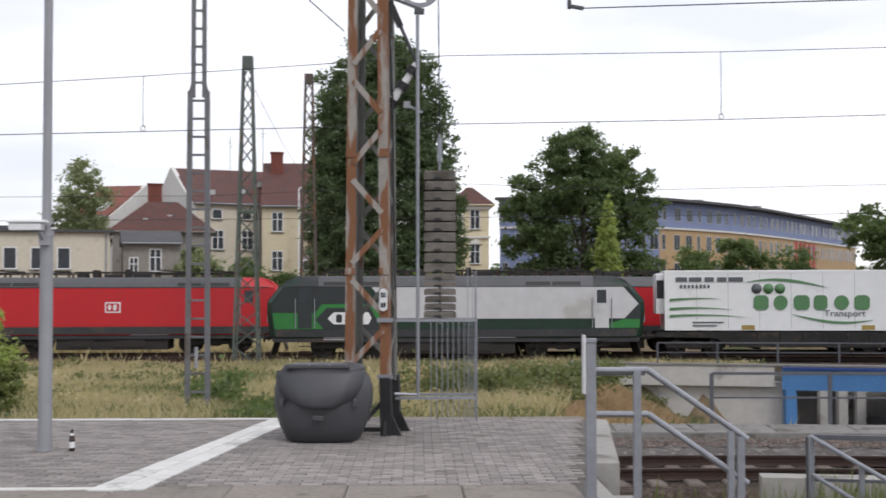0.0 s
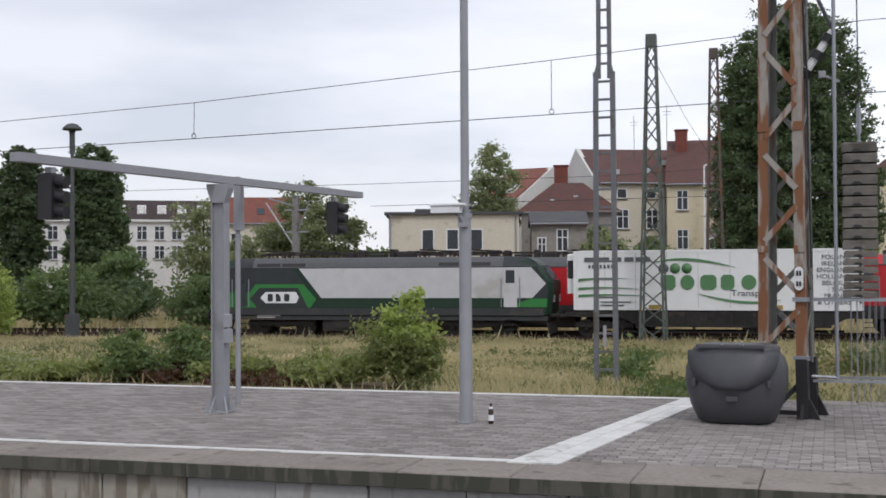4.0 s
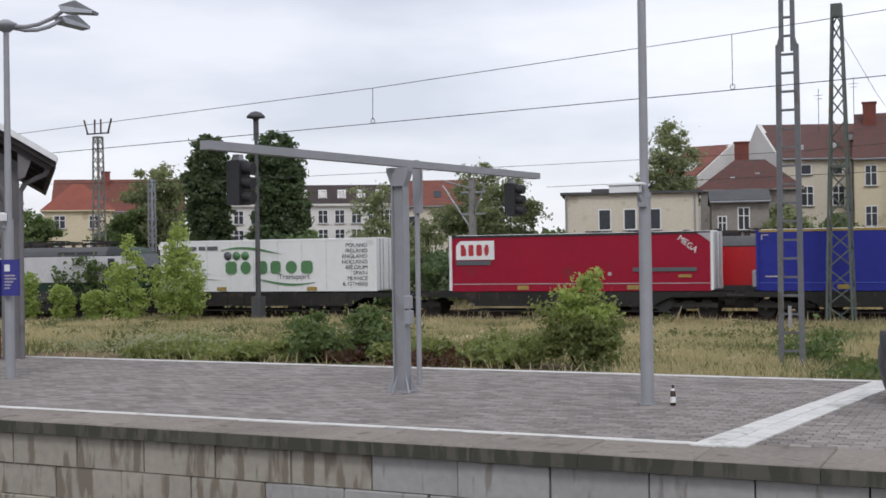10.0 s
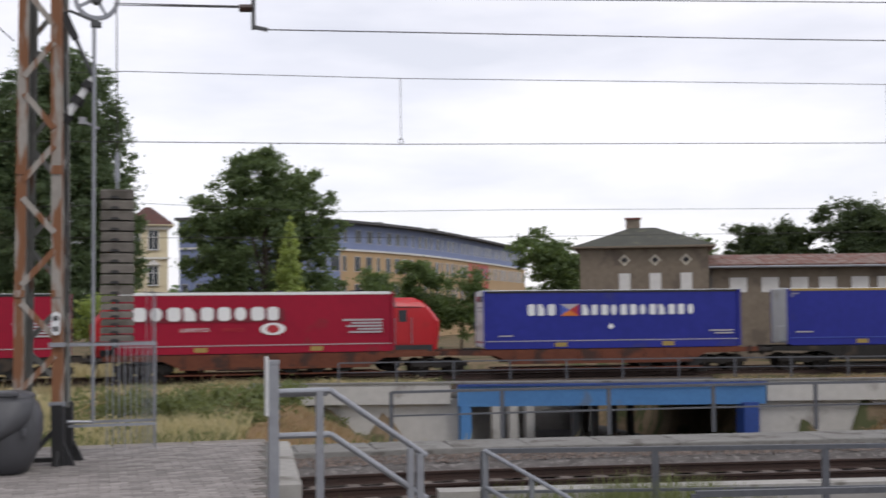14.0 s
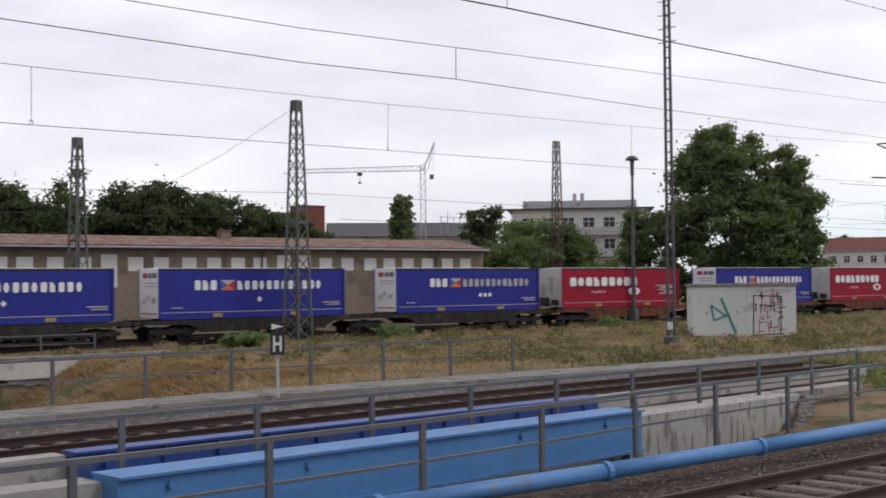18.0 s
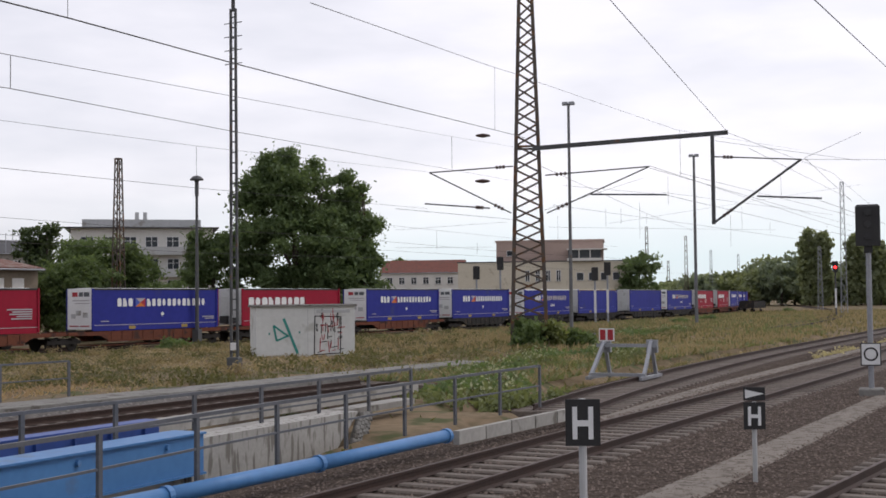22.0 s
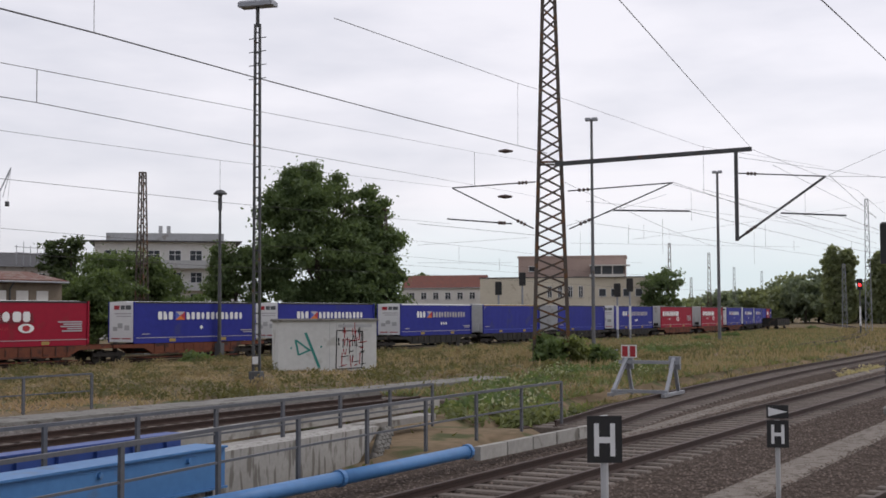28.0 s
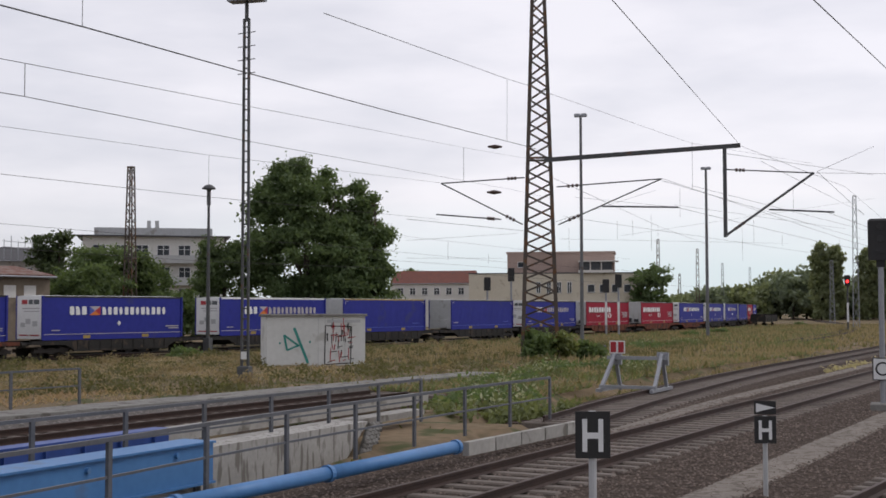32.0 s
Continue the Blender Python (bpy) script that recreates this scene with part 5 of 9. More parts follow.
        flat("sub_sign", rect(L - 4.0, 2.3, L - 0.8, 2.5), y, M_MARKGREY, t)
        flat("label_patch", rect(L - 1.7, 2.0, L - 1.05, 2.14), y, M_YELLOW, t)
        part("round_patch", Geo().tube((L - 5.2, y, 2.2), (L - 5.2, y - 0.01, 2.2), 0.1, 14), M_DIMWHITE, t)
    elif kind == "eron":
        flat("mark_shadow", [(0.68, 2.9), (0.8, 2.84), (7.9, 2.84), (8.0, 2.9), (7.9, 3.5), (0.8, 3.5)], y + 0.006, M_DARKRED, t)
        word_blocks(t, 0.74, 2.92, 9, 0.80, 0.66, M_WHITE, y - 0.008, 0.1)
        letters("LOGISTICS", 0.24, M_WHITE, t, pose(2.95, y, 2.4), wide=1.2)
        letters("SERVICES", 0.24, M_TEXTRED, t, pose(4.95, y, 2.4), wide=1.1)
        part("round_emblem", Geo().rings([[(7.4 + 0.62 * math.cos(a), yy, 2.5 + 0.3 * math.sin(a)) for a in np.linspace(0, 6.283, 24, endpoint=False)] for yy in (y, y - 0.01)]), M_WHITE, t)
        part("round_emblem", Geo().rings([[(7.4 + 0.3 * math.cos(a), yy, 2.5 + 0.2 * math.sin(a)) for a in np.linspace(0, 6.283, 24, endpoint=False)] for yy in (y - 0.01, y - 0.02)]), M_TEXTRED, t)
        bars(t, L - 0.55, 2.85, 5, 2.0, 0.09, 0.15, M_DIMWHITE, y, right=True)
        for r in (-0.7, 0.0, 0.7):
            part("end_panel", Geo().soft(-0.055, r - 0.28, z0 + 0.25, -0.03, r + 0.28, z1 - 0.6, 0.01), M_GREYEND, front)
        part("service_box", Geo().soft(-0.3, 0.1, z0 + 0.1, -0.03, 0.9, z0 + 0.7, 0.03).soft(-0.25, -0.9, z0 + 0.15, -0.03, -0.3, z0 + 0.55, 0.03), M_BLACK, front)
    elif kind in ("po", "po2", "far"):
        x0 = 2.1 if kind == "po" else 2.6
        word_blocks(t, x0 + 0.15, 3.0, 3, 0.52, 0.58, M_WHITE, y, 0.16)
        flag(t, x0 + 1.85, 2.98, 0.95, 0.6, y)
        word_blocks(t, x0 + 2.98, 3.0, 12, 0.51, 0.54, M_WHITE if kind == "po" else M_DIMWHITE, y, 0.24)
        for k in range(1 if kind == "po" else 3):
            c = (x0 + 4.5 + k * 0.42, 2.42)
            flat("diamond_mark", [(c[0] - 0.17, c[1]), (c[0], c[1] - 0.17), (c[0] + 0.17, c[1]), (c[0], c[1] + 0.17)], y, M_WHITE, t)
        bars(t, L - 0.35, 2.12, 2, 1.3, 0.07, 0.14, M_DIMWHITE, y, right=True)
        bars(t, 0.75, 1.95, 1, 0.7, 0.06, 0.14, M_DIMWHITE, y)
        e = Geo()
        for a, b, z, h in ((-1.0, -0.45, 3.72, 0.3), (-0.35, 0.05, 3.72, 0.3)):
            e.box(-0.045, a, z, -0.03, b, z + h)
        part("brand_mark", e, M_MARKGREY, front)
        part("emblem_field", Geo().box(-0.045, 0.2, 3.72, -0.03, 0.75, 4.02), M_TEXTRED, front)
        part("small_print", Geo().box(-0.04, -1.0, 3.4, -0.03, 0.7, 3.47).box(-0.04, -1.0, 3.22, -0.03, 0.5, 3.28), M_DIMWHITE, front)
        part("picture_patch", Geo().box(-0.045, -0.85, 2.25, -0.03, -0.35, 2.6).box(-0.045, -0.15, 2.4, -0.03, 0.35, 2.75).box(-0.045, 0.4, 2.2, -0.03, 0.85, 2.5), M_GREYEND, front)
        part("warning_strip", Geo().box(-0.045, -1.0, 1.62, -0.03, -0.1, 1.7).box(-0.045, 0.1, 1.62, -0.03, 1.0, 1.7), M_TEXTRED, front)
    else:
        bars(t, L - 2.2, 2.0, 1, 1.1, 0.06, 0.14, M_NAVY_L, y)
        bars(t, 0.4, 1.98, 1, 0.9, 0.07, 0.14, M_DIMWHITE, y)
        for xa, sgn in ((0.22, 1), (L - 0.22, -1)):
            flat("corner_mark", [(xa, 4.05), (xa + sgn * 0.35, 4.05), (xa + sgn * 0.35, 4.0), (xa + sgn * 0.05, 4.0), (xa + sgn * 0.05, 3.8), (xa, 3.8)], y, M_DIMWHITE, t)
        part("service_box", Geo().soft(-0.3, -0.9, z0 + 0.1, -0.03, -0.2, z0 + 0.9, 0.03), M_GREYEND, front)
    return t


def pocket_wagon(mt, length, joint_right, label):
    """Half of an articulated pocket wagon; the shared bogie hangs on the half whose joint is to its right."""
    t = thing("pocket_wagon", label, "wagon", "pocket wagons of the goods train")
    L = length
    for s in (-1, 1):
        out = [(0.1, 1.05), (0.1, 1.28), (L - 0.1, 1.28), (L - 0.1, 1.05), (L - 2.9, 1.0), (L - 3.7, 0.62), (3.7, 0.62), (2.9, 1.0)]
        part("side_beam", Geo().prism([(x, s * 1.34, z) for x, z in out], (0, -0.07, 0), (0, 0.07, 0)), mt, t)
        part("lower_rail", Geo().box(3.6, s * 1.34 - 0.09, 0.55, L - 3.6, s * 1.34 + 0.09, 0.66), mt, t)
        for i in range(9):
            x = 3.9 + (L - 7.8) * i / 8
            part("stiffener", Geo().box(x - 0.04, s * 1.42 - 0.03, 0.62, x + 0.04, s * 1.42 + 0.03, 1.26), mt, t)
    part("end_deck", Geo().box(0.1, -1.3, 1.05, 3.0, 1.3, 1.16).box(L - 3.0, -1.3, 1.05, L - 0.1, 1.3, 1.16), mt, t)
    part("pocket_floor", Geo().box(3.0, -1.3, 0.27, L - 3.0, 1.3, 0.33), mt, t)
    part("trestle", Geo().box(1.5, -0.5, 1.16, 2.3, 0.5, 1.36), M_BOGIE, t)
    if joint_right:
        bogie(t, 2.0)
        bogie(t, L)
        ends = (0.0,)
    else:
        bogie(t, L - 2.0)
        ends = (L,)
    for x0 in ends:
        sg = 1 if x0 == 0 else -1
        for s in (-1, 1):
            part("buffer", Geo().tube((x0 + sg * 0.25, s * 0.88, 1.05), (x0 - sg * 0.3, s * 0.88, 1.05), 0.1, 8).tube((x0 - sg * 0.3, s * 0.88, 1.05), (x0 - sg * 0.36, s * 0.88, 1.05), 0.23, 12), M_BOGIE, t)
        part("coupling_hook", Geo().box(min(x0, x0 - sg * 0.4), -0.12, 0.9, max(x0, x0 - sg * 0.4), 0.12, 1.1), M_BOGIE, t)
    return t


# consist: kind, start behind the second locomotive's nose, length, wagon colour, roof edge
CONSIST = [("reefer", 19.9, 13.6, 0, None), ("icts", 37.9, 13.9, 0, None), ("plain", 54.0, 13.9, 0, M_YELLOW), ("eron", 72.6, 13.9, 0, None),
           ("eron", 88.7, 13.4, 1, M_REEFER), ("po", 106.9, 13.5, 1, None), ("plain", 123.1, 13.5, 0, M_YELLOW), ("po", 141.0, 12.9, 0, None),
           ("po", 156.8, 12.8, 0, None), ("po2", 173.8, 12.5, 0, None), ("eron", 188.7, 12.4, 1, None), ("po", 205.7, 12.4, 1, None),
           ("eron", 221.0, 12.5, 1, None), ("po", 237.6, 12.5, 1, None), ("po", 252.9, 12.7, 0, None), ("po2", 269.7, 12.8, 0, M_REEFER),
           ("plain", 285.0, 13.0, 0, M_YELLOW), ("plain", 303.0, 13.4, 0, None), ("far", 319.6, 13.6, 0, None), ("eron", 336.6, 14.0, 1, None),
           ("eron", 355.6, 13.6, 1, None), ("po", 372.5, 13.4, 1, None), ("po", 388.5, 13.4, 0, None), ("far", 404.5, 13.4, 0, None), ("plain", 420.5, 13.4, 0, None), ("eron", 436.5, 13.4, 1, None), ("far", 452.5, 13.4, 0, None)]
WORDS = {"reefer": "white refrigerated trailer with green lettering riding on the goods train", "icts": "crimson curtain-sided trailer with white logo field on a pocket wagon",
         "plain": "plain royal blue curtain-sided trailer on a pocket wagon", "eron": "crimson curtain-sided trailer with outlined white wordmark",
         "po": "royal blue curtain-sided trailer with white wordmark and flag", "po2": "royal blue curtain-sided trailer with three white diamonds", "far": "royal blue curtain-sided trailer with white front wall"}
MOVERS = []
for k, (kind, a, n, rust, roof) in enumerate(CONSIST):
    MOVERS.append((semitrailer(kind, WORDS[kind], n, k, roof), a, n))
    right = k % 2 == 0
    lo = (CONSIST[k - 1][1] + CONSIST[k - 1][2] + a) / 2 if k else a - 0.55
    hi = (a + n + CONSIST[k + 1][1]) / 2 if k + 1 < len(CONSIST) else a + n + 0.8
    if right:
        lo += 0.36 if k else 0
    else:
        hi -= 0.36
    MOVERS.append((pocket_wagon(M_WAGON_RUST if rust else M_WAGON, hi - lo, right, "orange-brown pocket wagon under the trailers" if rust else "dirty dark grey pocket wagon under the trailers"), lo, hi - lo))
MOVERS.append((electric_loco("green", "green, anthracite and silver electric locomotive hauling trailers"), 0.0, 18.98))
# two locomotives parked on the siding behind
for x in (-25.6, -0.3):
    s = float(np.interp(x, SIDE_LINE[0][:, 0], SIDE_LINE[1]))
    p, h = along(SIDE_LINE, s)
    o = electric_loco("red", "red electric locomotive parked on the siding behind the train")
    o.matrix_basis = Matrix.Translation((p.x, p.y, RAIL_FAR)) @ pose(0, 0, 0, 0, 0, math.degrees(h))

# an open wagon left standing where the line bends out of sight
ow = thing("open_wagon", "low dark rusty open wagon standing at the end of the yard", "wagon", at=pose(231.0, 9.2, -1.5, 0, 0, -12))
part("underframe", Geo().box(0, -1.3, 0.9, 9.0, 1.3, 1.15), M_BOGIE, ow)
for yy in (-1.35, 1.25):
    part("side_wall", Geo().box(0, yy, 1.15, 9.0, yy + 0.1, 2.1), M_WAGON, ow)
    for i in range(7):
        part("stanchion", Geo().box(0.1 + i * 1.42, yy - 0.04, 0.95, 0.22 + i * 1.42, yy + 0.14, 2.15), M_WAGON, ow)
for xx in (0.0, 8.9):
    part("end_wall", Geo().box(xx, -1.25, 1.15, xx + 0.1, 1.25, 2.3), M_WAGON, ow)
for xx in (1.9, 7.1):
    wheelset(ow, xx)

# where the nose of the second locomotive stands along the line, second by second
RUN = [(0, -7.5), (1, -13.9), (3, -26.3), (6, -43.8), (9, -60.5), (11.5, -74.4), (13, -82.4), (14, -87.6), (15.4, -94.7), (17.6, -105.8), (19, -112.9), (23, -132.5), (28, -158.0), (32, -180.1)]
RUN_FIT = np.polyfit([a for a, b in RUN], [b for a, b in RUN], 5)


def motions():
    """Runs the train along its line."""
    for ob, a, n in MOVERS:
        rows = []
        for t in range(0, 33, 2):
            s = S_ZERO + float(np.polyval(RUN_FIT, t)) + a
            inset = n * 0.12
            p, _ = along(TRAIN_LINE, s + inset)
            q, _ = along(TRAIN_LINE, s + n - inset)
            d = (q - p).normalized()
            p = p - d * inset
            rows.append((t, Matrix.Translation((p.x, p.y, RAIL_FAR)) @ pose(0, 0, 0, 0, 0, math.degrees(math.atan2(d.y, d.x)))))
        walk(ob, rows)


# ---- lattice masts ----
def lattice(name, base, h, w0, w1, material, label, group="lattice masts", panels=None, cap=0.0, leg=0.10, brace=0.065, two_face=False, yaw=0.0, knee=None):
    """Four tapering angle legs with crossed or zigzag bracing, each leg and brace a part."""
    t = thing(name, label, "mast", group, at=Matrix.Translation(base) @ pose(0, 0, 0, 0, 0, yaw))
    n = panels or max(6, int(h / ((w0 + w1) * 0.55)))

    def corner(k, z):
        w = (w0 + (w1 - w0) * z / h) / 2
        return Vector((w * (-1, 1, 1, -1)[k], w * (-1, -1, 1, 1)[k], z))
    for k in range(4):
        part("leg", Geo().beam(corner(k, -0.2), corner(k, h), leg), material, t)
    for i in range(n):
        za, zb = h * i / n, h * (i + 1) / n
        for k in range(4):
            a, b = (k, (k + 1) % 4) if i % 2 else ((k + 1) % 4, k)
            part("brace", Geo().beam(corner(a, za), corner(b, zb), brace, 0.03, (0, 1, 0) if k % 2 == 0 else (1, 0, 0)), material, t)
    for z in (h * 0.5, h):
        for k in range(4):
            part("collar", Geo().beam(corner(k, z - 0.05), corner((k + 1) % 4, z - 0.05), 0.08, 0.12), material, t)
    if cap:
        part("cap", Geo().box(-w1 / 2 - 0.05, -w1 / 2 - 0.05, h - cap, w1 / 2 + 0.05, w1 / 2 + 0.05, h + 0.1), material, t, "dark boxed mast head")
    part("footing", Geo().soft(-w0 * 0.7, -w0 * 0.7, -0.6, w0 * 0.7, w0 * 0.7, 0.06, 0.05), M_CONC, t)
    return t


lattice("lattice_mast", (-8.1, 59.3, -1.75), 14.6, 1.15, 0.38, M_GREENMAST, "green-grey tapered lattice mast beside the goods line", cap=0.5, panels=17)
lattice("lattice_mast", (-6.55, 74.9, -1.75), 16.5, 1.1, 0.4, M_DARKMAST, "rusty tapered lattice mast behind the train", cap=0.5, panels=17)
lattice("lattice_mast", (55.2, 50.8, -1.75), 14.4, 1.25, 0.42, M_GREENMAST, "green lattice mast in front of the goods line", cap=0.5, panels=17)
lattice("lattice_mast", (50.1, 64.9, -1.75), 12.8, 1.1, 0.4, M_GREENMAST, "green lattice mast between train and shed", cap=0.5, panels=15)
lattice("lattice_mast", (98.9, 58.6, -1.75), 16.4, 1.0, 0.42, M_DARKMAST, "rusty lattice mast standing among the trees", cap=0.0, panels=22)
lattice("lattice_mast", (118.5, 42.5, -1.75), 14.2, 1.0, 0.42, M_DARKMAST, "rusty lattice mast before the big tree", panels=20)
lattice("lattice_mast", (-65.6, 75.5, -1.75), 13.0, 0.8, 0.5, M_OLDSTEEL, "lattice mast with insulator arms by the houses", panels=18)
lattice("lattice_mast", (-71.9, 89.8, -1.75), 10.6, 0.5, 0.4, M_GALV, "slim pale lattice mast by the houses", panels=16)
for az_, d, h, m in ((83.35, 300, 20, M_DARKMAST), (85.1, 330, 19, M_DARKMAST), (91.9, 210, 21.5, M_GALV), (90.9, 260, 13, M_GALV), (86.2, 380, 17, M_GALV), (87.4, 420, 17, M_GALV), (84.3, 380, 14, M_DARKMAST)):
    p = polar(az_, d, -1.6)
    o = lattice("lattice_mast", p, h, 1.0, 0.5, m, "distant overhead-line mast by the station throat", panels=12)
    part("cross_arm", Geo().beam((-1.6, 0, h * 0.8), (1.6, 0, h * 0.8), 0.14), m, o)

# the tall dark mast that carries the cantilevers
bigmast = lattice("catenary_mast", (70.6, 15.05, -1.5), 24.0, 2.05, 0.55, M_DARKMAST, "tall rusty catenary mast overgrown with shrubs at its foot", "catenary masts", panels=34, leg=0.2, brace=0.11, yaw=12)
arms = thing("cantilever_frame", "steel cantilevers with insulators on the tall catenary mast", "cantilever")


def rod(a, b, r=0.038, material=None, insul=True, name="tube"):
    a, b = Vector(a), Vector(b)
    o = part(name, Geo().tube(a, b, r, 8), material or M_DARKSTEEL, arms)
    if insul:
        for f in (0.1, 0.14, 0.18):
            c = a.lerp(b, f)
            part("insulator", Geo().tube(c, c + (b - a).normalized() * 0.12, 0.1, 8), M_INSUL, o)


rod((68.77, 15.51, 9.2), (67.09, 19.97, 8.84))
rod((68.75, 15.63, 6.53), (67.09, 19.97, 8.84))
rod((67.6, 16.6, 6.76), (67.0, 20.23, 7.08), 0.04)
rod((69.64, 13.82, 8.7), (71.54, 8.1, 9.17))
rod((69.66, 13.75, 6.53), (71.54, 8.1, 9.17))
rod((71.08, 11.47, 7.64), (71.64, 7.17, 7.52), 0.05, insul=False)
part("main_arm", Geo().beam((69.5, 14.5, 10.25), (72.9, 3.76, 11.1), 0.18, 0.25), M_DARKSTEEL, arms, "long tapered steel arm")
part("hanger", Geo().beam((72.36, 4.6, 11.0), (72.36, 4.6, 5.8), 0.21), M_DARKSTEEL, arms, "hanging steel post")
rod((72.36, 4.49, 9.67), (74.0, -0.27, 9.49))
rod((72.36, 4.55, 5.91), (74.0, -0.27, 9.49), 0.07)
rod((73.97, 2.22, 7.45), (73.99, -1.37, 7.21), 0.05, insul=False)
for p in ((67.8, 17.0, 10.9), (67.6, 17.0, 8.3)):
    part("insulator", Geo().tube(Vector(p) - Vector((0.15, -0.38, 0)), p, 0.05, 8, 0.13).tube(p, Vector(p) + Vector((0.15, -0.38, 0)), 0.13, 8, 0.05), M_INSUL, arms)


# ---- floodlight and mushroom lamp posts ----
def mushroom_lamp(base, h, label):
    t = thing("mushroom_lamp", label, "lamp post", "mushroom lamps", at=Matrix.Translation(base))
    part("pole", Geo().tube((0, 0, -0.3), (0, 0, h), 0.16, 10, 0.09), M_DARKSTEEL, t)
    part("base_box", Geo().box(-0.3, -0.25, -0.3, 0.3, 0.25, 1.3), M_DARKSTEEL, t)
    smooth(part("shade", Geo().lathe([(0.14, h - 0.15), (0.2, h), (0.52, h + 0.02), (0.5, h + 0.12), (0.28, h + 0.32), (0.06, h + 0.38)], 16), M_DARKSTEEL, t, "dark mushroom-shaped shade"))
    part("collar", Geo().tube((0, 0, h - 1.2), (0, 0, h - 0.15), 0.15, 10), M_DARKSTEEL, t)
    return t


mushroom_lamp((-38.6, 57.2, -1.75), 11.1, "tall grey post with mushroom-shaped lamp head")
mushroom_lamp((85.4, 43.9, -1.7), 12.6, "tall dark post with mushroom-shaped lamp head")


def flood_pole(base, h, material, label, r=0.11, heads=2):
    t = thing("floodlight_pole", label, "lamp post", "floodlight poles", at=Matrix.Translation(base))
    part("pole", Geo().tube((0, 0, -0.3), (0, 0, h), r * 1.5, 10, r), material, t)
    part("head_bar", Geo().box(-0.1, -0.55, h, 0.1, 0.55, h + 0.15), material, t)
    for s in (-0.3, 0.3):
        part("floodlight", Geo().soft(-0.2, s - 0.26, h + 0.05, 0.25, s + 0.26, h + 0.32, 0.05), M_GALV, t)
    return t


flood_pole((111.3, 19.85, -1.6), 20.8, M_LADDER, "tall grey pole with two floodlights", 0.12)
flood_pole((145.6, 11.4, -1.6), 19.4, M_LADDER, "tall grey pole with flat floodlights", 0.14)
# narrow ladder-like floodlight mast
ym = thing("ladder_mast", "slim dark ladder mast with floodlight on top beside the hut", "mast", "ladder masts", at=Matrix.Translation((45.3, 21.65, -1.15)))
for s in (-0.15, 0.15):
    part("stile", Geo().beam((0.12 * s, s, -0.2), (0.06 * s, s * 0.7, 14.6), 0.09), M_DARKSTEEL, ym)
for i in range(34):
    part("rung", Geo().beam((0, -0.15, 0.4 + i * 0.42), (0, 0.15, 0.4 + i * 0.42), 0.05), M_DARKSTEEL, ym)
for i in range(4):
    part("step_iron", Geo().beam((0, -0.38, 12.4 + i * 0.55), (0, 0.38, 12.35 + i * 0.55), 0.03), M_DARKSTEEL, ym)
part("top_tube", Geo().tube((0, 0, 14.5), (0, 0, 15.4), 0.08, 8), M_DARKSTEEL, ym)
part("floodlight", Geo().soft(-0.3, -0.75, 15.3, 0.3, 0.75, 15.55, 0.08), M_GALV, ym, "flat pale floodlight")
part("marker_plate", Geo().box(-0.12, -0.12, 0.9, -0.1, 0.12, 1.2), M_WHITE, ym)
part("base_box", Geo().soft(-0.2, -0.24, -0.3, 0.2, 0.24, 0.62, 0.03), M_DARKSTEEL, ym)
# ladder mast by the platform
lm = thing("ladder_mast", "grey steel ladder mast rising from the dry grass", "mast", "ladder masts", at=Matrix.Translation((-5.15, 29.4, -1.1)))
for s in (-1, 1):
    part("stile", Geo().beam((s * 0.24, 0, -0.3), (s * 0.2, 0, 7.55), 0.12, 0.09), M_LADDER, lm)
    part("stile", Geo().beam((s * 0.13, 0, 7.4), (s * 0.12, 0, 13.5), 0.1, 0.08), M_LADDER, lm)
    part("shoulder", Geo().beam((s * 0.2, 0, 7.5), (s * 0.13, 0, 7.75), 0.1, 0.08), M_LADDER, lm)
for i in range(30):
    w = 0.21 if i < 17 else 0.13
    part("rung", Geo().box(-w, -0.035, 0.42 + i * 0.43, w, 0.035, 0.47 + i * 0.43), M_LADDER, lm)
part("marker_plate", Geo().box(-0.06, -0.06, 1.0, 0.02, -0.05, 1.5), M_GREYPAINT, lm)

# ---- the rusty mast on the platform, with its balance weights ----
rm = thing("platform_mast", "rust-streaked grey lattice mast on the platform", "mast", "catenary masts", at=pose(-0.515, 15.04, 0, 0, 0, -10.5))


def half(z):
    return 0.222 - 0.0085 * z


for sy, m, w in ((-0.25, M_RUSTMAST, 0.115), (0.25, M_OLDSTEEL, 0.085)):
    for sx in (-1, 1):
        xa, xb = sx * half(0.62), sx * half(9.5)
        lg = part("leg", Geo().beam((xa, sy, 0.62), (xb, sy, 9.5), w, 0.022, (0, 1, 0)), m, rm, "rust-streaked angle-iron leg" if sy < 0 else "grey angle-iron leg")
        part("leg_flange", Geo().beam((xa + sx * w * 0.42, sy * 0.8, 0.62), (xb + sx * w * 0.42, sy * 0.8, 9.5), 0.022, 0.1, (0, 1, 0)), m, lg)
        foot = part("leg_foot", Geo().beam((sx * 0.235, sy, 0), (sx * 0.222, sy, 0.68), 0.13, 0.12), M_BLACK, rm, "tarred black mast foot")
        part("foot_fin", Geo().prism([(sx * 0.29, sy, 0.0), (sx * 0.42, sy, 0.0), (sx * 0.29, sy, 0.26)], (0, -0.02, 0), (0, 0.02, 0)), M_BLACK, foot)
        part("foot_fin", Geo().prism([(sx * 0.235, sy, 0.0), (sx * 0.235, sy * 1.55, 0.0), (sx * 0.235, sy, 0.3)], (-0.02, 0, 0), (0.02, 0, 0)), M_BLACK, foot)
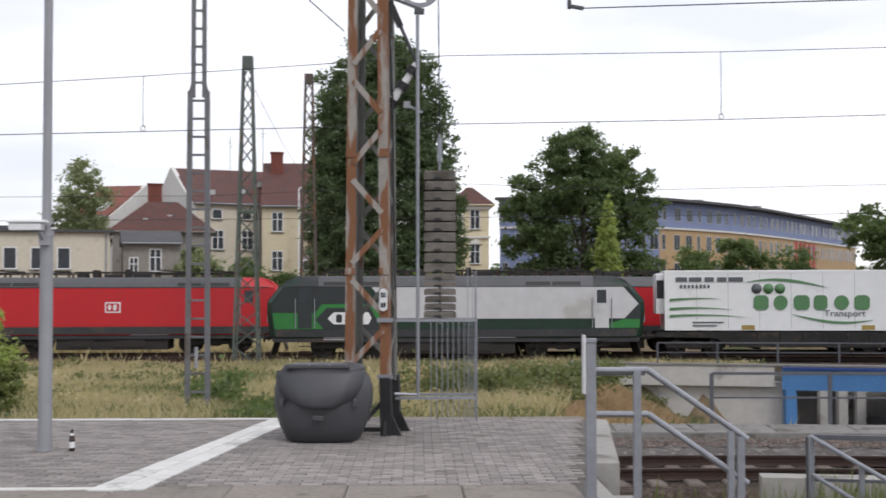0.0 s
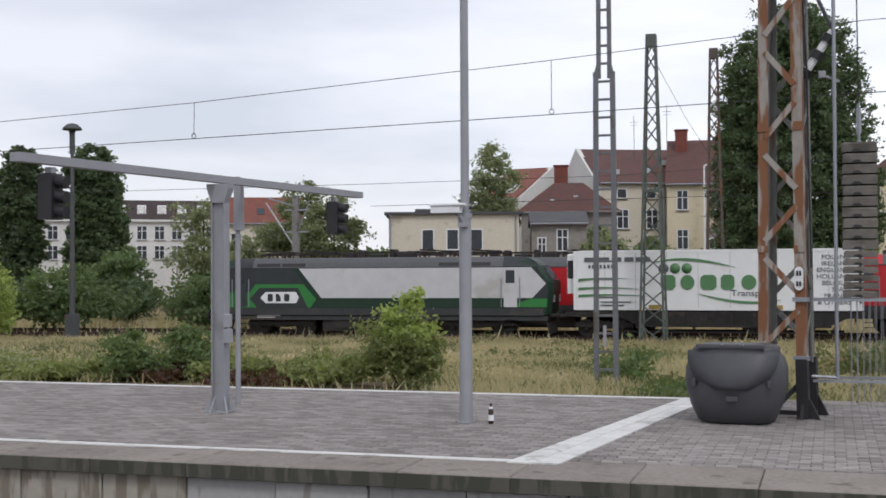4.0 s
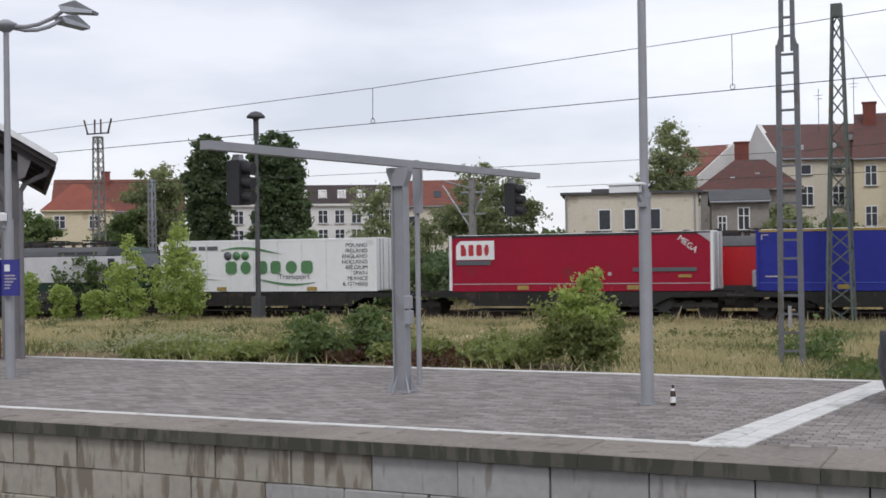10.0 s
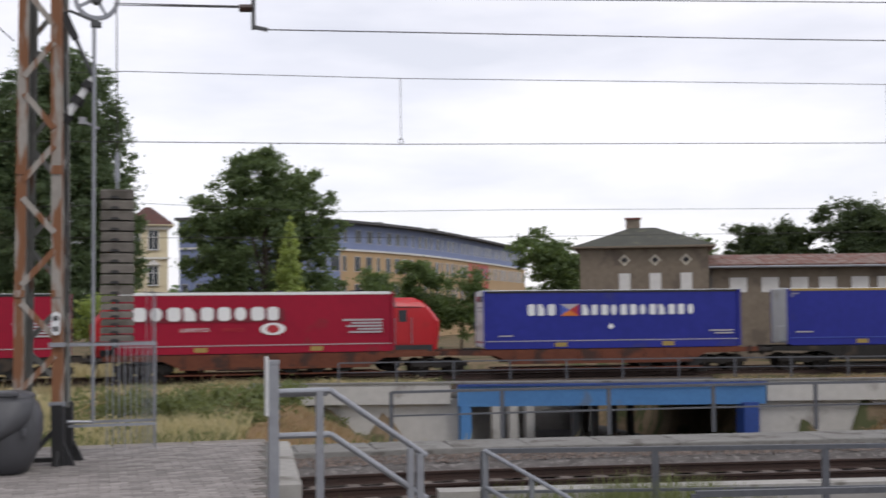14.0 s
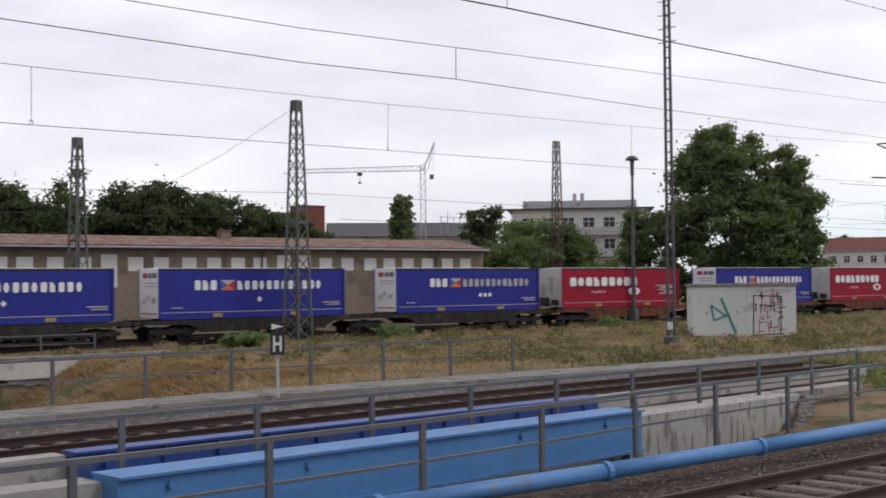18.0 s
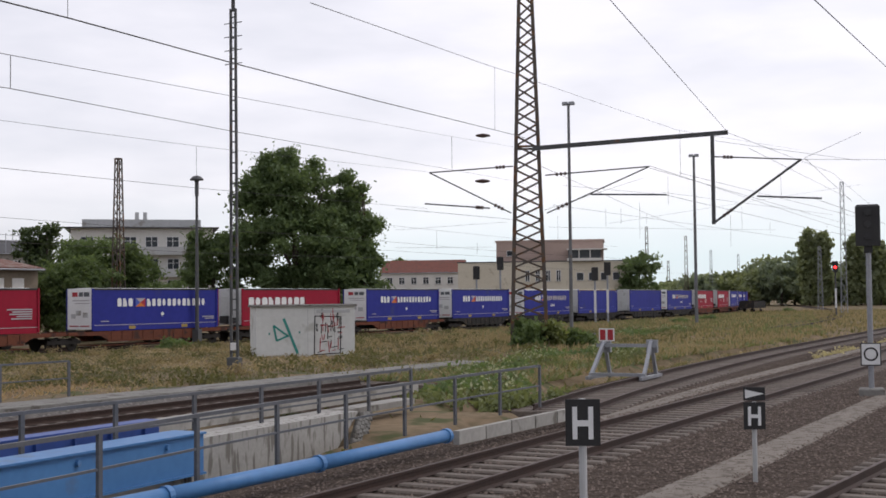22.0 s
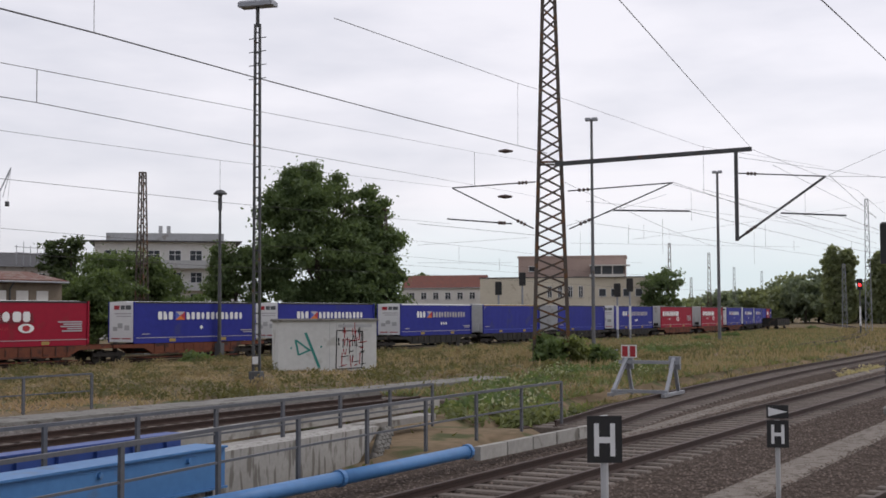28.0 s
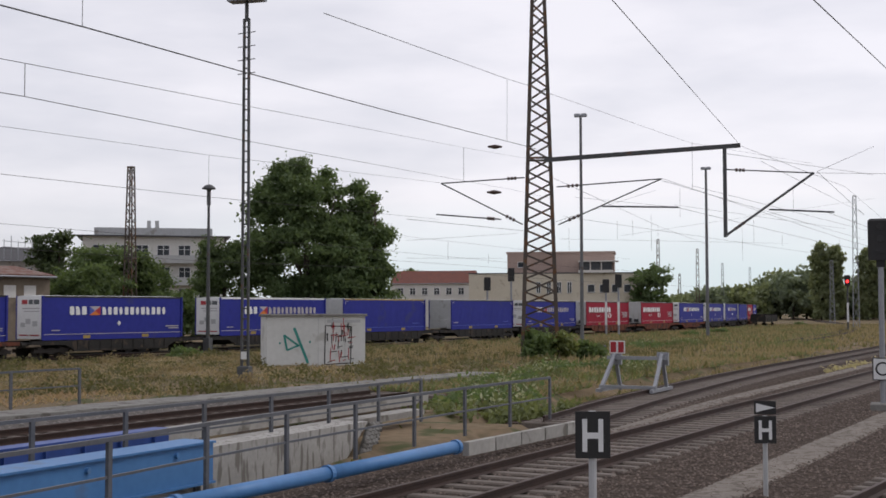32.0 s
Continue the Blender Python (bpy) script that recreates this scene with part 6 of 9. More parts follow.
for i in range(15):
    z = 0.84 + i * 0.597
    a = -1 if i % 2 == 0 else 1
    wa, wb = half(z) - 0.02, half(z + 0.4) - 0.02
    part("brace", Geo().beam((a * wa, -0.265, z), (-a * wb, -0.265, z + 0.4), 0.068, 0.016, (0, 1, 0)), M_RUSTMAST, rm)
    part("brace", Geo().beam((-a * wa, 0.262, z), (a * wb, 0.262, z + 0.4), 0.06, 0.016, (0, 1, 0)), M_OLDSTEEL, rm)
    for sx in (-1, 1):
        part("brace", Geo().beam((sx * (wa + 0.055), a * 0.22, z), (sx * (wb + 0.055), -a * 0.22, z + 0.42), 0.012, 0.055, (0, 0, 1)), M_OLDSTEEL, rm)
for za, zb in ((1.9, 1.98), (3.3, 3.4)):
    for sx in (-1, 1):
        part("gusset", Geo().box(sx * half(za) - 0.06, -0.276, za, sx * half(za) + 0.06, -0.262, zb), M_RUSTMAST, rm)
part("foot_strut", Geo().beam((0.2, -0.2, 0.42), (-0.1, -0.3, 0.08), 0.05), M_BLACK, rm)
part("foot_strut", Geo().beam((-0.2, -0.2, 0.06), (0.3, -0.2, 0.06), 0.05), M_BLACK, rm)
part("number_plate", Geo().prism([(0.205 + 0.05 * math.cos(a), -0.30, 1.60 + (0.085 if math.sin(a) > 0 else -0.085) + 0.05 * math.sin(a)) for a in np.linspace(0.1, 6.38, 14, endpoint=False)], (0, 0, 0), (0, 0.012, 0)), M_WHITE, rm, "white oval plate with dark figures")
for z in (1.66, 1.54):
    part("plate_figures", Geo().box(0.178, -0.309, z - 0.028, 0.2, -0.3, z + 0.028).box(0.21, -0.309, z - 0.028, 0.232, -0.3, z + 0.028), M_BLACK, rm)
for z in (0.69, 1.36):
    part("clamp", Geo().box(0.13, -0.3, z - 0.025, 0.31, -0.23, z + 0.025), M_GALV, rm)
wt = thing("balance_weights", "stack of grey concrete balance weights in a wire cage", "weights", at=Matrix.Translation((0.31, 15.2, 0)))
z = 1.38
for i in range(19):
    h = 0.125 if i > 5 else 0.092
    d = part("weight_disc", Geo().soft(-0.195 + 0.006 * (i % 3), -0.17, z, 0.195 - 0.004 * (i % 2), 0.17, z + h - 0.014, 0.022), M_WEIGHT, wt)
    part("grip_notch", Geo().prism([(-0.09, -0.172, z + 0.004), (0.03, -0.172, z + 0.004), (0.0, -0.172, z + 0.032), (-0.06, -0.172, z + 0.032)], (0, -0.004, 0), (0, 0.01, 0)), M_BLACK, d)
    z += h
    if z > 3.1:
        break
part("hanger_rod", Geo().tube((0, 0, 1.3), (0, 0, z + 0.45), 0.016, 6), M_GALV, wt)
part("turnbuckle", Geo().tube((0, 0, z + 0.1), (0, 0, z + 0.4), 0.03, 6), M_GALV, wt)
part("pull_wire", Geo().tube((0, 0, z + 0.4), (-0.02, 0, 6.4), 0.008, 5), M_WIRE, wt)
cg = thing("wire_cage", "galvanised wire guard cage below the balance weights", "cage", at=Matrix.Translation((0.42, 15.2, 0)))
for zz in (1.35, 0.42):
    for a, b in (((-0.65, -0.26), (0.33, -0.26)), ((0.33, -0.26), (0.33, 0.26)), ((0.33, 0.26), (-0.65, 0.26))):
        part("cage_band", Geo().beam((*a, zz), (*b, zz), 0.015, 0.032), M_GALV, cg)
for i in range(9):
    x = -0.22 + i * 0.068
    for yy in (-0.26, 0.26):
        part("cage_rod", Geo().tube((x, yy, 0.12 + 0.02 * (i % 3)), (x, yy, 1.38), 0.0038, 5), M_GALV, cg)
for i in range(6):
    part("cage_rod", Geo().tube((0.33, -0.26 + i * 0.104, 0.12), (0.33, -0.26 + i * 0.104, 1.95 if i % 2 else 1.38), 0.0038, 5), M_GALV, cg)
for x in (0.22, 0.28):
    part("cage_rod", Geo().tube((x, -0.26, 0.12), (x, -0.26, 2.0), 0.0038, 5), M_GALV, cg)
gp = thing("guide_pipe", "slim grey guide pipe clamped to the platform mast", "pipe", at=Matrix.Translation((0.06, 0, -0.18)))
part("pipe_section", Geo().tube((-0.02, 14.95, 0.62), (-0.02, 14.95, 5.3), 0.022, 8), M_GALV, gp)
part("pipe_section", Geo().tube((-0.3, 14.85, 0.66), (-0.02, 14.95, 0.64), 0.018, 8), M_GALV, gp)
part("top_bracket", Geo().beam((-0.3, 14.95, 5.42), (0.06, 14.95, 5.28), 0.03).box(-0.06, 14.91, 5.24, 0.06, 14.99, 5.3), M_DARKSTEEL, gp)
gear = thing("wire_tensioner", "toothed tension wheel and insulated stay on the platform mast", "tensioner", at=Matrix.Translation((0.05, 0, -0.28)))
for k in range(36):
    a0 = 2 * math.pi * k / 36
    p = Vector((0.015 + 0.24 * math.cos(a0), 15.1, 5.72 + 0.24 * math.sin(a0)))
    q = Vector((0.015 + 0.24 * math.cos(a0 + 0.175), 15.1, 5.72 + 0.24 * math.sin(a0 + 0.175)))
    part("wheel_rim", Geo().beam(p, q, 0.05, 0.045, (0, 1, 0)), M_GALV, gear)
for k in range(4):
    a0 = math.pi / 2 * k + 0.5
    part("spoke", Geo().beam((0.015, 15.1, 5.72), (0.015 + 0.23 * math.cos(a0), 15.1, 5.72 + 0.23 * math.sin(a0)), 0.035), M_GALV, gear)
part("hub", Geo().tube((0.015, 15.02, 5.72), (0.015, 15.18, 5.72), 0.07, 10), M_DARKSTEEL, gear)
part("stay_bracket", Geo().beam((-0.35, 15.0, 5.5), (-0.22, 15.0, 5.2), 0.1, 0.08), M_BLACK, gear)
part("stay_rod", Geo().tube((-0.26, 15.0, 5.3), (-0.03, 15.0, 4.78), 0.022, 8), M_DARKSTEEL, gear)
part("white_insulator", Geo().tube((-0.02, 15.0, 4.74), (-0.32, 15.0, 4.28), 0.045, 10), M_WHITE, gear, "white ceramic insulator rod")
for f in (0.1, 0.5, 0.95):
    c = Vector((-0.02, 15.0, 4.74)).lerp(Vector((-0.32, 15.0, 4.28)), f)
    part("insulator_collar", Geo().tube(c, c + Vector((-0.05, 0, -0.08)), 0.075, 10), M_BLACK, gear)
part("lower_clamp", Geo().box(-0.18, 14.96, 4.2, -0.1, 15.04, 4.28).beam((-0.1, 15, 4.22), (0.05, 15, 4.15), 0.03), M_GREYPAINT, gear)
part("drooping_cable", Geo().pipe([(-0.38, 14.9, 5.6), (-0.34, 14.88, 4.9), (-0.31, 14.88, 4.3), (-0.3, 14.85, 3.2), (-0.28, 14.83, 2.0)], 0.012, 6), M_BLACK, gear)

# ---- grit bin ----
gb = thing("grit_bin", "rounded dark grey plastic grit bin on the platform", "bin", at=pose(-1.04, 14.35, 0, 0, 0, -3))
rings = []
for z, a, b in ((0.0, 0.36, 0.30), (0.03, 0.42, 0.35), (0.2, 0.5, 0.41), (0.42, 0.555, 0.45), (0.6, 0.555, 0.45), (0.72, 0.52, 0.42), (0.78, 0.47, 0.38), (0.80, 0.46, 0.37)):
    rings.append([(math.copysign(abs(math.cos(u)) ** 0.62, math.cos(u)) * a, math.copysign(abs(math.sin(u)) ** 0.62, math.sin(u)) * b, z) for u in np.linspace(0, 6.2832, 36, endpoint=False)])
smooth(part("tub", Geo().rings(rings), M_BIN, gb))
lid = []
for z, a, b in ((0.80, 0.47, 0.375), (0.815, 0.475, 0.38), (0.85, 0.45, 0.36), (0.868, 0.38, 0.3)):
    lid.append([(math.copysign(abs(math.cos(u)) ** 0.55, math.cos(u)) * a, math.copysign(abs(math.sin(u)) ** 0.55, math.sin(u)) * b, z) for u in np.linspace(0, 6.2832, 36, endpoint=False)])
smooth(part("lid", Geo().rings(lid), M_BIN, gb))
hatch = Geo()
hr = []
for k in range(9):
    u = k / 8
    z = 0.81 - 0.42 * u
    yy = -0.355 - 0.115 * math.sin(math.pi * min(1, u * 1.15) * 0.5) - 0.01
    hw = 0.5 * max(0.12, 1 - u ** 2.6) ** 0.5
    hr.append([(-hw, yy + 0.05 * (hw / 0.46), z), (-hw * 0.5, yy - 0.012, z), (0, yy - 0.018, z), (hw * 0.5, yy - 0.012, z), (hw, yy + 0.05 * (hw / 0.46), z),
               (hw, yy + 0.09, z), (0, yy + 0.05, z), (-hw, yy + 0.09, z)])
smooth(part("hatch", hatch.rings(hr), M_BIN, gb, "sloping front hatch"))
for xa, xb in ((-0.4, -0.12), (-0.11, 0.11), (0.12, 0.34)):
    part("hinge", Geo().soft(xa, -0.39, 0.84, xb, -0.32, 0.885, 0.015), M_BIN, gb)
part("grip", Geo().soft(-0.06, -0.485, 0.27, 0.06, -0.455, 0.32, 0.01), M_BIN, gb)
for x in (-0.42, 0.4):
    part("side_catch", Geo().soft(x - 0.02, -0.44, 0.42, x + 0.02, -0.38, 0.5, 0.01), M_BIN, gb)

# ---- bottle on the platform ----
bt = thing("bottle", "brown glass beer bottle with white labels standing on the platform", "bottle", at=Matrix.Translation((-3.66, 13.42, 0)))
M_BOTTLE = mat("brown_glass", (0.035, 0.016, 0.008), (0.03, 0.014, 0.007), 3, 0.1, bump=0)
smooth(part("glass_body", Geo().lathe([(0.028, 0), (0.031, 0.01), (0.031, 0.12), (0.026, 0.15), (0.014, 0.18), (0.013, 0.225), (0.014, 0.23)], 14), M_BOTTLE, bt))
part("label", Geo().lathe([(0.0325, 0.035), (0.0325, 0.1)], 14), M_WHITE, bt, "white paper label")
part("neck_label", Geo().lathe([(0.021, 0.165), (0.0155, 0.19)], 14), M_WHITE, bt)
part("cap", Geo().lathe([(0.015, 0.228), (0.015, 0.236)], 10), M_GALV, bt)

# ---- pole with two cameras ----
cp = thing("camera_pole", "tall grey painted pole carrying a white surveillance camera", "pole", at=Matrix.Translation((-3.96, 13.46, 0)))
part("pole", Geo().tube((0, 0, 0), (0, 0, 2.35), 0.075, 16, 0.068), M_GREYPAINT, cp)
part("pole_upper", Geo().tube((0, 0, 2.35), (0, 0, 7.4), 0.05, 16, 0.043), M_GREYPAINT, cp)
part("collar", Geo().tube((0, 0, 2.3), (0, 0, 2.36), 0.078, 16), M_GREYPAINT, cp)
part("base_plate", Geo().tube((0, 0, 0), (0, 0, 0.015), 0.095, 16), M_GREYPAINT, cp)
cam_box = part("surveillance_camera", Geo().soft(-0.34, -0.22, 2.36, 0.0, -0.1, 2.45, 0.025), M_WHITE, cp, "white surveillance camera housing")
part("sun_hood", Geo().soft(-0.36, -0.235, 2.44, 0.05, -0.085, 2.465, 0.012), M_WHITE, cam_box)
part("camera_lens", Geo().box(-0.345, -0.2, 2.375, -0.338, -0.12, 2.435), M_GLASS, cam_box)
part("bracket", Geo().beam((-0.02, -0.16, 2.33), (0, -0.05, 2.2), 0.04).box(-0.05, -0.12, 2.2, 0.05, 0, 2.3), M_GREYPAINT, cam_box)
part("bird_spike", Geo().beam((0.06, -0.06, 2.4), (0.12, -0.06, 2.48), 0.012).beam((0.06, -0.06, 2.4), (0.13, -0.06, 2.43), 0.012), M_BLACK, cp)


# ---- signal beam across the platform ----
M_SIGNAL = mat("signal_black", (0.016, 0.016, 0.018), (0.025, 0.025, 0.027), 5, 0.55)
sb = thing("signal_gantry", "grey steel column with a cross beam carrying two black signals", "signal", at=Matrix.Translation((-7.17, 13.72, 0)))
part("column", Geo().prism([(-0.075, -0.02, 0), (0.075, -0.02, 0), (0.075, 0.02, 0), (-0.075, 0.02, 0)], (0, 0, 0), (0, 0, 2.74)), M_GREYPAINT, sb)
part("flange_edge", Geo().box(-0.088, -0.075, 0, -0.075, 0.075, 2.74).box(0.075, -0.075, 0, 0.088, 0.075, 2.74), M_GREYPAINT, sb)
part("column_head", Geo().prism([(-0.089, -0.07, 2.56), (0.089, -0.07, 2.56), (0.15, -0.07, 2.74), (0.15, -0.07, 2.79), (-0.15, -0.07, 2.79), (-0.15, -0.07, 2.74)], (0, 0, 0), (0, 0.14, 0)), M_GREYPAINT, sb)
part("beam", Geo().beam((-0.46, -3.4, 2.85), (0.38, 3.75, 2.86), 0.12, 0.09), M_GREYPAINT, sb, "long grey box beam")
for k in range(6):
    a0 = radians(60 * k + 20)
    part("base_rib", Geo().prism([(0.11 * math.cos(a0), 0.11 * math.sin(a0), 0), (0.21 * math.cos(a0), 0.21 * math.sin(a0), 0), (0.11 * math.cos(a0), 0.11 * math.sin(a0), 0.2)], (-0.01 * math.sin(a0), 0.01 * math.cos(a0), 0), (0.01 * math.sin(a0), -0.01 * math.cos(a0), 0)), M_GREYPAINT, sb)
part("base_plate", Geo().box(-0.15, -0.15, 0, 0.15, 0.15, 0.02), M_GREYPAINT, sb)
box = part("switch_box", Geo().soft(0.088, -0.1, 0.85, 0.17, 0.0, 1.02, 0.012), M_GREYPAINT, sb, "pale grey switch box")
part("switch_box", Geo().soft(0.088, -0.1, 1.04, 0.16, 0.0, 1.2, 0.012), M_GREYPAINT, sb)
for bx, by, s in ((-0.40, -2.9, 1), (0.30, 2.95, -1)):
    sg = part("signal_head", Geo().soft(bx - 0.08, by - 0.1, 2.25, bx + 0.08, by + 0.1, 2.72, 0.02), M_SIGNAL, sb, "black three-lamp signal head")
    part("hanger", Geo().box(bx - 0.04, by - 0.04, 2.64, bx + 0.04, by + 0.04, 2.78), M_GREYPAINT, sg)
    for k in range(3):
        part("lamp_hood", Geo().tube((bx + 0.07, by, 2.64 - k * 0.15), (bx + 0.19, by, 2.62 - k * 0.15), 0.066, 14), M_SIGNAL, sg)
dp = thing("conduit_post", "slim grey conduit post beside the signal column", "post", at=Matrix.Translation((-7.38, 14.61, 0)))
part("post", Geo().tube((0, 0, 0), (0, 0, 2.95), 0.035, 10), M_GREYPAINT, dp)
part("post_box", Geo().box(-0.03, -0.06, 2.25, 0.07, 0.04, 2.85), M_GREYPAINT, dp)

# ---- three-armed platform lamp with sign ----
lp = thing("platform_lamp", "grey lamp post with three curved arms and flat lanterns", "lamp post", at=Matrix.Translation((-13.47, 13.53, 0)))
part("pole", Geo().tube((0, 0, 0), (0, 0, 2.3), 0.068, 14), M_GREYPAINT, lp)
part("pole_upper", Geo().tube((0, 0, 2.3), (0, 0, 5.1), 0.05, 14, 0.04), M_GREYPAINT, lp)
smooth(part("hub", Geo().lathe([(0.05, 5.02), (0.15, 5.1), (0.17, 5.14), (0.05, 5.2)], 14), M_GREYPAINT, lp))
for k, a0 in enumerate((18, 75, 160, 250)):
    c, s = math.cos(radians(a0)), math.sin(radians(a0))
    arm = part("arm", Geo().pipe([(c * r, s * r, 5.12 + 0.22 * (r / 0.9) ** 2 - 0.07 * math.sin(r * 3)) for r in (0.1, 0.3, 0.5, 0.7, 0.9)], 0.03, 8), M_GREYPAINT, lp)
    g = Geo().prism([(0.85, -0.11, 0.0), (0.9, -0.13, -0.1), (1.35, -0.1, -0.13), (1.36, -0.09, -0.09), (1.1, -0.12, 0.06)], (0, 0, 0), (0, 0.22, 0))
    part("lantern", g, M_GALV, arm, "flat grey lantern with clear cover", at=pose(0, 0, 5.36, 0, 0, a0))
sg = part("sign_board", Geo().box(-0.02, -0.13, 1.2, 0.3, -0.1, 1.72), M_SIGNBLUE, lp, "blue information board")
part("sign_symbol", Geo().box(0.04, -0.135, 1.55, 0.14, -0.13, 1.65), M_WHITE, sg)
bars_g = Geo()
for k in range(5):
    bars_g.box(0.04, -0.135, 1.48 - k * 0.045, 0.04 + (0.2, 0.22, 0.16, 0.12, 0.1)[k], -0.13, 1.5 - k * 0.045)
part("sign_lines", bars_g, M_DIMWHITE, sg)
part("sign_side", Geo().box(-0.12, -0.2, 1.2, -0.1, 0.1, 1.72), M_SIGNBLUE, lp)
lcam = part("surveillance_camera", Geo().soft(-0.3, -0.2, 2.28, 0.05, -0.08, 2.4, 0.02), M_WHITE, lp)
part("bracket", Geo().beam((0, -0.12, 2.2), (0, 0, 2.15), 0.04), M_GREYPAINT, lcam)

# ---- platform roof and brick shelter at the far end of the platform ----
sh = thing("platform_shelter", "grey timber platform hall end with curved arch above a brick wall", "shelter", at=Matrix.Translation(polar(-44.4, 22.8, -0.22)) @ pose(0, 0, 0, 0, 0, 44.25))
arch = [(-0.31, 0, 0.0), (-0.31, 0, 2.3), (-0.33, 0, 2.55), (-0.42, 0, 2.85), (-0.58, 0, 3.08), (-1.0, 0, 3.42), (-1.7, 0, 3.72), (-2.5, 0, 3.8), (-3.4, 0, 3.72), (-4.1, 0, 3.42), (-4.6, 0, 2.9), (-4.75, 0, 2.3), (-4.75, 0, 0.0)]
part("gable_wall", Geo().prism([(0, 0, 0), (0, 0, 3.62), (-2.55, 0, 5.15), (-5.05, 0, 3.62), (-5.05, 0, 0)] + arch[::-1], (0, 0, 0), (0, 0.2, 0)), M_HALL, sh, "grey painted gable with a wide arch")
part("arch_trim", Geo().rings([[Vector(p) + Vector(o) for o in ((0, -0.05, 0), (0.07 if p[0] > -2.5 else -0.07, -0.05, 0.05), (0.07 if p[0] > -2.5 else -0.07, -0.002, 0.05), (0, -0.002, 0))] for p in arch]), M_HALL, sh)
part("brick_parapet", Geo().box(-4.74, 0.03, 0, -0.33, 0.17, 0.68), M_BRICK, sh, "low red brick parapet")
for r in range(9):
    part("mortar_course", Geo().box(-4.74, 0.024, 0.06 + r * 0.073, -0.33, 0.03, 0.07 + r * 0.073), M_JOINT, sh)
part("parapet_cap", Geo().box(-4.74, -0.02, 0.68, -0.33, 0.2, 0.75), M_DARKSTEEL, sh)
for sx, x0, x1 in ((1, 0.6, -2.55), (-1, -5.7, -2.55)):
    part("roof", Geo().prism([(x0, 0, 3.5), (x1, 0, 5.39), (x1, 0, 5.52), (x0, 0, 3.63)], (0, -0.55, 0), (0, 9.0, 0)), M_SOFFIT, sh, "sloping roof of dark boards")
    part("roof_sheet", Geo().prism([(x0 + 0.03 * sx, 0, 3.63), (x1, 0, 5.53), (x1, 0, 5.58), (x0 + 0.03 * sx, 0, 3.68)], (0, -0.6, 0), (0, 9.0, 0)), M_GREYEND, sh, "pale metal roof covering")
    part("barge_board", Geo().prism([(x0 + 0.02 * sx, 0, 3.59), (x1, 0, 5.49), (x1, 0, 5.6), (x0 + 0.02 * sx, 0, 3.7)], (0, -0.64, 0), (0, -0.6, 0)), M_WHITE, sh, "white barge board")
part("purlin_end", Geo().prism([(-0.02, 0, 3.3), (0.1, 0, 3.36), (0.25, 0, 3.78), (-0.02, 0, 3.9)], (0, -0.4, 0), (0, 0.0, 0)), M_HALL, sh)
part("curved_bracket", Geo().pipe([(-0.16, -0.1, 2.6), (-0.25, -0.16, 3.1), (-0.5, -0.2, 3.5), (-0.95, -0.22, 3.85), (-1.6, -0.22, 4.2)], 0.05, 8), M_HALL, sh, "curved grey timber bracket")
part("downpipe", Geo().pipe([(0.5, -0.2, 3.6), (0.44, -0.2, 3.42), (0.1, -0.12, 3.26), (0.02, -0.1, 3.12), (0.02, -0.1, 0)], 0.045, 8), M_HALL, sh)
part("side_wall", Geo().box(-0.12, 0.2, -1.0, 0.0, 0.6, 3.6).box(-0.12, 8.3, -1.0, 0.0, 8.7, 3.6), M_HALL, sh)
for x in (-1.25, -2.2, -3.15, -4.1):
    part("window_mullion", Geo().box(x - 0.035, 0.06, 0.75, x + 0.035, 0.14, 3.5 if x > -1.5 or x < -4 else 3.74), M_SOFFIT, sh, "dark timber mullion")
for z in (1.65, 2.6):
    part("window_transom", Geo().box(-4.74, 0.07, z - 0.025, -0.33, 0.13, z + 0.025), M_SOFFIT, sh)
part("tie_beam", Geo().beam((-0.2, -0.04, 2.95), (-0.9, -0.04, 3.75), 0.06).beam((-0.1, -0.04, 3.55), (-2.5, -0.04, 3.95), 0.05), M_HALL, sh)
for k in range(5):
    part("rafter", Geo().prism([(0.5, 0, 3.46), (-2.5, 0, 5.26), (-2.5, 0, 5.38), (0.5, 0, 3.58)], (0, -0.45 + k * 1.6, 0), (0, -0.35 + k * 1.6, 0)), M_SOFFIT, sh)
# ---- stair rails at the platform end ----
def hand_rail(pts_top, drop, label, name="stair_railing", posts=(), cap=False):
    t = thing(name, label, "railing", "stair railings")
    for d in (0.0, drop):
        for a, b in zip(pts_top, pts_top[1:]):
            part("rail_bar", Geo().tube(Vector(a) - Vector((0, 0, d)), Vector(b) - Vector((0, 0, d)), 0.026, 10), M_GALV, t)
    for p, zb, r in posts:
        part("post", Geo().box(p[0] - r, p[1] - r, zb, p[0] + r, p[1] + r, p[2]), M_GALV, t)
    return t


r1 = hand_rail([(1.49, 10.2, 1.05), (1.93, 10.2, 1.05), (2.75, 10.2, 0.48)], 0.36, "galvanised steel stair railing at the platform end",
               posts=[((1.46, 10.2, 1.3), -0.4, 0.04), ((1.84, 10.2, 1.05), -0.5, 0.03), ((2.69, 10.2, 0.5), -1.1, 0.03), ((2.61, 10.2, 0.55), -1.1, 0.025)])
part("post_cap", Geo().box(1.415, 10.15, 1.28, 1.505, 10.25, 1.31), M_GALV, r1)
part("sign_edge", Geo().box(1.395, 10.12, 0.86, 1.41, 10.26, 1.34), M_WHITE, r1, "white sign seen edge-on")
part("rail_bar", Geo().tube((1.46, 10.28, 1.02), (1.92, 10.28, 1.02), 0.02, 8), M_GALV, r1)
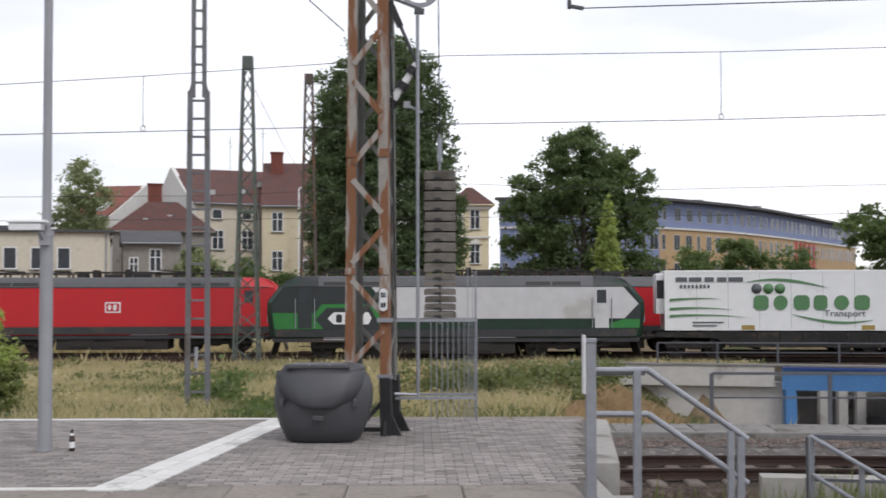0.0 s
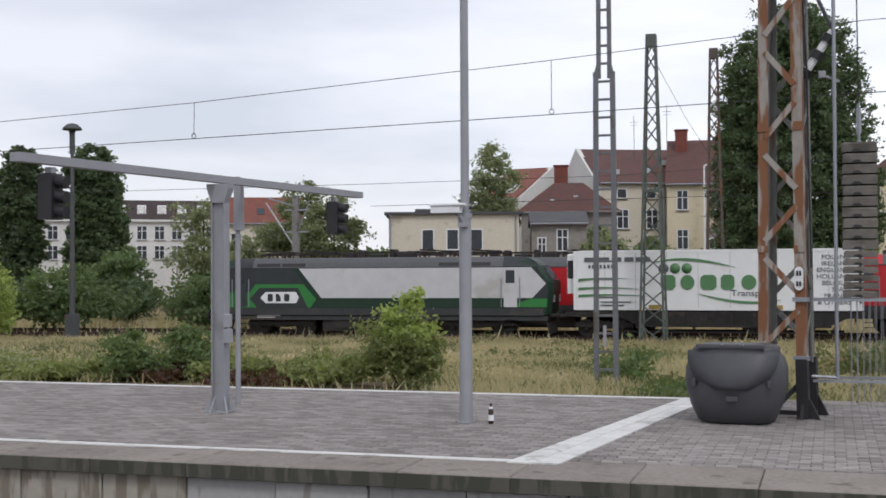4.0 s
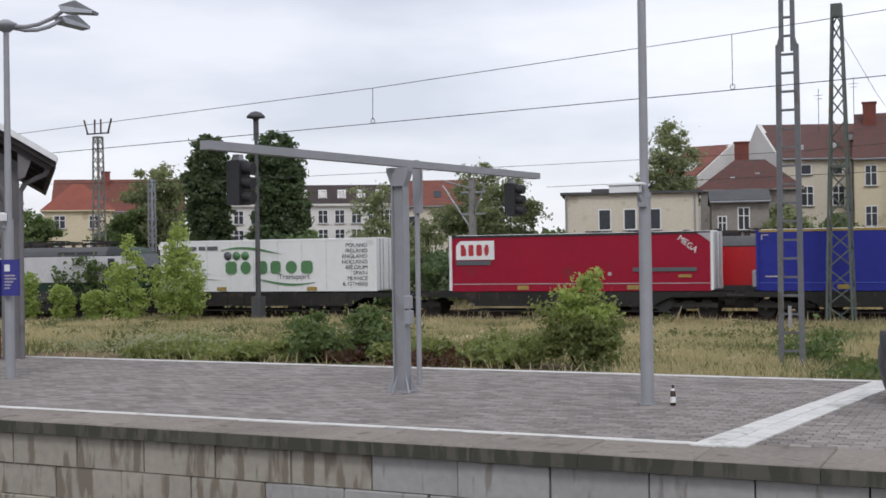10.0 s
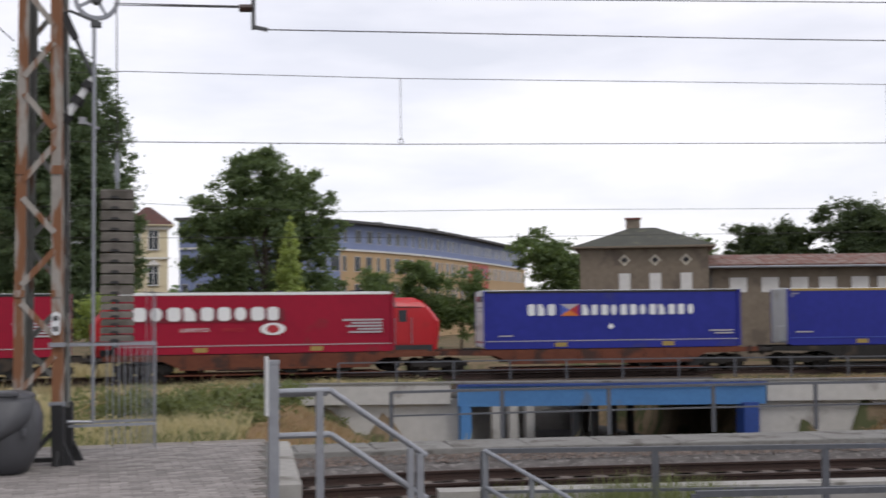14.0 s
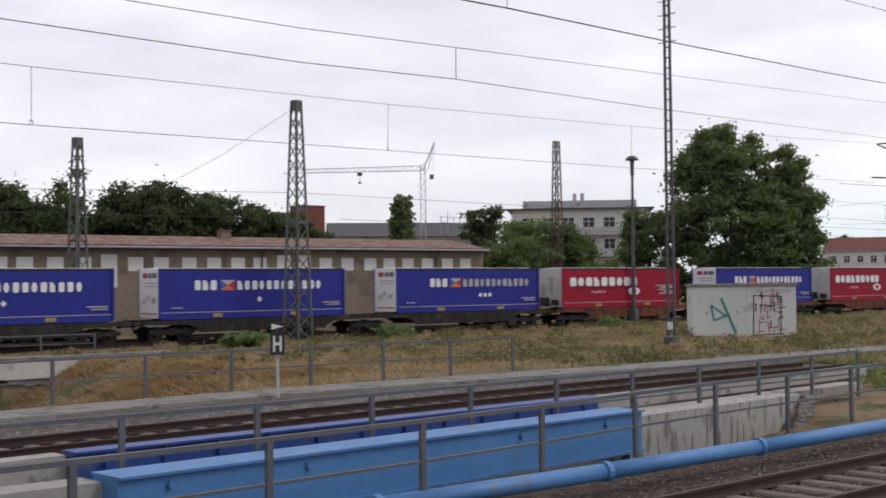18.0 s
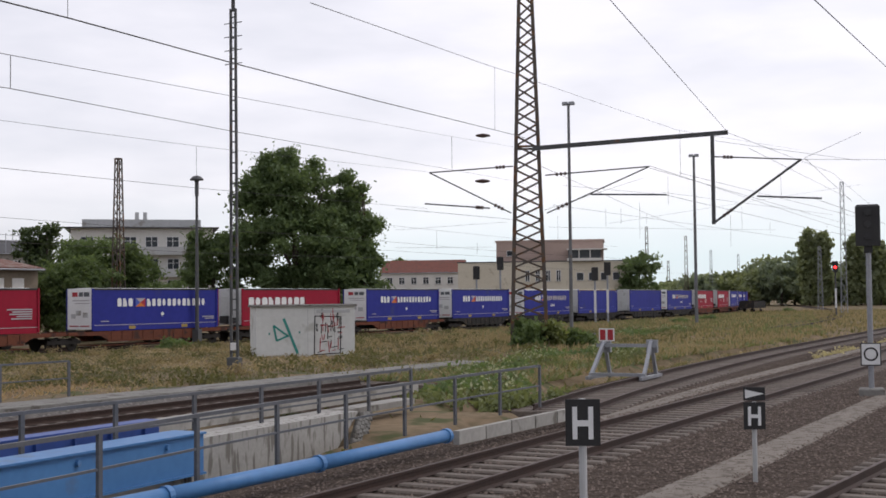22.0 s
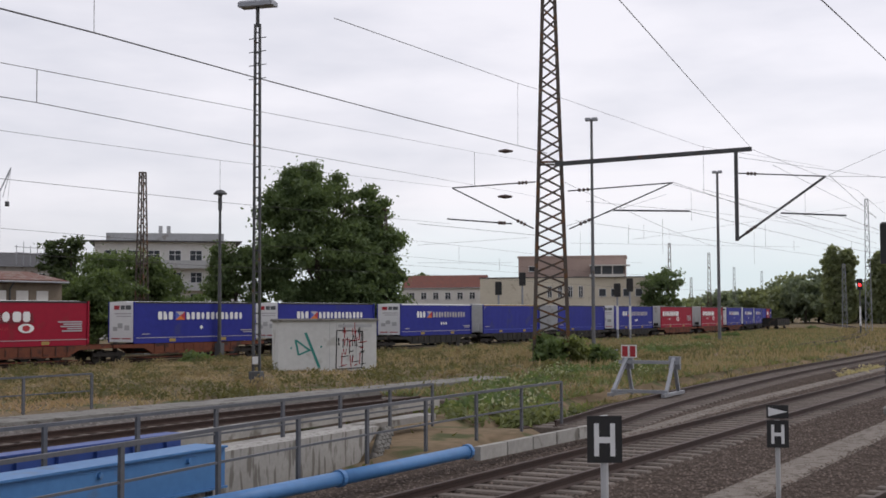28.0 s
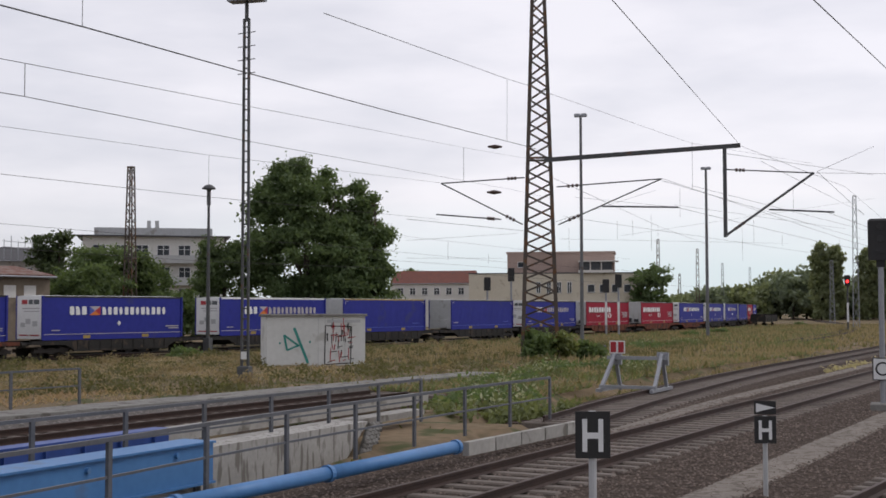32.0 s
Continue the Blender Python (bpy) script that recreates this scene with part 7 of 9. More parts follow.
hand_rail([(4.46, 13.95, 0.06), (5.0, 12.9, -0.32), (5.5, 11.9, -0.72)], 0.42, "dark grey handrail leading down beside the bridge", posts=[((4.46, 13.95, 0.06), -1.0, 0.03), ((4.8, 13.3, -0.17), -1.1, 0.025)])
cb = thing("loose_cable", "loose black cables hanging over the platform end", "cable")
for k in range(3):
    part("cable_run", Geo().pipe([(1.6 + 0.1 * k, 10.9, -0.12 - 0.16 * k), (1.95, 10.7, -0.17 - 0.2 * k), (2.35, 10.6, -0.12 - 0.2 * k), (2.6, 10.6, -0.3 - 0.16 * k)], 0.012, 6), M_BLACK, cb)

# ---- boards, signals and buffer stop by the near tracks ----
def h_board(base, z0, z1, w, label, arrow=False, turn=0.0):
    t = thing("stop_board", label, "sign", "H boards", at=pose(base[0], base[1], 0, 0, 0, turn))
    h = z1 - z0
    part("post", Geo().tube((0, 0.05, base[2]), (0, 0.05, z1), w * 0.115, 12), M_GREYEND, t, "pale grey round post")
    b = part("board", Geo().box(-w / 2, -0.02, z0, w / 2, 0, z1), M_BLACK, t, "black board")
    part("letter_h", Geo().box(-w * 0.3, -0.028, z0 + h * 0.14, -w * 0.16, -0.02, z0 + h * 0.84).box(w * 0.16, -0.028, z0 + h * 0.14, w * 0.3, -0.02, z0 + h * 0.84).box(-w * 0.16, -0.028, z0 + h * 0.42, w * 0.16, -0.02, z0 + h * 0.55), M_WHITE, b, "white letter H")
    if arrow:
        a = part("arrow_board", Geo().box(-w / 2, -0.02, z1 + 0.03, w / 2, 0, z1 + 0.03 + w * 0.62), M_BLACK, t)
        part("arrow", Geo().prism([(-w * 0.42, -0.028, z1 + 0.06), (w * 0.45, -0.028, z1 + 0.03 + w * 0.31), (-w * 0.42, -0.028, z1 + w * 0.6)], (0, 0, 0), (0, 0.008, 0)), M_WHITE, a)
    return t


h_board((16.78, 2.86, -1.3), -0.31, 0.32, 0.47, "black stop board with a white letter H on a steel post", turn=-76)
h_board((20.0, 0.71, -1.2), -0.38, 0.04, 0.33, "small black H board with a white arrow above", True, -84)
h_board((21.3, 20.25, -0.95), 0.05, 0.58, 0.33, "black H board with a white arrow beside the walkway", True, -44)
ms = thing("main_signal", "grey signal post with a black three-lamp head", "signal", at=pose(37.95, -1.95, 0, 0, 0, -92))
part("post", Geo().tube((0, 0, -1.3), (0, 0, 3.3), 0.08, 12), M_GALV, ms)
part("head", Geo().soft(-0.34, -0.2, 3.1, 0.34, 0.12, 4.3, 0.06), M_BLACK, ms, "black signal head")
part("head_foot", Geo().box(-0.12, -0.1, 2.9, 0.12, 0.1, 3.12), M_BLACK, ms)
for k in range(3):
    part("lens", Geo().tube((0, -0.2, 4.08 - k * 0.35), (0, -0.24, 4.08 - k * 0.35), 0.1, 14), M_SIGNAL, ms)
wb = part("white_board", Geo().box(-0.28, -0.16, -0.35, 0.28, -0.14, 0.3), M_BLACK, ms, "white board with a black ring")
part("board_face", Geo().box(-0.25, -0.17, -0.32, 0.25, -0.16, 0.27), M_WHITE, wb)
part("ring", Geo().rings([[(r * math.cos(a), yy, r * math.sin(a) - 0.02) for a in np.linspace(0, 6.283, 24, endpoint=False)] for r, yy in ((0.2, -0.171), (0.2, -0.178), (0.15, -0.178), (0.15, -0.171))], closed=False), M_BLACK, wb)
part("footing", Geo().soft(-0.35, -0.35, -1.4, 0.35, 0.35, -1.0, 0.04), M_CONC, ms)
for az_, d, z0, zt, red in ((75.55, 150, -1.6, 5.6, False), (76.65, 150, -1.6, 6.7, False), (80.98, 150, -1.6, 5.3, False), (81.55, 150, -1.6, 5.9, False), (91.55, 190, -1.6, 6.6, True)):
    p = polar(az_, d)
    s = thing("distant_signal", "slim signal post with a black head by the far tracks" if not red else "distant signal showing a red lamp", "signal", "distant signals", at=pose(p.x, p.y, 0, 0, 0, -az_))
    part("post", Geo().tube((0, 0, z0), (0, 0, zt - 0.6), 0.12, 8), M_GALV if not red else M_DARKSTEEL, s)
    part("striped_plate", Geo().box(-0.14, -0.2, -0.2, 0.14, -0.16, 2.6), M_WHITE, s)
    part("head", Geo().soft(-0.4, -0.25, zt - 1.6, 0.4, 0.15, zt, 0.06), M_BLACK, s)
    if red:
        part("red_lamp", Geo().tube((0, -0.27, zt - 0.9), (0, -0.34, zt - 0.9), 0.2, 14), glow("red_lamp", (1.0, 0.03, 0.03), 4.0), s, "glowing red lamp")
bs = thing("buffer_stop", "galvanised steel buffer stop with a red and white board", "buffer stop", at=pose(43.6, 5.85, -1.0, 0, 0, -10))
for s in (-1, 1):
    part("raker", Geo().beam((-1.2, s * 0.95, -0.1), (0.15, s * 0.85, 1.12), 0.115), M_GALV, bs)
    part("upright", Geo().beam((0.75, s * 0.85, -0.15), (0.15, s * 0.85, 1.12), 0.115), M_GALV, bs)
    part("foot_rail", Geo().beam((-1.5, s * 0.95, -0.06), (1.1, s * 0.9, -0.06), 0.11), M_GALV, bs)
    part("buffer_plate", Geo().box(0.2, s * 0.85 - 0.2, 0.75, 0.34, s * 0.85 + 0.2, 1.2), M_GALV, bs)
part("cross_beam", Geo().beam((0.05, -1.1, 1.0), (0.05, 1.1, 1.0), 0.12), M_GALV, bs)
part("cross_beam", Geo().beam((-1.1, -1.0, 0.05), (-1.1, 1.0, 0.05), 0.11), M_GALV, bs)
bd = part("board", Geo().box(-0.06, 0.42, 1.15, -0.03, 0.98, 1.6), M_WHITE, bs, "red board with white border")
part("red_field", Geo().box(-0.07, 0.46, 1.19, -0.06, 0.66, 1.56).box(-0.07, 0.74, 1.19, -0.06, 0.94, 1.56), M_TEXTRED, bd)
# concrete hut with painted tags
hut = thing("relay_hut", "white concrete relay hut painted with graffiti", "hut", at=pose(56.42, 25.78, -1.24, 0, 0, -58))
M_HUT = mat("white_hut_panels", (0.62, 0.63, 0.61), (0.54, 0.55, 0.53), 1.2, 0.8, bump=0.08, wear=(0.45, 0.45, 0.42), wear_at=0.64)
part("wall", Geo().box(0, 0, 0, 4.95, 2.4, 2.62), M_HUT, hut)
part("roof", Geo().soft(-0.1, -0.1, 2.62, 5.05, 2.5, 2.74, 0.03), M_CONC, hut)
for x in (2.55, 2.9, 3.9):
    part("panel_seam", Geo().box(x, -0.008, 0.05, x + 0.02, 0, 2.58), M_GREYEND, hut)
part("vent_strip", Geo().box(3.0, -0.02, 2.3, 4.7, 0, 2.45), M_GREYEND, hut)
M_TEAL = mat("teal_spray", (0.03, 0.27, 0.23), (0.03, 0.22, 0.19), 3, 0.6, bump=0)
tag = Geo()
for a, b, w in (((1.35, 2.05), (2.05, 0.3), 0.13), ((0.85, 1.7), (1.6, 1.15), 0.09), ((0.85, 1.7), (1.0, 0.95), 0.1), ((1.0, 0.95), (1.6, 1.2), 0.09), ((0.6, 1.3), (0.68, 1.3), 0.1), ((2.1, 1.35), (2.18, 1.35), 0.1)):
    tag.beam((a[0], -0.012, a[1]), (b[0], -0.012, b[1]), w, 0.012, (0, 1, 0))
part("spray_tag", tag, M_TEAL, hut, "teal spray-painted strokes")
for m, seed, n in ((M_BLACK, 3, 26), (M_TEXTRED, 5, 22)):
    rnd = random.Random(seed)
    tag = Geo()
    for k in range(n):
        x, z = rnd.uniform(2.95, 4.15), rnd.uniform(0.3, 2.1)
        v = rnd.random() < 0.6
        tag.beam((x, -0.012 - 0.004 * (seed == 5), z), (x + (rnd.uniform(-0.08, 0.08) if v else rnd.uniform(0.15, 0.4)), -0.012 - 0.004 * (seed == 5), z + (rnd.uniform(0.25, 0.6) if v else 0.05)), 0.035, 0.01, (0, 1, 0))
    if seed == 3:
        for a, b in (((2.88, 0.22), (4.2, 0.28)), ((2.88, 0.22), (2.92, 2.15)), ((4.2, 0.28), (4.25, 2.1)), ((2.92, 2.15), (4.25, 2.1))):
            tag.beam((a[0], -0.012, a[1]), (b[0], -0.012, b[1]), 0.045, 0.01, (0, 1, 0))
    part("spray_tag", tag, m, hut, "scribbled spray-painted block")
cbx = thing("cable_cabinet", "small dark cabinet by the mast foot", "cabinet", at=Matrix.Translation((72.5, 11.8, -1.4)))
part("body", Geo().soft(-0.3, -0.25, 0, 0.3, 0.25, 1.0, 0.03), M_DARKSTEEL, cbx)

# ---- overhead wires ----
def wire(name, pts, r, label, group="overhead wires"):
    t = Geo()
    pts = [Vector(p) for p in pts]
    for a, b in zip(pts, pts[1:]):
        t.tube(a, b, r, 5)
    return solid(name, t, M_WIRE, label, "wire", group)


CONTACT_B = [(-60, 19.3, 3.4), (-18.28, 19.36, 3.88), (-10.63, 19.38, 4.05), (-4.25, 19.4, 4.2), (0.5, 19.55, 4.34), (4.9, 19.7, 4.44), (14.2, 19.74, 4.72), (24.95, 19.79, 5.11), (38.6, 19.85, 5.6), (66.76, 19.97, 6.78)]
CARRY_B = [(-60, 19.3, 3.9), (-19.04, 19.36, 4.32), (-10.62, 19.38, 4.68), (-4.25, 19.4, 5.07), (0.5, 19.55, 5.43), (4.9, 19.7, 5.53), (14.2, 19.74, 5.81), (24.97, 19.79, 6.3), (38.6, 19.85, 7.05), (66.84, 19.97, 8.86)]
wire("contact_wire", CONTACT_B, 0.007, "thin dark contact wire over the track behind the platform")
wire("carrying_wire", CARRY_B, 0.006, "thin dark carrying wire over the track behind the platform")
for k in (2, 3, 5, 6, 7, 8):
    a, b = Vector(CONTACT_B[k]), Vector(CARRY_B[k])
    d = thing("dropper", "thin dropper wire with a small loop", "wire", "droppers")
    part("dropper_wire", Geo().tube(a + Vector((0, 0, 0.06)), b, 0.006, 5), M_WIRE, d)
    part("dropper_loop", Geo().pipe([a + Vector((0.04 * math.cos(u), 0, 0.05 + 0.045 * math.sin(u))) for u in np.linspace(0, 6.283, 9)], 0.006, 5), M_WIRE, d)
CONTACT_A = [(1.05, 7.84, 3.50), (4.73, 7.69, 3.59), (8.0, 7.3, 3.63), (9.84, 6.95, 3.68), (15.92, 7.67, 4.1), (48.19, 11.47, 6.51), (69.6, 14.2, 8.05)]
CARRY_A = [(1.0, 7.9, 3.72), (6.16, 7.48, 3.88), (8.0, 7.3, 3.93), (9.84, 6.95, 3.99), (17.25, 7.82, 4.73), (36.23, 10.06, 6.63), (49.33, 11.6, 7.98), (69.6, 14.2, 10.1)]
wire("contact_wire", CONTACT_A, 0.004, "dark contact wire over the platform track")
wire("carrying_wire", CARRY_A, 0.0035, "dark carrying wire over the platform track")
wire("dropper_wire", [CONTACT_A[3], CARRY_A[3]], 0.004, "thin dropper between two wires", "droppers")
wire("dropper_wire", [(36.0, 10.0, 5.62), (36.0, 10.0, 6.6)], 0.006, "thin dropper between two wires", "droppers")
te = thing("wire_anchor", "angled steel bracket at the end of a contact wire", "bracket")
part("bracket_bar", Geo().beam((1.01, 7.85, 4.3), (1.01, 7.85, 3.5), 0.024), M_DARKSTEEL, te)
part("wire_clamp", Geo().beam((1.01, 7.84, 3.515), (1.1, 7.84, 3.5), 0.022), M_DARKSTEEL, te)
part("insulator", Geo().tube((0.92, 7.84, 3.63), (1.0, 7.84, 3.635), 0.026, 8), M_INSUL, te)
wire("tension_wire", [(0.28, 15.05, 5.36), (0.93, 7.84, 3.636)], 0.006, "thin tension wire from the toothed wheel")
wire("tension_wire", [(0.26, 15.05, 5.38), (0.93, 7.84, 3.642)], 0.006, "thin tension wire from the toothed wheel")
FEED = [(10.0, 13.95, 6.45), (15.42, 14.06, 6.99), (22.1, 14.18, 7.5), (29.75, 14.31, 8.0), (42.29, 14.52, 8.88), (66.67, 14.94, 10.71), (69.6, 15.0, 10.9)]
wire("feeder_wire", FEED, 0.016, "thick dark feeder wire running to the tall mast")
wire("feeder_wire", [(29.62, 11.98, 9.38), (55.85, 13.4, 12.43), (62.56, 13.77, 13.28), (70.3, 14.3, 14.2), (110, 10, 16.3), (190, -0.5, 23.1)], 0.011, "thin wire crossing behind the tall mast")
wire("dropper_wire", [(55.85, 13.4, 12.43), (55.75, 13.4, 9.48)], 0.008, "long thin dropper wire", "droppers")
wire("dropper_wire", [(21.96, 14.17, 9.3), (21.96, 14.17, 7.5)], 0.007, "thin dropper above the feeder wire", "droppers")
wire("feeder_wire", [(10.0, 4.54, 7.95), (29.69, 4.31, 8.96), (72.8, 3.8, 11.17)], 0.012, "thin stay wire to the end of the arm")
wire("feeder_wire", [(9.0, 1.07, 5.08), (20.0, -0.27, 6.35), (39.9, -2.69, 8.64), (60, -5.1, 10.95)], 0.01, "thin dark wire over the near track")
wire("feeder_wire", [(72.9, 3.8, 11.1), (112, -3, 12.2), (150, -8, 12.0)], 0.012, "thin wire towards the station throat")
wire("feeder_wire", [(74.0, -0.27, 9.49), (110, -9.0, 12.9), (160, -20, 22)], 0.012, "thin wire towards the station throat")
for k, (a, b) in enumerate((((-22, 58, 6.1), (2.5, 60.0, 6.9)), ((2.5, 60, 6.9), (19.4, 56.8, 6.55)), ((19.4, 56.8, 6.55), (54.8, 51.2, 7.2)), ((-60, 53, 6.2), (-22, 58, 6.1)), ((-8.1, 59.3, 12.0), (-6.5, 74.9, 8.0)),
                            ((55.2, 50.8, 12.4), (52, 60, 7.5)), ((55.2, 50.8, 7.2), (100, 41, 7.4)), ((100, 41, 7.4), (180, 24, 7.2)), ((57, 49, 5.6), (110, 38, 5.6)), ((110, 38, 5.6), (220, 18, 5.6)), ((-22, 58.2, 5.0), (54, 51, 5.6)),
                            ((69.6, 14, 9.2), (145, 11, 9.0)), ((71.6, 7.2, 7.5), (150, -9, 7.8)), ((74, -1, 7.2), (150, -16, 7.6)), ((71.5, 8.1, 9.2), (200, -14, 9.5)), ((120, 42, 9.5), (230, 32, 11)), ((118, 42, 6.8), (220, 25, 7.5)))):
    mid = (Vector(a) + Vector(b)) / 2 - Vector((0, 0, 0.25))
    wire("contact_wire" if k % 2 else "carrying_wire", [a, mid, b], 0.012, "thin overhead wire above the goods line")
    if k in (0, 1, 2, 6, 8, 11, 12, 14):
        wire("dropper_wire", [mid, mid - Vector((0, 0, 0.9))], 0.008, "short thin dropper wire", "droppers")
# wires over the station throat
for pts in ([(93.2, 18.6, 8.4), (129.1, 15.3, 14.0)],
            [(79.5, 9.0, 9.9), (189.8, -7.6, 11.7)],
            [(74.1, 24.3, 7.4), (92.7, 20.8, 7.7)],
            [(114.0, 37.4, 8.4), (146.1, 33.8, 10.9)],
            [(123.5, 40.5, 7.1), (155.4, 38.0, 8.3)],
            [(108.0, 20.8, 9.9), (200.0, -2.4, 10.0)],
            [(94.6, 8.5, 11.0), (169.8, -8.0, 11.6)],
            [(84.8, 5.2, 12.1), (129.9, -6.2, 15.0)],
            [(89.9, 3.2, 12.1), (149.9, -6.0, 12.6)],
            [(80.0, -0.5, 10.2), (109.9, -4.4, 9.6)],
            [(80.0, -0.5, 10.2), (99.9, -4.8, 14.1)],
            [(147.2, 28.9, 10.2), (220.0, 3.6, 12.9)],
            [(168.2, 24.6, 11.7), (259.7, -12.4, 23.6)],
            [(139.3, 14.4, 13.3), (199.9, -5.2, 14.0)],
            [(118.0, 21.6, 12.5), (149.3, 14.8, 13.8)]):
    wire("overhead_wire", pts, 0.014, "thin overhead wire over the station throat")
for x, y, za, zb in ((118.7, 17.7, 8.4, 10.2), (119.1, 14.5, 7.3, 10.7), (94.6, 8.4, 10.8, 14.3), (149.8, 7.6, 7.4, 11.2), (150.0, 3.1, 8.9, 10.2), (110.0, 1.3, 9.9, 12.2), (124.8, 36.4, 6.9, 8.9), (145.3, 37.3, 7.0, 8.4), (127.8, 24.1, 7.8, 10.2), (128.8, 17.6, 9.3, 10.9), (119.4, 11.8, 10.5, 13.2), (149.9, 6.3, 9.4, 12.1)):
    wire("dropper_wire", [(x, y, za), (x, y, zb)], 0.012, "thin dropper wire over the station throat", "droppers")
wire("stay_wire", [(-2.6, 13.6, 6.2), (-0.85, 14.95, 4.85)], 0.007, "thin stay wire to the platform mast")
# insulator gear on the mast by the houses
ia = thing("insulator_arm", "cross arm with upright insulators on a lattice mast", "insulator", at=Matrix.Translation((-65.6, 75.5, 11.5)))
part("cross_arm", Geo().beam((-1.1, 0, 0), (1.1, 0, 0), 0.1), M_DARKSTEEL, ia)
for x, t_ in ((-1.0, -0.35), (-0.3, 0.0), (0.3, 0.0), (1.0, 0.35)):
    part("insulator", Geo().tube((x, 0, 0), (x + t_, 0, 1.1), 0.07, 8), M_INSUL, ia)
# plain concrete mast behind the train
cm = thing("concrete_mast", "pale concrete catenary mast with short insulated arms", "mast", "catenary masts", at=Matrix.Translation((-32.7, 73.0, -1.7)))
part("shaft", Geo().beam((0, 0, 0), (0, 0, 8.3), 0.36, 0.36), M_CONC, cm)
for z in (6.0, 7.4):
    part("arm", Geo().beam((-0.8, 0, z), (0.9, 0, z), 0.1), M_GALV, cm)
for a, b in (((-0.1, 0, 5.0), (-2.1, 0, 7.9)), ((0, 0, 7.6), (-2.0, 0, 8.2)), ((0.1, 0, 6.0), (0.9, 0, 7.8))):
    part("cantilever", Geo().tube(a, b, 0.05, 6), M_GALV, cm)
# ---- buildings ----
def window(parent, x, z, w, h, y=0.0, frame_m=None, cross=True):
    f = part("window", Geo().box(x - 0.08, y - 0.05, z - 0.08, x + w + 0.08, y + 0.02, z).box(x - 0.08, y - 0.05, z + h, x + w + 0.08, y + 0.02, z + h + 0.08)
             .box(x - 0.08, y - 0.05, z, x, y + 0.02, z + h).box(x + w, y - 0.05, z, x + w + 0.08, y + 0.02, z + h), frame_m or M_WHITE, parent)
    part("pane", Geo().box(x, y - 0.02, z, x + w, y - 0.005, z + h), M_GLASS, f)
    if cross:
        part("glazing_bar", Geo().box(x + w / 2 - 0.04, y - 0.045, z, x + w / 2 + 0.04, y - 0.02, z + h).box(x, y - 0.04, z + h * 0.62, x + w, y - 0.021, z + h * 0.62 + 0.06), frame_m or M_WHITE, f)
    part("sill", Geo().box(x - 0.14, y - 0.16, z - 0.14, x + w + 0.14, y, z - 0.08), M_CONC, f)
    return f


def building(name, a, b, depth, eave, wall_m, roof_m, label, ridge=None, roof="gable", wins=(), base=-2.2, over=0.35, group="town houses", wall_label=""):
    """A house standing on the plan line a-b (its camera side); windows are (x, z, w, h)."""
    a, b = Vector((*a, 0)), Vector((*b, 0))
    w = (b - a).length
    t = thing(name, label, "building", group, at=Matrix.Translation(a) @ pose(0, 0, 0, 0, 0, math.degrees(math.atan2(b.y - a.y, b.x - a.x))))
    t["width"] = w
    if roof == "gable_end" and ridge:
        g = Geo().prism([(0, 0, base), (w, 0, base), (w, 0, eave), (w / 2, 0, ridge), (0, 0, eave)], (0, 0, 0), (0, depth, 0))
    elif roof == "gable" and ridge:
        g = Geo().prism([(0, 0, base), (0, 0, eave), (0, depth / 2, ridge), (0, depth, eave), (0, depth, base)], (0, 0, 0), (w, 0, 0))
    else:
        g = Geo().box(0, 0, base, w, depth, eave)
    part("wall", g, wall_m, t, wall_label)
    o = over
    if roof == "gable":
        for s in (0, 1):
            ya, yb = (-o, depth / 2) if s == 0 else (depth + o, depth / 2)
            part("roof", Geo().prism([(-0.15, ya, eave - 0.1), (w + 0.15, ya, eave - 0.1), (w + 0.15, yb, ridge + 0.1), (-0.15, yb, ridge + 0.1)], (0, 0, 0), (0, 0, 0.18)), roof_m, t)
        part("gutter", Geo().tube((-0.1, -o - 0.05, eave - 0.05), (w + 0.1, -o - 0.05, eave - 0.05), 0.08, 6), M_GALV, t)
    elif roof == "gable_end":
        for s in (0, 1):
            xa = -o if s == 0 else w + o
            part("roof", Geo().prism([(xa, -0.2, eave - 0.15), (w / 2, -0.2, ridge + 0.08), (w / 2, depth + 0.2, ridge + 0.08), (xa, depth + 0.2, eave - 0.15)], (0, 0, 0), (0, 0, 0.18)), roof_m, t)
    elif roof == "hip":
        k = min(w, depth) * 0.42
        part("roof", Geo().rings([[(-o, -o, eave), (w + o, -o, eave), (w + o, depth + o, eave), (-o, depth + o, eave)], [(k, k, ridge), (w - k, k, ridge), (w - k, depth - k, ridge), (k, depth - k, ridge)]]), roof_m, t)
        part("eaves_board", Geo().box(-o, -o, eave - 0.12, w + o, depth + o, eave - 0.002), wall_m, t)
    elif roof == "mansard":
        part("roof", Geo().rings([[(-o, -o, eave), (w + o, -o, eave), (w + o, depth + o, eave), (-o, depth + o, eave)], [(0.2, 0.7, ridge), (w - 0.2, 0.7, ridge), (w - 0.2, depth - 0.7, ridge), (0.2, depth - 0.7, ridge)]]), roof_m, t)
        part("cornice", Geo().box(-o, -o - 0.05, eave - 0.25, w + o, depth + o, eave), wall_m, t)
    else:
        part("roof", Geo().box(-o, -o, eave, w + o, depth + o, eave + 0.18), roof_m, t)
    for x, z, ww, h in wins:
        window(t, x, z, ww, h, cross=h > 1.1 and wall_m is not M_PLASTER_CREAM or h > 1.5)
    return t


def rows(n, x0, dx, zs, w=1.0, h=1.5):
    return [(x0 + i * dx, z, w, h) for z in zs for i in range(n)]


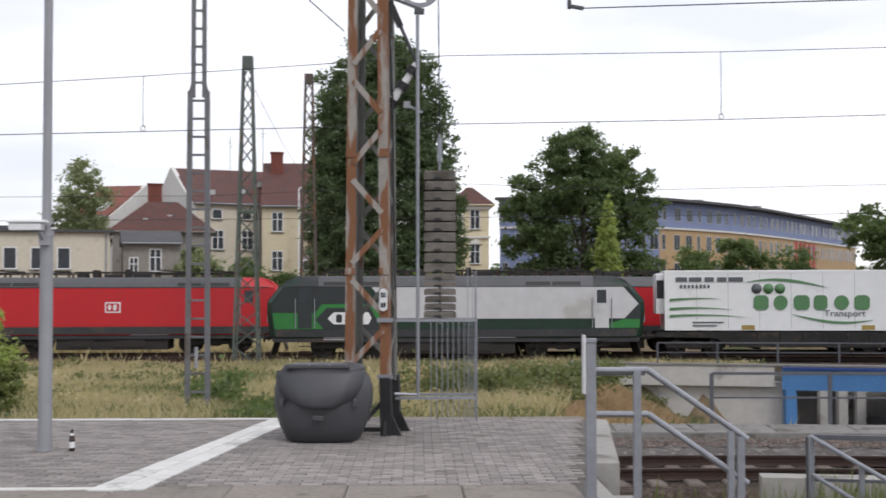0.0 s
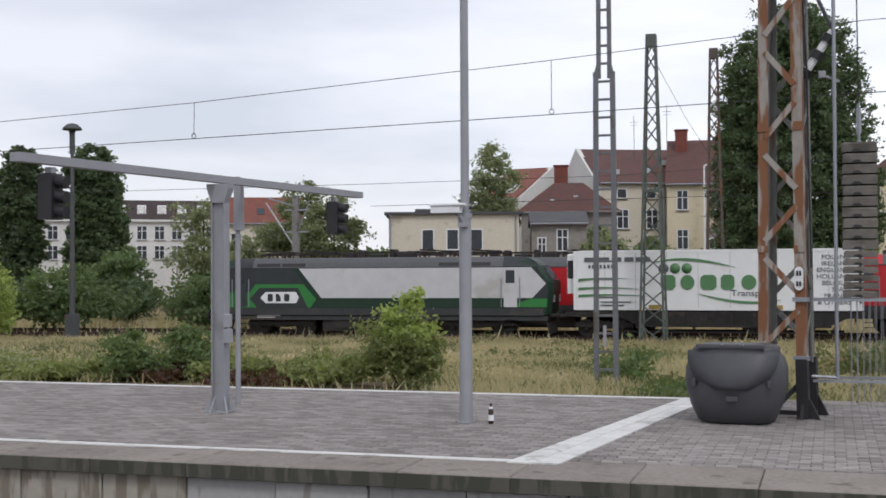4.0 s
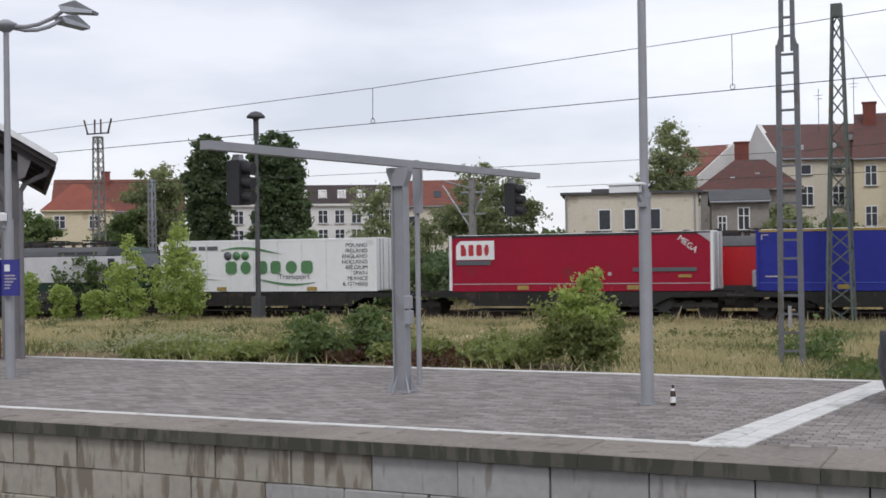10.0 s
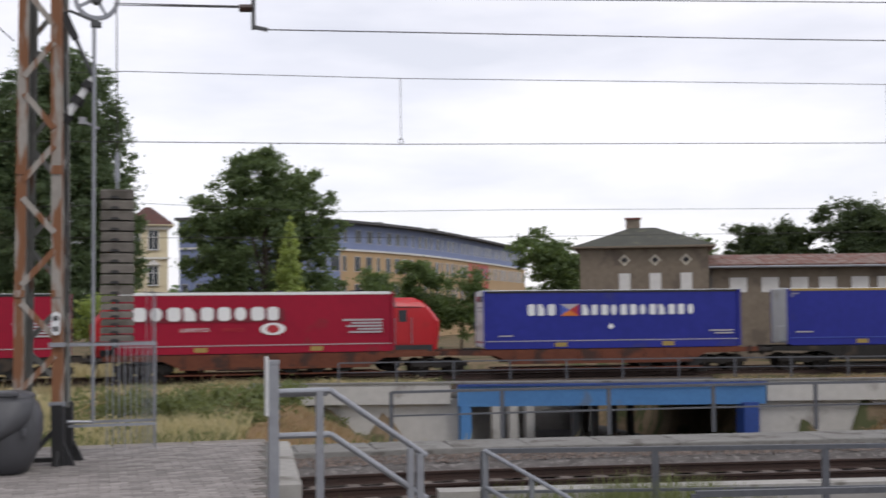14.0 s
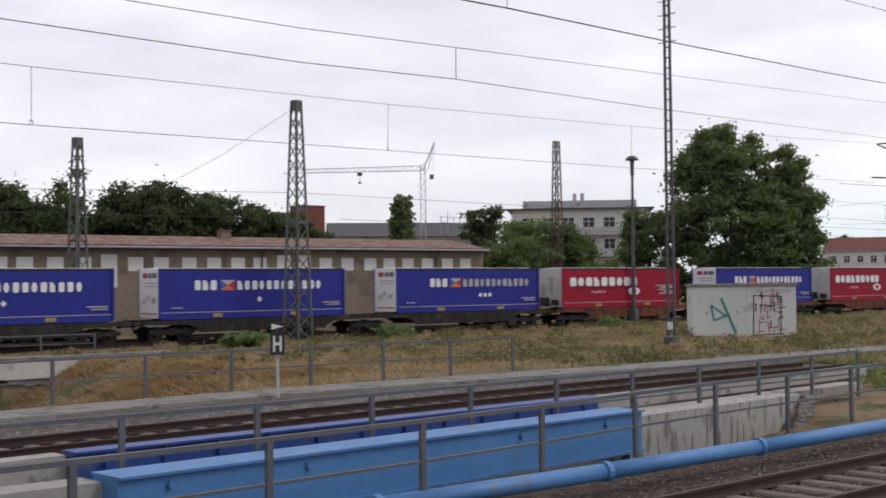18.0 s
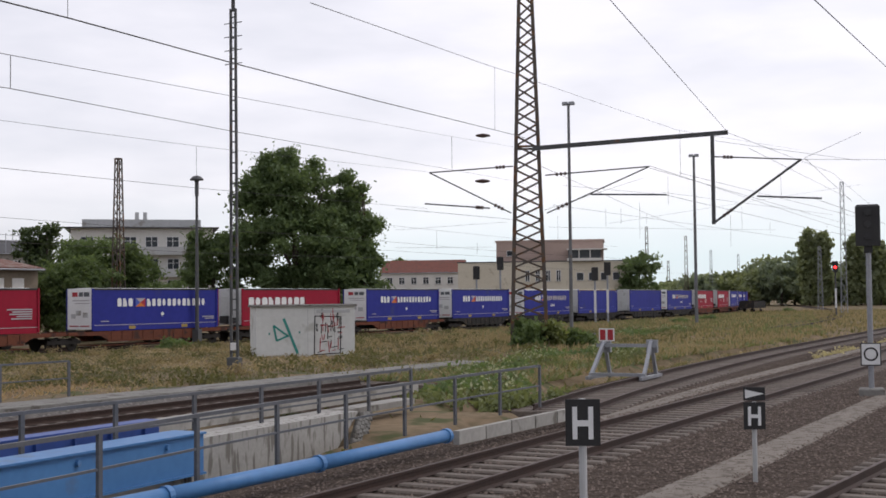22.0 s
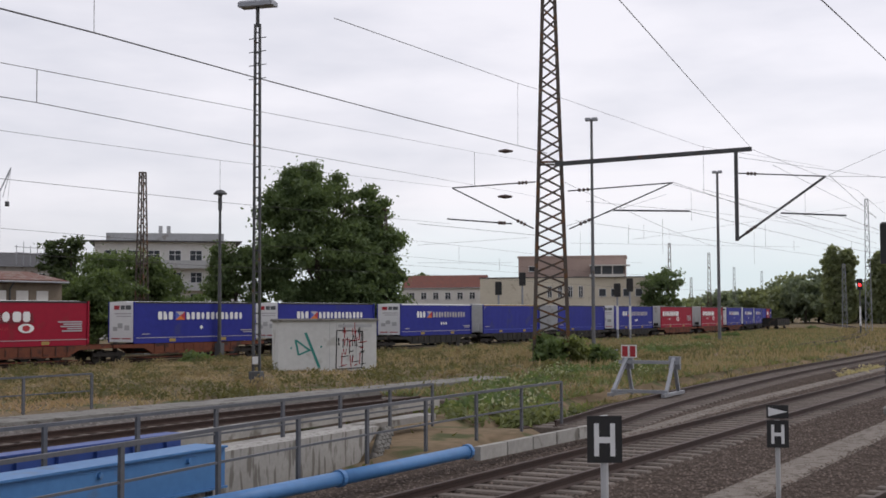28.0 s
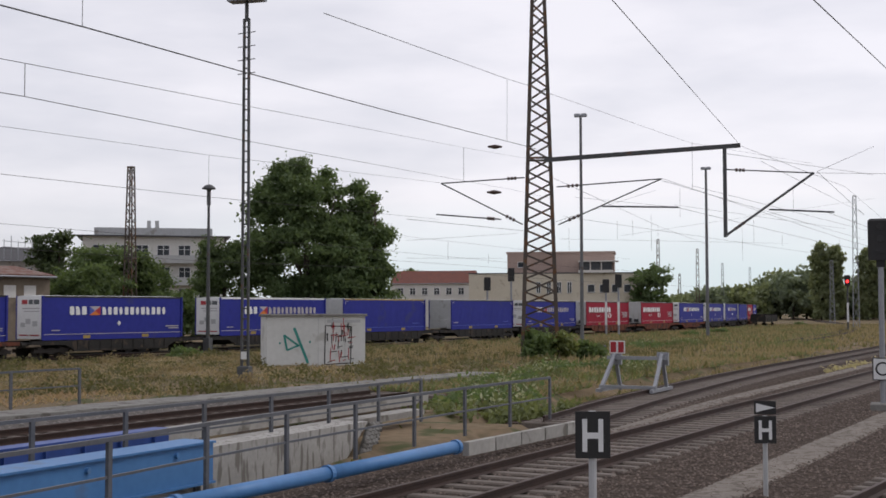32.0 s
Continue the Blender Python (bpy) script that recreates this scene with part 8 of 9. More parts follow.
def chimney(t, x, y, z0, z1, w=0.9, d=0.9, material=None):
    c = part("chimney", Geo().box(x, y, z0, x + w, y + d, z1), material or M_BRICK, t)
    part("chimney_cap", Geo().box(x - 0.08, y - 0.08, z1, x + w + 0.08, y + d + 0.08, z1 + 0.12), M_BRICK, c)


yh = building("yellow_house", (-89.2, 94.6), (-84.3, 98.9), 7, 6.7, M_PLASTER_Y, M_ROOF_ORANGE, "yellow rendered house with an orange hipped roof", 9.5, "hip", rows(2, 1.0, 3.4, (4.9, 2.3), 1.0, 1.2))
rh = building("red_roofed_house", (-96, 103.0), (-84.8, 111.3), 8, 6.9, M_PLASTER_W, M_ROOF_RED, "white house with a red tiled roof and dormers", 10.4, "gable", [(9.6, 3.6, 0.9, 1.3), (11.6, 3.6, 0.9, 1.3)])
chimney(rh, 5.0, 3.0, 9.5, 11.4)
for x in (9.2, 11.2):
    dm = part("dormer", Geo().prism([(x, 0, 7.9), (x + 1.2, 0, 7.9), (x + 1.2, 0, 9.0), (x + 0.6, 0, 9.3), (x, 0, 9.0)], (0, 1.2, 0), (0, 3.5, 0)), M_PLASTER_W, rh)
    window(rh, x + 0.2, 8.15, 0.8, 0.7, 1.2, cross=False)
part("pink_bay", Geo().box(11.0, -0.15, -2, 12.2, 0, 6.4), M_PLASTER_PINK, rh)
wl = building("apartment_building", (-88.5, 121.2), (-69.6, 133.0), 11, 8.0, M_PLASTER_W, M_ROOF_DARK, "long white apartment building with a dark mansard roof", 10.3, "mansard", rows(11, 0.9, 2.0, (5.7, 3.4), 1.05, 1.5))
for i in range(9):
    part("roof_window", Geo().prism([(1.4 + i * 2.3, 0.05, 8.6), (2.4 + i * 2.3, 0.05, 8.6), (2.4 + i * 2.3, 0.42, 9.7), (1.4 + i * 2.3, 0.42, 9.7)], (0, -0.12, 0), (0, -0.06, 0)), M_WHITE, wl)
    part("roof_window_pane", Geo().prism([(1.5 + i * 2.3, 0.05, 8.7), (2.3 + i * 2.3, 0.05, 8.7), (2.3 + i * 2.3, 0.4, 9.6), (1.5 + i * 2.3, 0.4, 9.6)], (0, -0.17, 0), (0, -0.12, 0)), M_GLASS, wl)
rr = building("apartment_building", (-62.5, 119.8), (-54.5, 123.6), 9, 7.0, M_PLASTER_CREAM, M_ROOF_RED, "cream apartment building with a red tiled roof", 9.8, "gable", [(4.6, 4.4, 1.6, 1.9), (1.2, 4.4, 1.0, 1.5)])
for i in range(3):
    part("roof_window", Geo().prism([(1.5 + i * 2.4, 1.2, 7.7), (2.3 + i * 2.4, 1.2, 7.7), (2.3 + i * 2.4, 2.2, 8.4), (1.5 + i * 2.4, 2.2, 8.4)], (0, -0.1, 0.25), (0, -0.1, 0.35)), M_GLASS, rr)
# low beige block beside the goods line
bb = building("beige_building", (-29.9, 82.7), (-21.1, 85.5), 9.5, 5.75, M_PLASTER_CREAM, M_ROOF_GREY, "beige rendered two-storey block with a flat roof", None, "flat",
              [(2.4, 3.3, 0.75, 1.35), (4.15, 3.3, 0.75, 1.35), (5.85, 3.3, 0.75, 1.35), (2.4, 0.4, 0.75, 1.35), (4.15, 0.4, 0.75, 1.35), (5.85, 0.4, 0.75, 1.35)], over=0.3, group="")
for k in (2.0, 4.2):
    part("window", Geo().box(-0.06, k, 3.3, 0.0, k + 0.75, 4.6), M_WHITE, bb)
    part("pane", Geo().box(-0.075, k + 0.08, 3.38, -0.06, k + 0.67, 4.52), M_GLASS, bb)
part("downpipe", Geo().pipe([(0.12, -0.3, 5.7), (0.12, -0.08, 5.3), (0.12, -0.08, -1.8)], 0.06, 8), M_GREYPAINT, bb)
part("downpipe", Geo().pipe([(9.0, -0.3, 5.7), (9.0, -0.08, 5.3), (9.0, -0.08, -1.8)], 0.06, 8), M_GREYPAINT, bb)
part("roof_hatch", Geo().box(1.8, 4, 5.9, 4.2, 6, 6.35), M_ROOF_GREY, bb)
# grey back houses with red roofs
gh = building("grey_house", (-20.9, 88.5), (-17.0, 89.5), 6, 5.2, M_PLASTER_GREY, M_ROOF_GREY, "small grey rendered back house", 5.9, "gable", [(0.5, 2.9, 0.5, 1.2), (1.9, 3.2, 0.7, 1.5)])
g2 = building("brown_roofed_house", (-23.77, 97.13), (-16.35, 98.66), 6.2, 6.49, M_PLASTER_GREY, M_ROOF_BROWN, "grey house with a steep brown tiled roof", 8.95, "hip", [(4.7, 2.6, 0.6, 1.2), (4.7, 0.4, 0.6, 1.2)])
chimney(g2, 2.6, 5.2, 6.0, 10.54, 1.15, 1.0)
for x, y in ((2.3, 0.75), (4.2, 1.1)):
    part("roof_vent", Geo().box(x, y, 6.49 + y * 0.9, x + 0.35, y + 0.3, 6.49 + y * 0.9 + 0.35), M_GREYEND, g2)
g3 = building("red_roofed_house", (-30.34, 107.45), (-26.61, 106.73), 15.34, 8.17, M_PLASTER_W, M_ROOF_RED, "house with a bright red roof and a white firewall", 11.17, "gable", [])
part("firewall", Geo().prism([(3.8, 0, -2), (3.8, 0, 8.17), (3.8, 7.67, 11.47), (3.8, 15.34, 8.17), (3.8, 15.34, -2)], (-0.1, 0, 0), (0.3, 0, 0)), M_PLASTER_W, g3, "white rendered firewall")
part("skylight", Geo().prism([(2.2, 1.0, 8.37), (3.2, 1.0, 8.37), (3.2, 2.6, 9.17), (2.2, 2.6, 9.17)], (0, -0.2, 0.35), (0, -0.2, 0.42)), M_WHITE, g3)
# large yellow tenement with brown roof, two wings
ty = building("yellow_tenement", (-19.55, 109.27), (-10.98, 113.36), 14.49, 9.52, M_PLASTER_CREAM, M_ROOF_BROWN, "cream tenement with a dark brown tiled roof", 12.94, "gable",
              [(1.6, 8.2, 0.8, 0.75), (4.3, 8.2, 0.8, 0.75), (1.6, 5.5, 0.95, 1.6), (4.3, 5.5, 0.95, 1.6), (1.6, 2.3, 0.95, 1.6), (4.3, 2.3, 0.95, 1.6), (7.2, 5.5, 0.95, 1.6), (7.2, 8.2, 0.8, 0.75)])
part("firewall", Geo().prism([(0, -0.1, -2), (0, -0.1, 9.52), (0, 7.24, 13.29), (0, 14.49, 9.52), (0, 14.49, -2)], (-0.35, 0, 0), (0.05, 0, 0)), M_PLASTER_W, ty, "pale grey firewall")
part("downpipe", Geo().tube((5.9, -0.12, -2), (5.9, -0.12, 9.32), 0.07, 6), M_GREYPAINT, ty)
for x, y in ((1.6, 1.3), (4.6, 1.6), (6.8, 3.0)):
    part("roof_window", Geo().box(x, y, 9.52 + y * 0.62, x + 0.6, y + 0.5, 9.52 + y * 0.62 + 0.5), M_GREYEND, ty)
t2 = building("yellow_tenement", (-13.6, 108.8), (-4.8, 109.6), 14, 9.2, M_PLASTER_Y, M_ROOF_BROWN, "yellow tenement wing with scaffold balconies", 13.4, "gable",
              [(0.9, 7.0, 0.85, 1.6), (3.6, 7.0, 0.85, 1.6), (0.9, 3.6, 0.85, 1.6), (6.6, 3.4, 0.85, 1.6), (3.6, 3.6, 0.85, 1.6)])
chimney(t2, 0.6, 5.0, 11.5, 14.4, 1.1, 1.0)
sc = part("balcony_frame", Geo().beam((3.2, -1.6, -2), (3.2, -1.6, 10.6), 0.14).beam((5.4, -1.6, -2), (5.4, -1.6, 11.6), 0.14).beam((7.8, -1.6, -2), (7.8, -1.6, 8.0), 0.14).beam((3.2, -1.6, 7.9), (5.4, -1.6, 7.9), 0.14)
          .beam((3.2, -1.6, 4.4), (8.0, -1.6, 4.4), 0.16).beam((3.2, -1.6, 10.6), (5.4, -1.6, 11.6), 0.12), M_WHITE, t2, "white steel balcony frame")
part("balcony_panel", Geo().box(3.3, -1.65, 4.5, 7.7, -1.55, 5.3), M_PLASTER_GREY, t2)
for k, (x, y, z) in enumerate(((-14.2, 114, 14.2), (-17.5, 116, 13.6), (-8, 112, 14.2))):
    an = thing("aerial", "thin dark rooftop aerial on the tenement", "aerial", "rooftop aerials", at=Matrix.Translation((x, y, z)))
    part("rod", Geo().tube((0, 0, -1.5), (0, 0, 2.6), 0.03, 5), M_DARKSTEEL, an)
    part("cross_rod", Geo().beam((-0.4, 0, 2.0), (0.4, 0, 2.0), 0.03).beam((-0.3, 0, 1.7), (0.3, 0, 1.7), 0.03), M_DARKSTEEL, an)
y2 = building("yellow_villa", (3.6, 128.5), (7.4, 128.6), 9, 10.7, M_PLASTER_Y, M_ROOF_BROWN, "ornate yellow stucco house with white window frames", 12.6, "hip", [(1.9, 8.2, 0.9, 1.9), (1.9, 4.6, 0.9, 1.9), (0.2, 8.2, 0.8, 1.9)], over=0.6)
part("cornice", Geo().box(-0.2, -0.25, 7.2, 4.0, 0, 7.4).box(-0.2, -0.25, 10.2, 4.0, 0, 10.5), M_PLASTER_W, y2)
part("gable_moulding", Geo().prism([(1.6, -0.2, 6.6), (3.1, -0.2, 6.6), (2.35, -0.2, 7.2)], (0, 0, 0), (0, 0.2, 0)), M_PLASTER_W, y2)

# long curved office block, blue above and ochre below
ob_ = thing("office_building", "long curved office building, blue-grey above and ochre below", "building", "town houses")
arc = [(3.77, 147), (5.6, 145.5), (7.5, 145.5), (9.4, 147), (11.1, 150), (12.7, 156), (14.3, 164), (15.7, 175), (17.0, 189), (18.3, 207), (19.6, 230)]
for k in range(len(arc) - 1):
    p, q = polar(*arc[k]), polar(*arc[k + 1])
    d = (q - p)
    w = d.length
    m = Matrix.Translation(p) @ pose(0, 0, 0, 0, 0, math.degrees(math.atan2(d.y, d.x)))
    up = part("upper_wall", Geo().box(0, 0, 9.3, w, 9, 12.4), M_PLASTER_BLUE, ob_, "blue-grey upper storey", at=m)
    lo = part("lower_wall", Geo().box(0, 0.15, -2.2, w, 9, 9.1), M_PLASTER_OCHRE if k > 3 else M_PLASTER_BLUE, ob_, "ochre lower storeys" if k > 3 else "", at=m)
    part("floor_band", Geo().box(0, -0.06, 9.1, w, 9, 9.32), M_PLASTER_W, ob_, at=m)
    part("roof", Geo().box(-0.1, -1.3, 12.4, w + 0.1, 9.5, 12.72), M_ROOF_GREY, ob_, "dark projecting flat roof", at=m)
    n = max(3, int(w / 2.1))
    for i in range(n):
        x = (i + 0.2) * w / n
        ww = 1.25 if i % 3 else 0.75
        for par, z, h in ((up, 10.1, 1.6), (lo, 6.6, 1.9), (lo, 3.2, 1.9)):
            yy = 0 if par is up else 0.15
            f = part("window", Geo().box(x, yy - 0.04, z, x + ww, yy + 0.02, z + h), M_GREYEND, par)
            part("pane", Geo().box(x + 0.07, yy - 0.05, z + 0.07, x + ww / 2 - 0.03, yy - 0.04, z + h - 0.07).box(x + ww / 2 + 0.03, yy - 0.05, z + 0.07, x + ww - 0.07, yy - 0.04, z + h - 0.07), M_GLASS, f)
    if k == 8:
        for i in range(5):
            part("red_panel", Geo().box(0.5 + i * 2.6, 0.05, 5.2, 1.8 + i * 2.6, 0.14, 8.9), M_TEXTRED, lo)
for az_, d in ((10.2, 149), (12.6, 158), (15.2, 172)):
    p = polar(az_, d + 4, 12.7)
    part("roof_vent", Geo().box(p.x, p.y, p.z, p.x + 1.2, p.y + 1, p.z + 0.7), M_GREYEND, ob_)

M_ROOF_MOSSY = mat("mossy_dark_roof", (0.075, 0.078, 0.062), (0.05, 0.05, 0.042), 2, 0.95, bump=0.3, wear=(0.10, 0.10, 0.07), wear_at=0.62)
# stucco tower house and the long goods shed
tw = building("tower_house", (32.0, 78.8), (39.8, 75.2), 8.2, 5.95, M_STONE, M_ROOF_MOSSY, "brown stucco building with a dark hipped roof and diamond openings", 7.4, "hip", base=-2.2, over=0.5, group="railway buildings")
chimney(tw, 3.1, 3.4, 7.0, 8.0, 1.0, 0.8, M_STONE)
for i in range(3):
    x = 3.0 + i * 2.05
    part("diamond_opening", Geo().prism([(x, -0.02, 4.75), (x + 0.24, -0.02, 4.99), (x, -0.02, 5.23), (x - 0.24, -0.02, 4.99)], (0, -0.02, 0), (0, 0.02, 0)), M_BLACK, tw)
    part("diamond_frame", Geo().prism([(x, 0, 4.58), (x + 0.4, 0, 4.99), (x, 0, 5.4), (x - 0.4, 0, 4.99)], (0, -0.015, 0), (0, 0.01, 0)), M_PLASTER_CREAM, tw)
    part("boarded_window", Geo().box(x - 0.38, -0.06, 2.7, x + 0.38, 0.01, 4.1), M_PLASTER_W, tw, "whitewashed boarded window")
part("plinth_band", Geo().box(-0.05, -0.06, 0.4, 8.7, 0.0, 0.6), M_CONC, tw)
shed = building("goods_shed", (40.2, 76.2), (89.9, 60.8), 9, 4.5, M_STONE, M_ROOF_RUSTY, "long low brown goods shed with a rusty sheet roof", 5.2, "gable", over=0.7, group="railway buildings")
W_ = shed["width"]
for i in range(25):
    x = 1.6 + i * (W_ - 3) / 24.6 + random.uniform(-0.15, 0.15)
    if i in (8, 15, 16):
        part("boarded_door", Geo().box(x, -0.05, 1.6, x + 1.2, 0.01, 3.95), M_PLASTER_W, shed, "whitewashed boarded doorway")
    else:
        part("boarded_window", Geo().box(x, -0.05, 2.75, x + 1.15, 0.01, 3.75), M_PLASTER_W, shed, "whitewashed boarded window")
for i in range(64):
    part("roof_sheet", Geo().prism([(i * W_ / 64, -0.72, 4.58), ((i + 0.94) * W_ / 64, -0.72, 4.58), ((i + 0.94) * W_ / 64, 4.5, 5.45), (i * W_ / 64, 4.5, 5.45)], (0, 0, 0.0), (0, 0, 0.05)), M_ROOF_RUSTY, shed)
for x in (0.2, W_ * 0.3, W_ * 0.58, W_ * 0.9):
    part("downpipe", Geo().pipe([(x, -0.7, 4.45), (x, -0.15, 3.9), (x, -0.12, -1)], 0.07, 6), M_DARKSTEEL, shed)
chimney(shed, W_ * 0.55, 3.5, 4.9, 5.9, 0.8, 0.8, M_STONE)
# town behind the shed
rb = building("brick_block", tuple(polar(47.6, 170)[:2]), tuple(polar(48.65, 172)[:2]), 3, 12.3, M_BRICK, M_ROOF_RED, "red brick block end above the shed roof", None, "flat", over=0.1)
lo1 = building("low_town_building", tuple(polar(48.9, 258)[:2]), tuple(polar(55.6, 262)[:2]), 16, 11.6, M_PLASTER_GREY, M_ROOF_GREY, "low grey-roofed town buildings in the distance", 14.4, "gable", rows(9, 2, 3.2, (8.8,), 1.2, 1.4))
scf = thing("scaffold", "roof scaffold on a distant house", "scaffold", at=Matrix.Translation(polar(54.8, 256, 13.5)))
for i in range(7):
    part("standard", Geo().tube((-6 + i * 2.2, 0, -2), (-6 + i * 2.2, 0, 2.6 if i % 2 else 1.8), 0.07, 5), M_GALV, scf)
for z in (0.4, 1.5):
    part("ledger", Geo().tube((-6.5, 0, z), (8, 0, z), 0.06, 5), M_GALV, scf)
wb_ = building("white_apartment_block", tuple(polar(57.3, 191)[:2]), tuple(polar(63.5, 191)[:2]), 14, 12.7, M_PLASTER_W, M_ROOF_GREY, "modern white apartment block with balconies and set-back top floor", None, "flat", rows(6, 1.5, 3.1, (9.8,), 1.7, 1.6) + rows(4, 8, 3.0, (6.4, 3.2), 1.6, 1.7), over=0.9)
for z in (8.9, 5.6):
    part("balcony_panel", Geo().box(7.5, -1.5, z - 0.2, 20.5, -0.02, z + 0.05).box(7.5, -1.5, z, 20.5, -1.42, z + 1.0), M_GREYEND, wb_)
part("top_floor", Geo().box(1.5, 2.5, 12.9, 19, 12, 14.2), M_GREYEND, wb_)
for x in (9.2, 10.4):
    part("roof_flue", Geo().box(x, 4, 14.2, x + 0.6, 4.6, 15.4), M_GREYEND, wb_)
rw = building("row_house", tuple(polar(71.1, 262)[:2]), tuple(polar(74.8, 258)[:2]), 10, 7.2, M_PLASTER_W, M_ROOF_RED, "white row house with a dull red tiled roof", 9.7, "gable", rows(6, 1.6, 2.6, (4.9,), 1.1, 1.3))
pk = building("station_offices", tuple(polar(74.7, 231)[:2]), tuple(polar(82.6, 229)[:2]), 12, 8.3, M_PLASTER_CREAM, M_ROOF_GREY, "pinkish concrete office block by the tracks", None, "flat", rows(4, 12.6, 1.9, (4.8,), 0.7, 1.9) + rows(4, 22, 2.2, (4.9,), 1.2, 1.3), over=0.1)
part("tower_wall", Geo().box(7.0, 2, 8.3, 26.8, 11, 12.3), M_PLASTER_PINK, pk)
part("parapet", Geo().box(6.8, 1.9, 12.1, 27.0, 11.1, 12.45), M_PLASTER_PINK, pk)
part("control_bay", Geo().box(20.5, -0.8, 8.9, 26.4, 2.1, 10.4), M_GLASS, pk, "glazed control-room bay")
part("bay_frame", Geo().box(20.3, -0.9, 8.4, 26.6, 2.1, 8.9).box(20.3, -1.3, 10.4, 27.6, 2.1, 10.6).box(22.4, -0.9, 8.9, 22.6, -0.75, 10.4).box(24.4, -0.9, 8.9, 24.6, -0.75, 10.4), M_PLASTER_W, pk)
window(pk, 9, 9.6, 1.4, 0.9, 2.0, cross=False)
# construction crane far behind the town
cr = thing("tower_crane", "slim white tower crane far behind the town", "crane", at=pose(200.1, 149.8, 0, 0, 0, -53))
M_CRANE = mat("crane_paint", (0.45, 0.47, 0.5), (0.38, 0.4, 0.43), 2, 0.5, bump=0)
for s in (-0.5, 0.5):
    for q in (-0.5, 0.5):
        part("mast_leg", Geo().beam((s, q, -2), (s, q, 25), 0.16), M_CRANE, cr)
for i in range(14):
    z = 12 + i
    part("mast_brace", Geo().beam((-0.5 if i % 2 else 0.5, -0.5, z), (0.5 if i % 2 else -0.5, -0.5, z + 1), 0.1), M_CRANE, cr)
part("jib", Geo().beam((0, 0, 24.3), (-28, 0, 24.0), 0.16).beam((0, 0, 25.3), (-27, 0, 24.7), 0.12), M_CRANE, cr)
for i in range(18):
    part("jib_brace", Geo().beam((-1.5 * i, 0, 24.3), (-1.5 * i - 0.75, 0, 25.2 - 0.02 * i), 0.08).beam((-1.5 * i - 0.75, 0, 25.2 - 0.02 * i), (-1.5 * i - 1.5, 0, 24.2), 0.08), M_CRANE, cr)
part("top_mast", Geo().beam((0, 0, 24.3), (2.4, 0, 30), 0.25).beam((1.0, 0, 24.3), (2.4, 0, 30), 0.15).beam((2.4, 0, 30), (1.9, 0, 23.5), 0.06), M_CRANE, cr)
part("trolley", Geo().box(-13.2, -0.4, 23.4, -12.2, 0.4, 24.0), M_DARKSTEEL, cr)
part("counterweight", Geo().box(1.4, -0.5, 22.6, 2.2, 0.5, 23.5), M_DARKSTEEL, cr)
part("hoist_rope", Geo().tube((-12.7, 0, 23.4), (-12.7, 0, 22.2), 0.05, 5).box(-13, -0.2, 21.8, -12.4, 0.2, 22.2), M_DARKSTEEL, cr)
# ---- trees and shrubs ----
def crown_mesh(name, blobs, n, leaf, seed, tall=1.0, fine=1.0):
    """Many small leaf blades in uneven clumps around each blob (x, y, z, rx, ry, rz)."""
    rg = np.random.default_rng(seed)
    vol = np.array([b[3] * b[4] * b[5] for b in blobs]) ** 0.75
    share = (vol / vol.sum() * n).astype(int)
    pts = []
    for b, m in zip(blobs, share):
        big = (b[3] * b[4] * b[5]) ** (1 / 3)
        spread = (0.16 * big ** 0.6 + leaf * 0.4) * fine
        clumps = max(9, int(5.5 * (big / spread) ** 2 * (0.14 if fine == 1.0 else 0.32)))
        u = rg.normal(size=(clumps, 3))
        u /= np.linalg.norm(u, axis=1)[:, None]
        rad = rg.uniform(0.4, 1.0, clumps) ** 0.5
        rad *= 1 + 0.13 * np.sin(u[:, 0] * 5 + seed) * np.cos(u[:, 2] * 6 + seed * 2) + (0.13 if fine == 1.0 else 0.06) * rg.normal(size=clumps)
        c = np.array(b[:3]) + u * rad[:, None] * np.array(b[3:])
        weight = rg.uniform(0.25, 1.0, clumps)
        k = rg.choice(clumps, m, p=weight / weight.sum())
        s = spread * rg.uniform(0.7, 1.5, clumps)[k][:, None] * np.where(rg.random(m) < 0.14, 1.5 if fine == 1.0 else 1.15, 1.0)[:, None]
        pts.append(c[k] + rg.normal(size=(m, 3)) * s * np.array([1, 1, 0.62]))
    p = np.vstack(pts)
    m = len(p)
    d1 = rg.normal(size=(m, 3))
    d1 /= np.linalg.norm(d1, axis=1)[:, None]
    d2 = np.cross(d1, rg.normal(size=(m, 3)))
    d2 /= np.linalg.norm(d2, axis=1)[:, None]
    size = leaf * rg.uniform(0.6, 1.35, m)[:, None]
    d1[:, 2] *= tall
    a, b_ = d1 * size, d2 * size * 0.55
    v = np.stack([p - a, p + b_, p + a, p - b_], 1).reshape(-1, 3)
    me = bpy.data.meshes.new(name)
    me.vertices.add(m * 4)
    me.vertices.foreach_set("co", v.ravel())
    me.loops.add(m * 4)
    me.loops.foreach_set("vertex_index", np.arange(m * 4))
    me.polygons.add(m)
    me.polygons.foreach_set("loop_start", np.arange(m) * 4)
    me.update()
    me.validate()
    return me


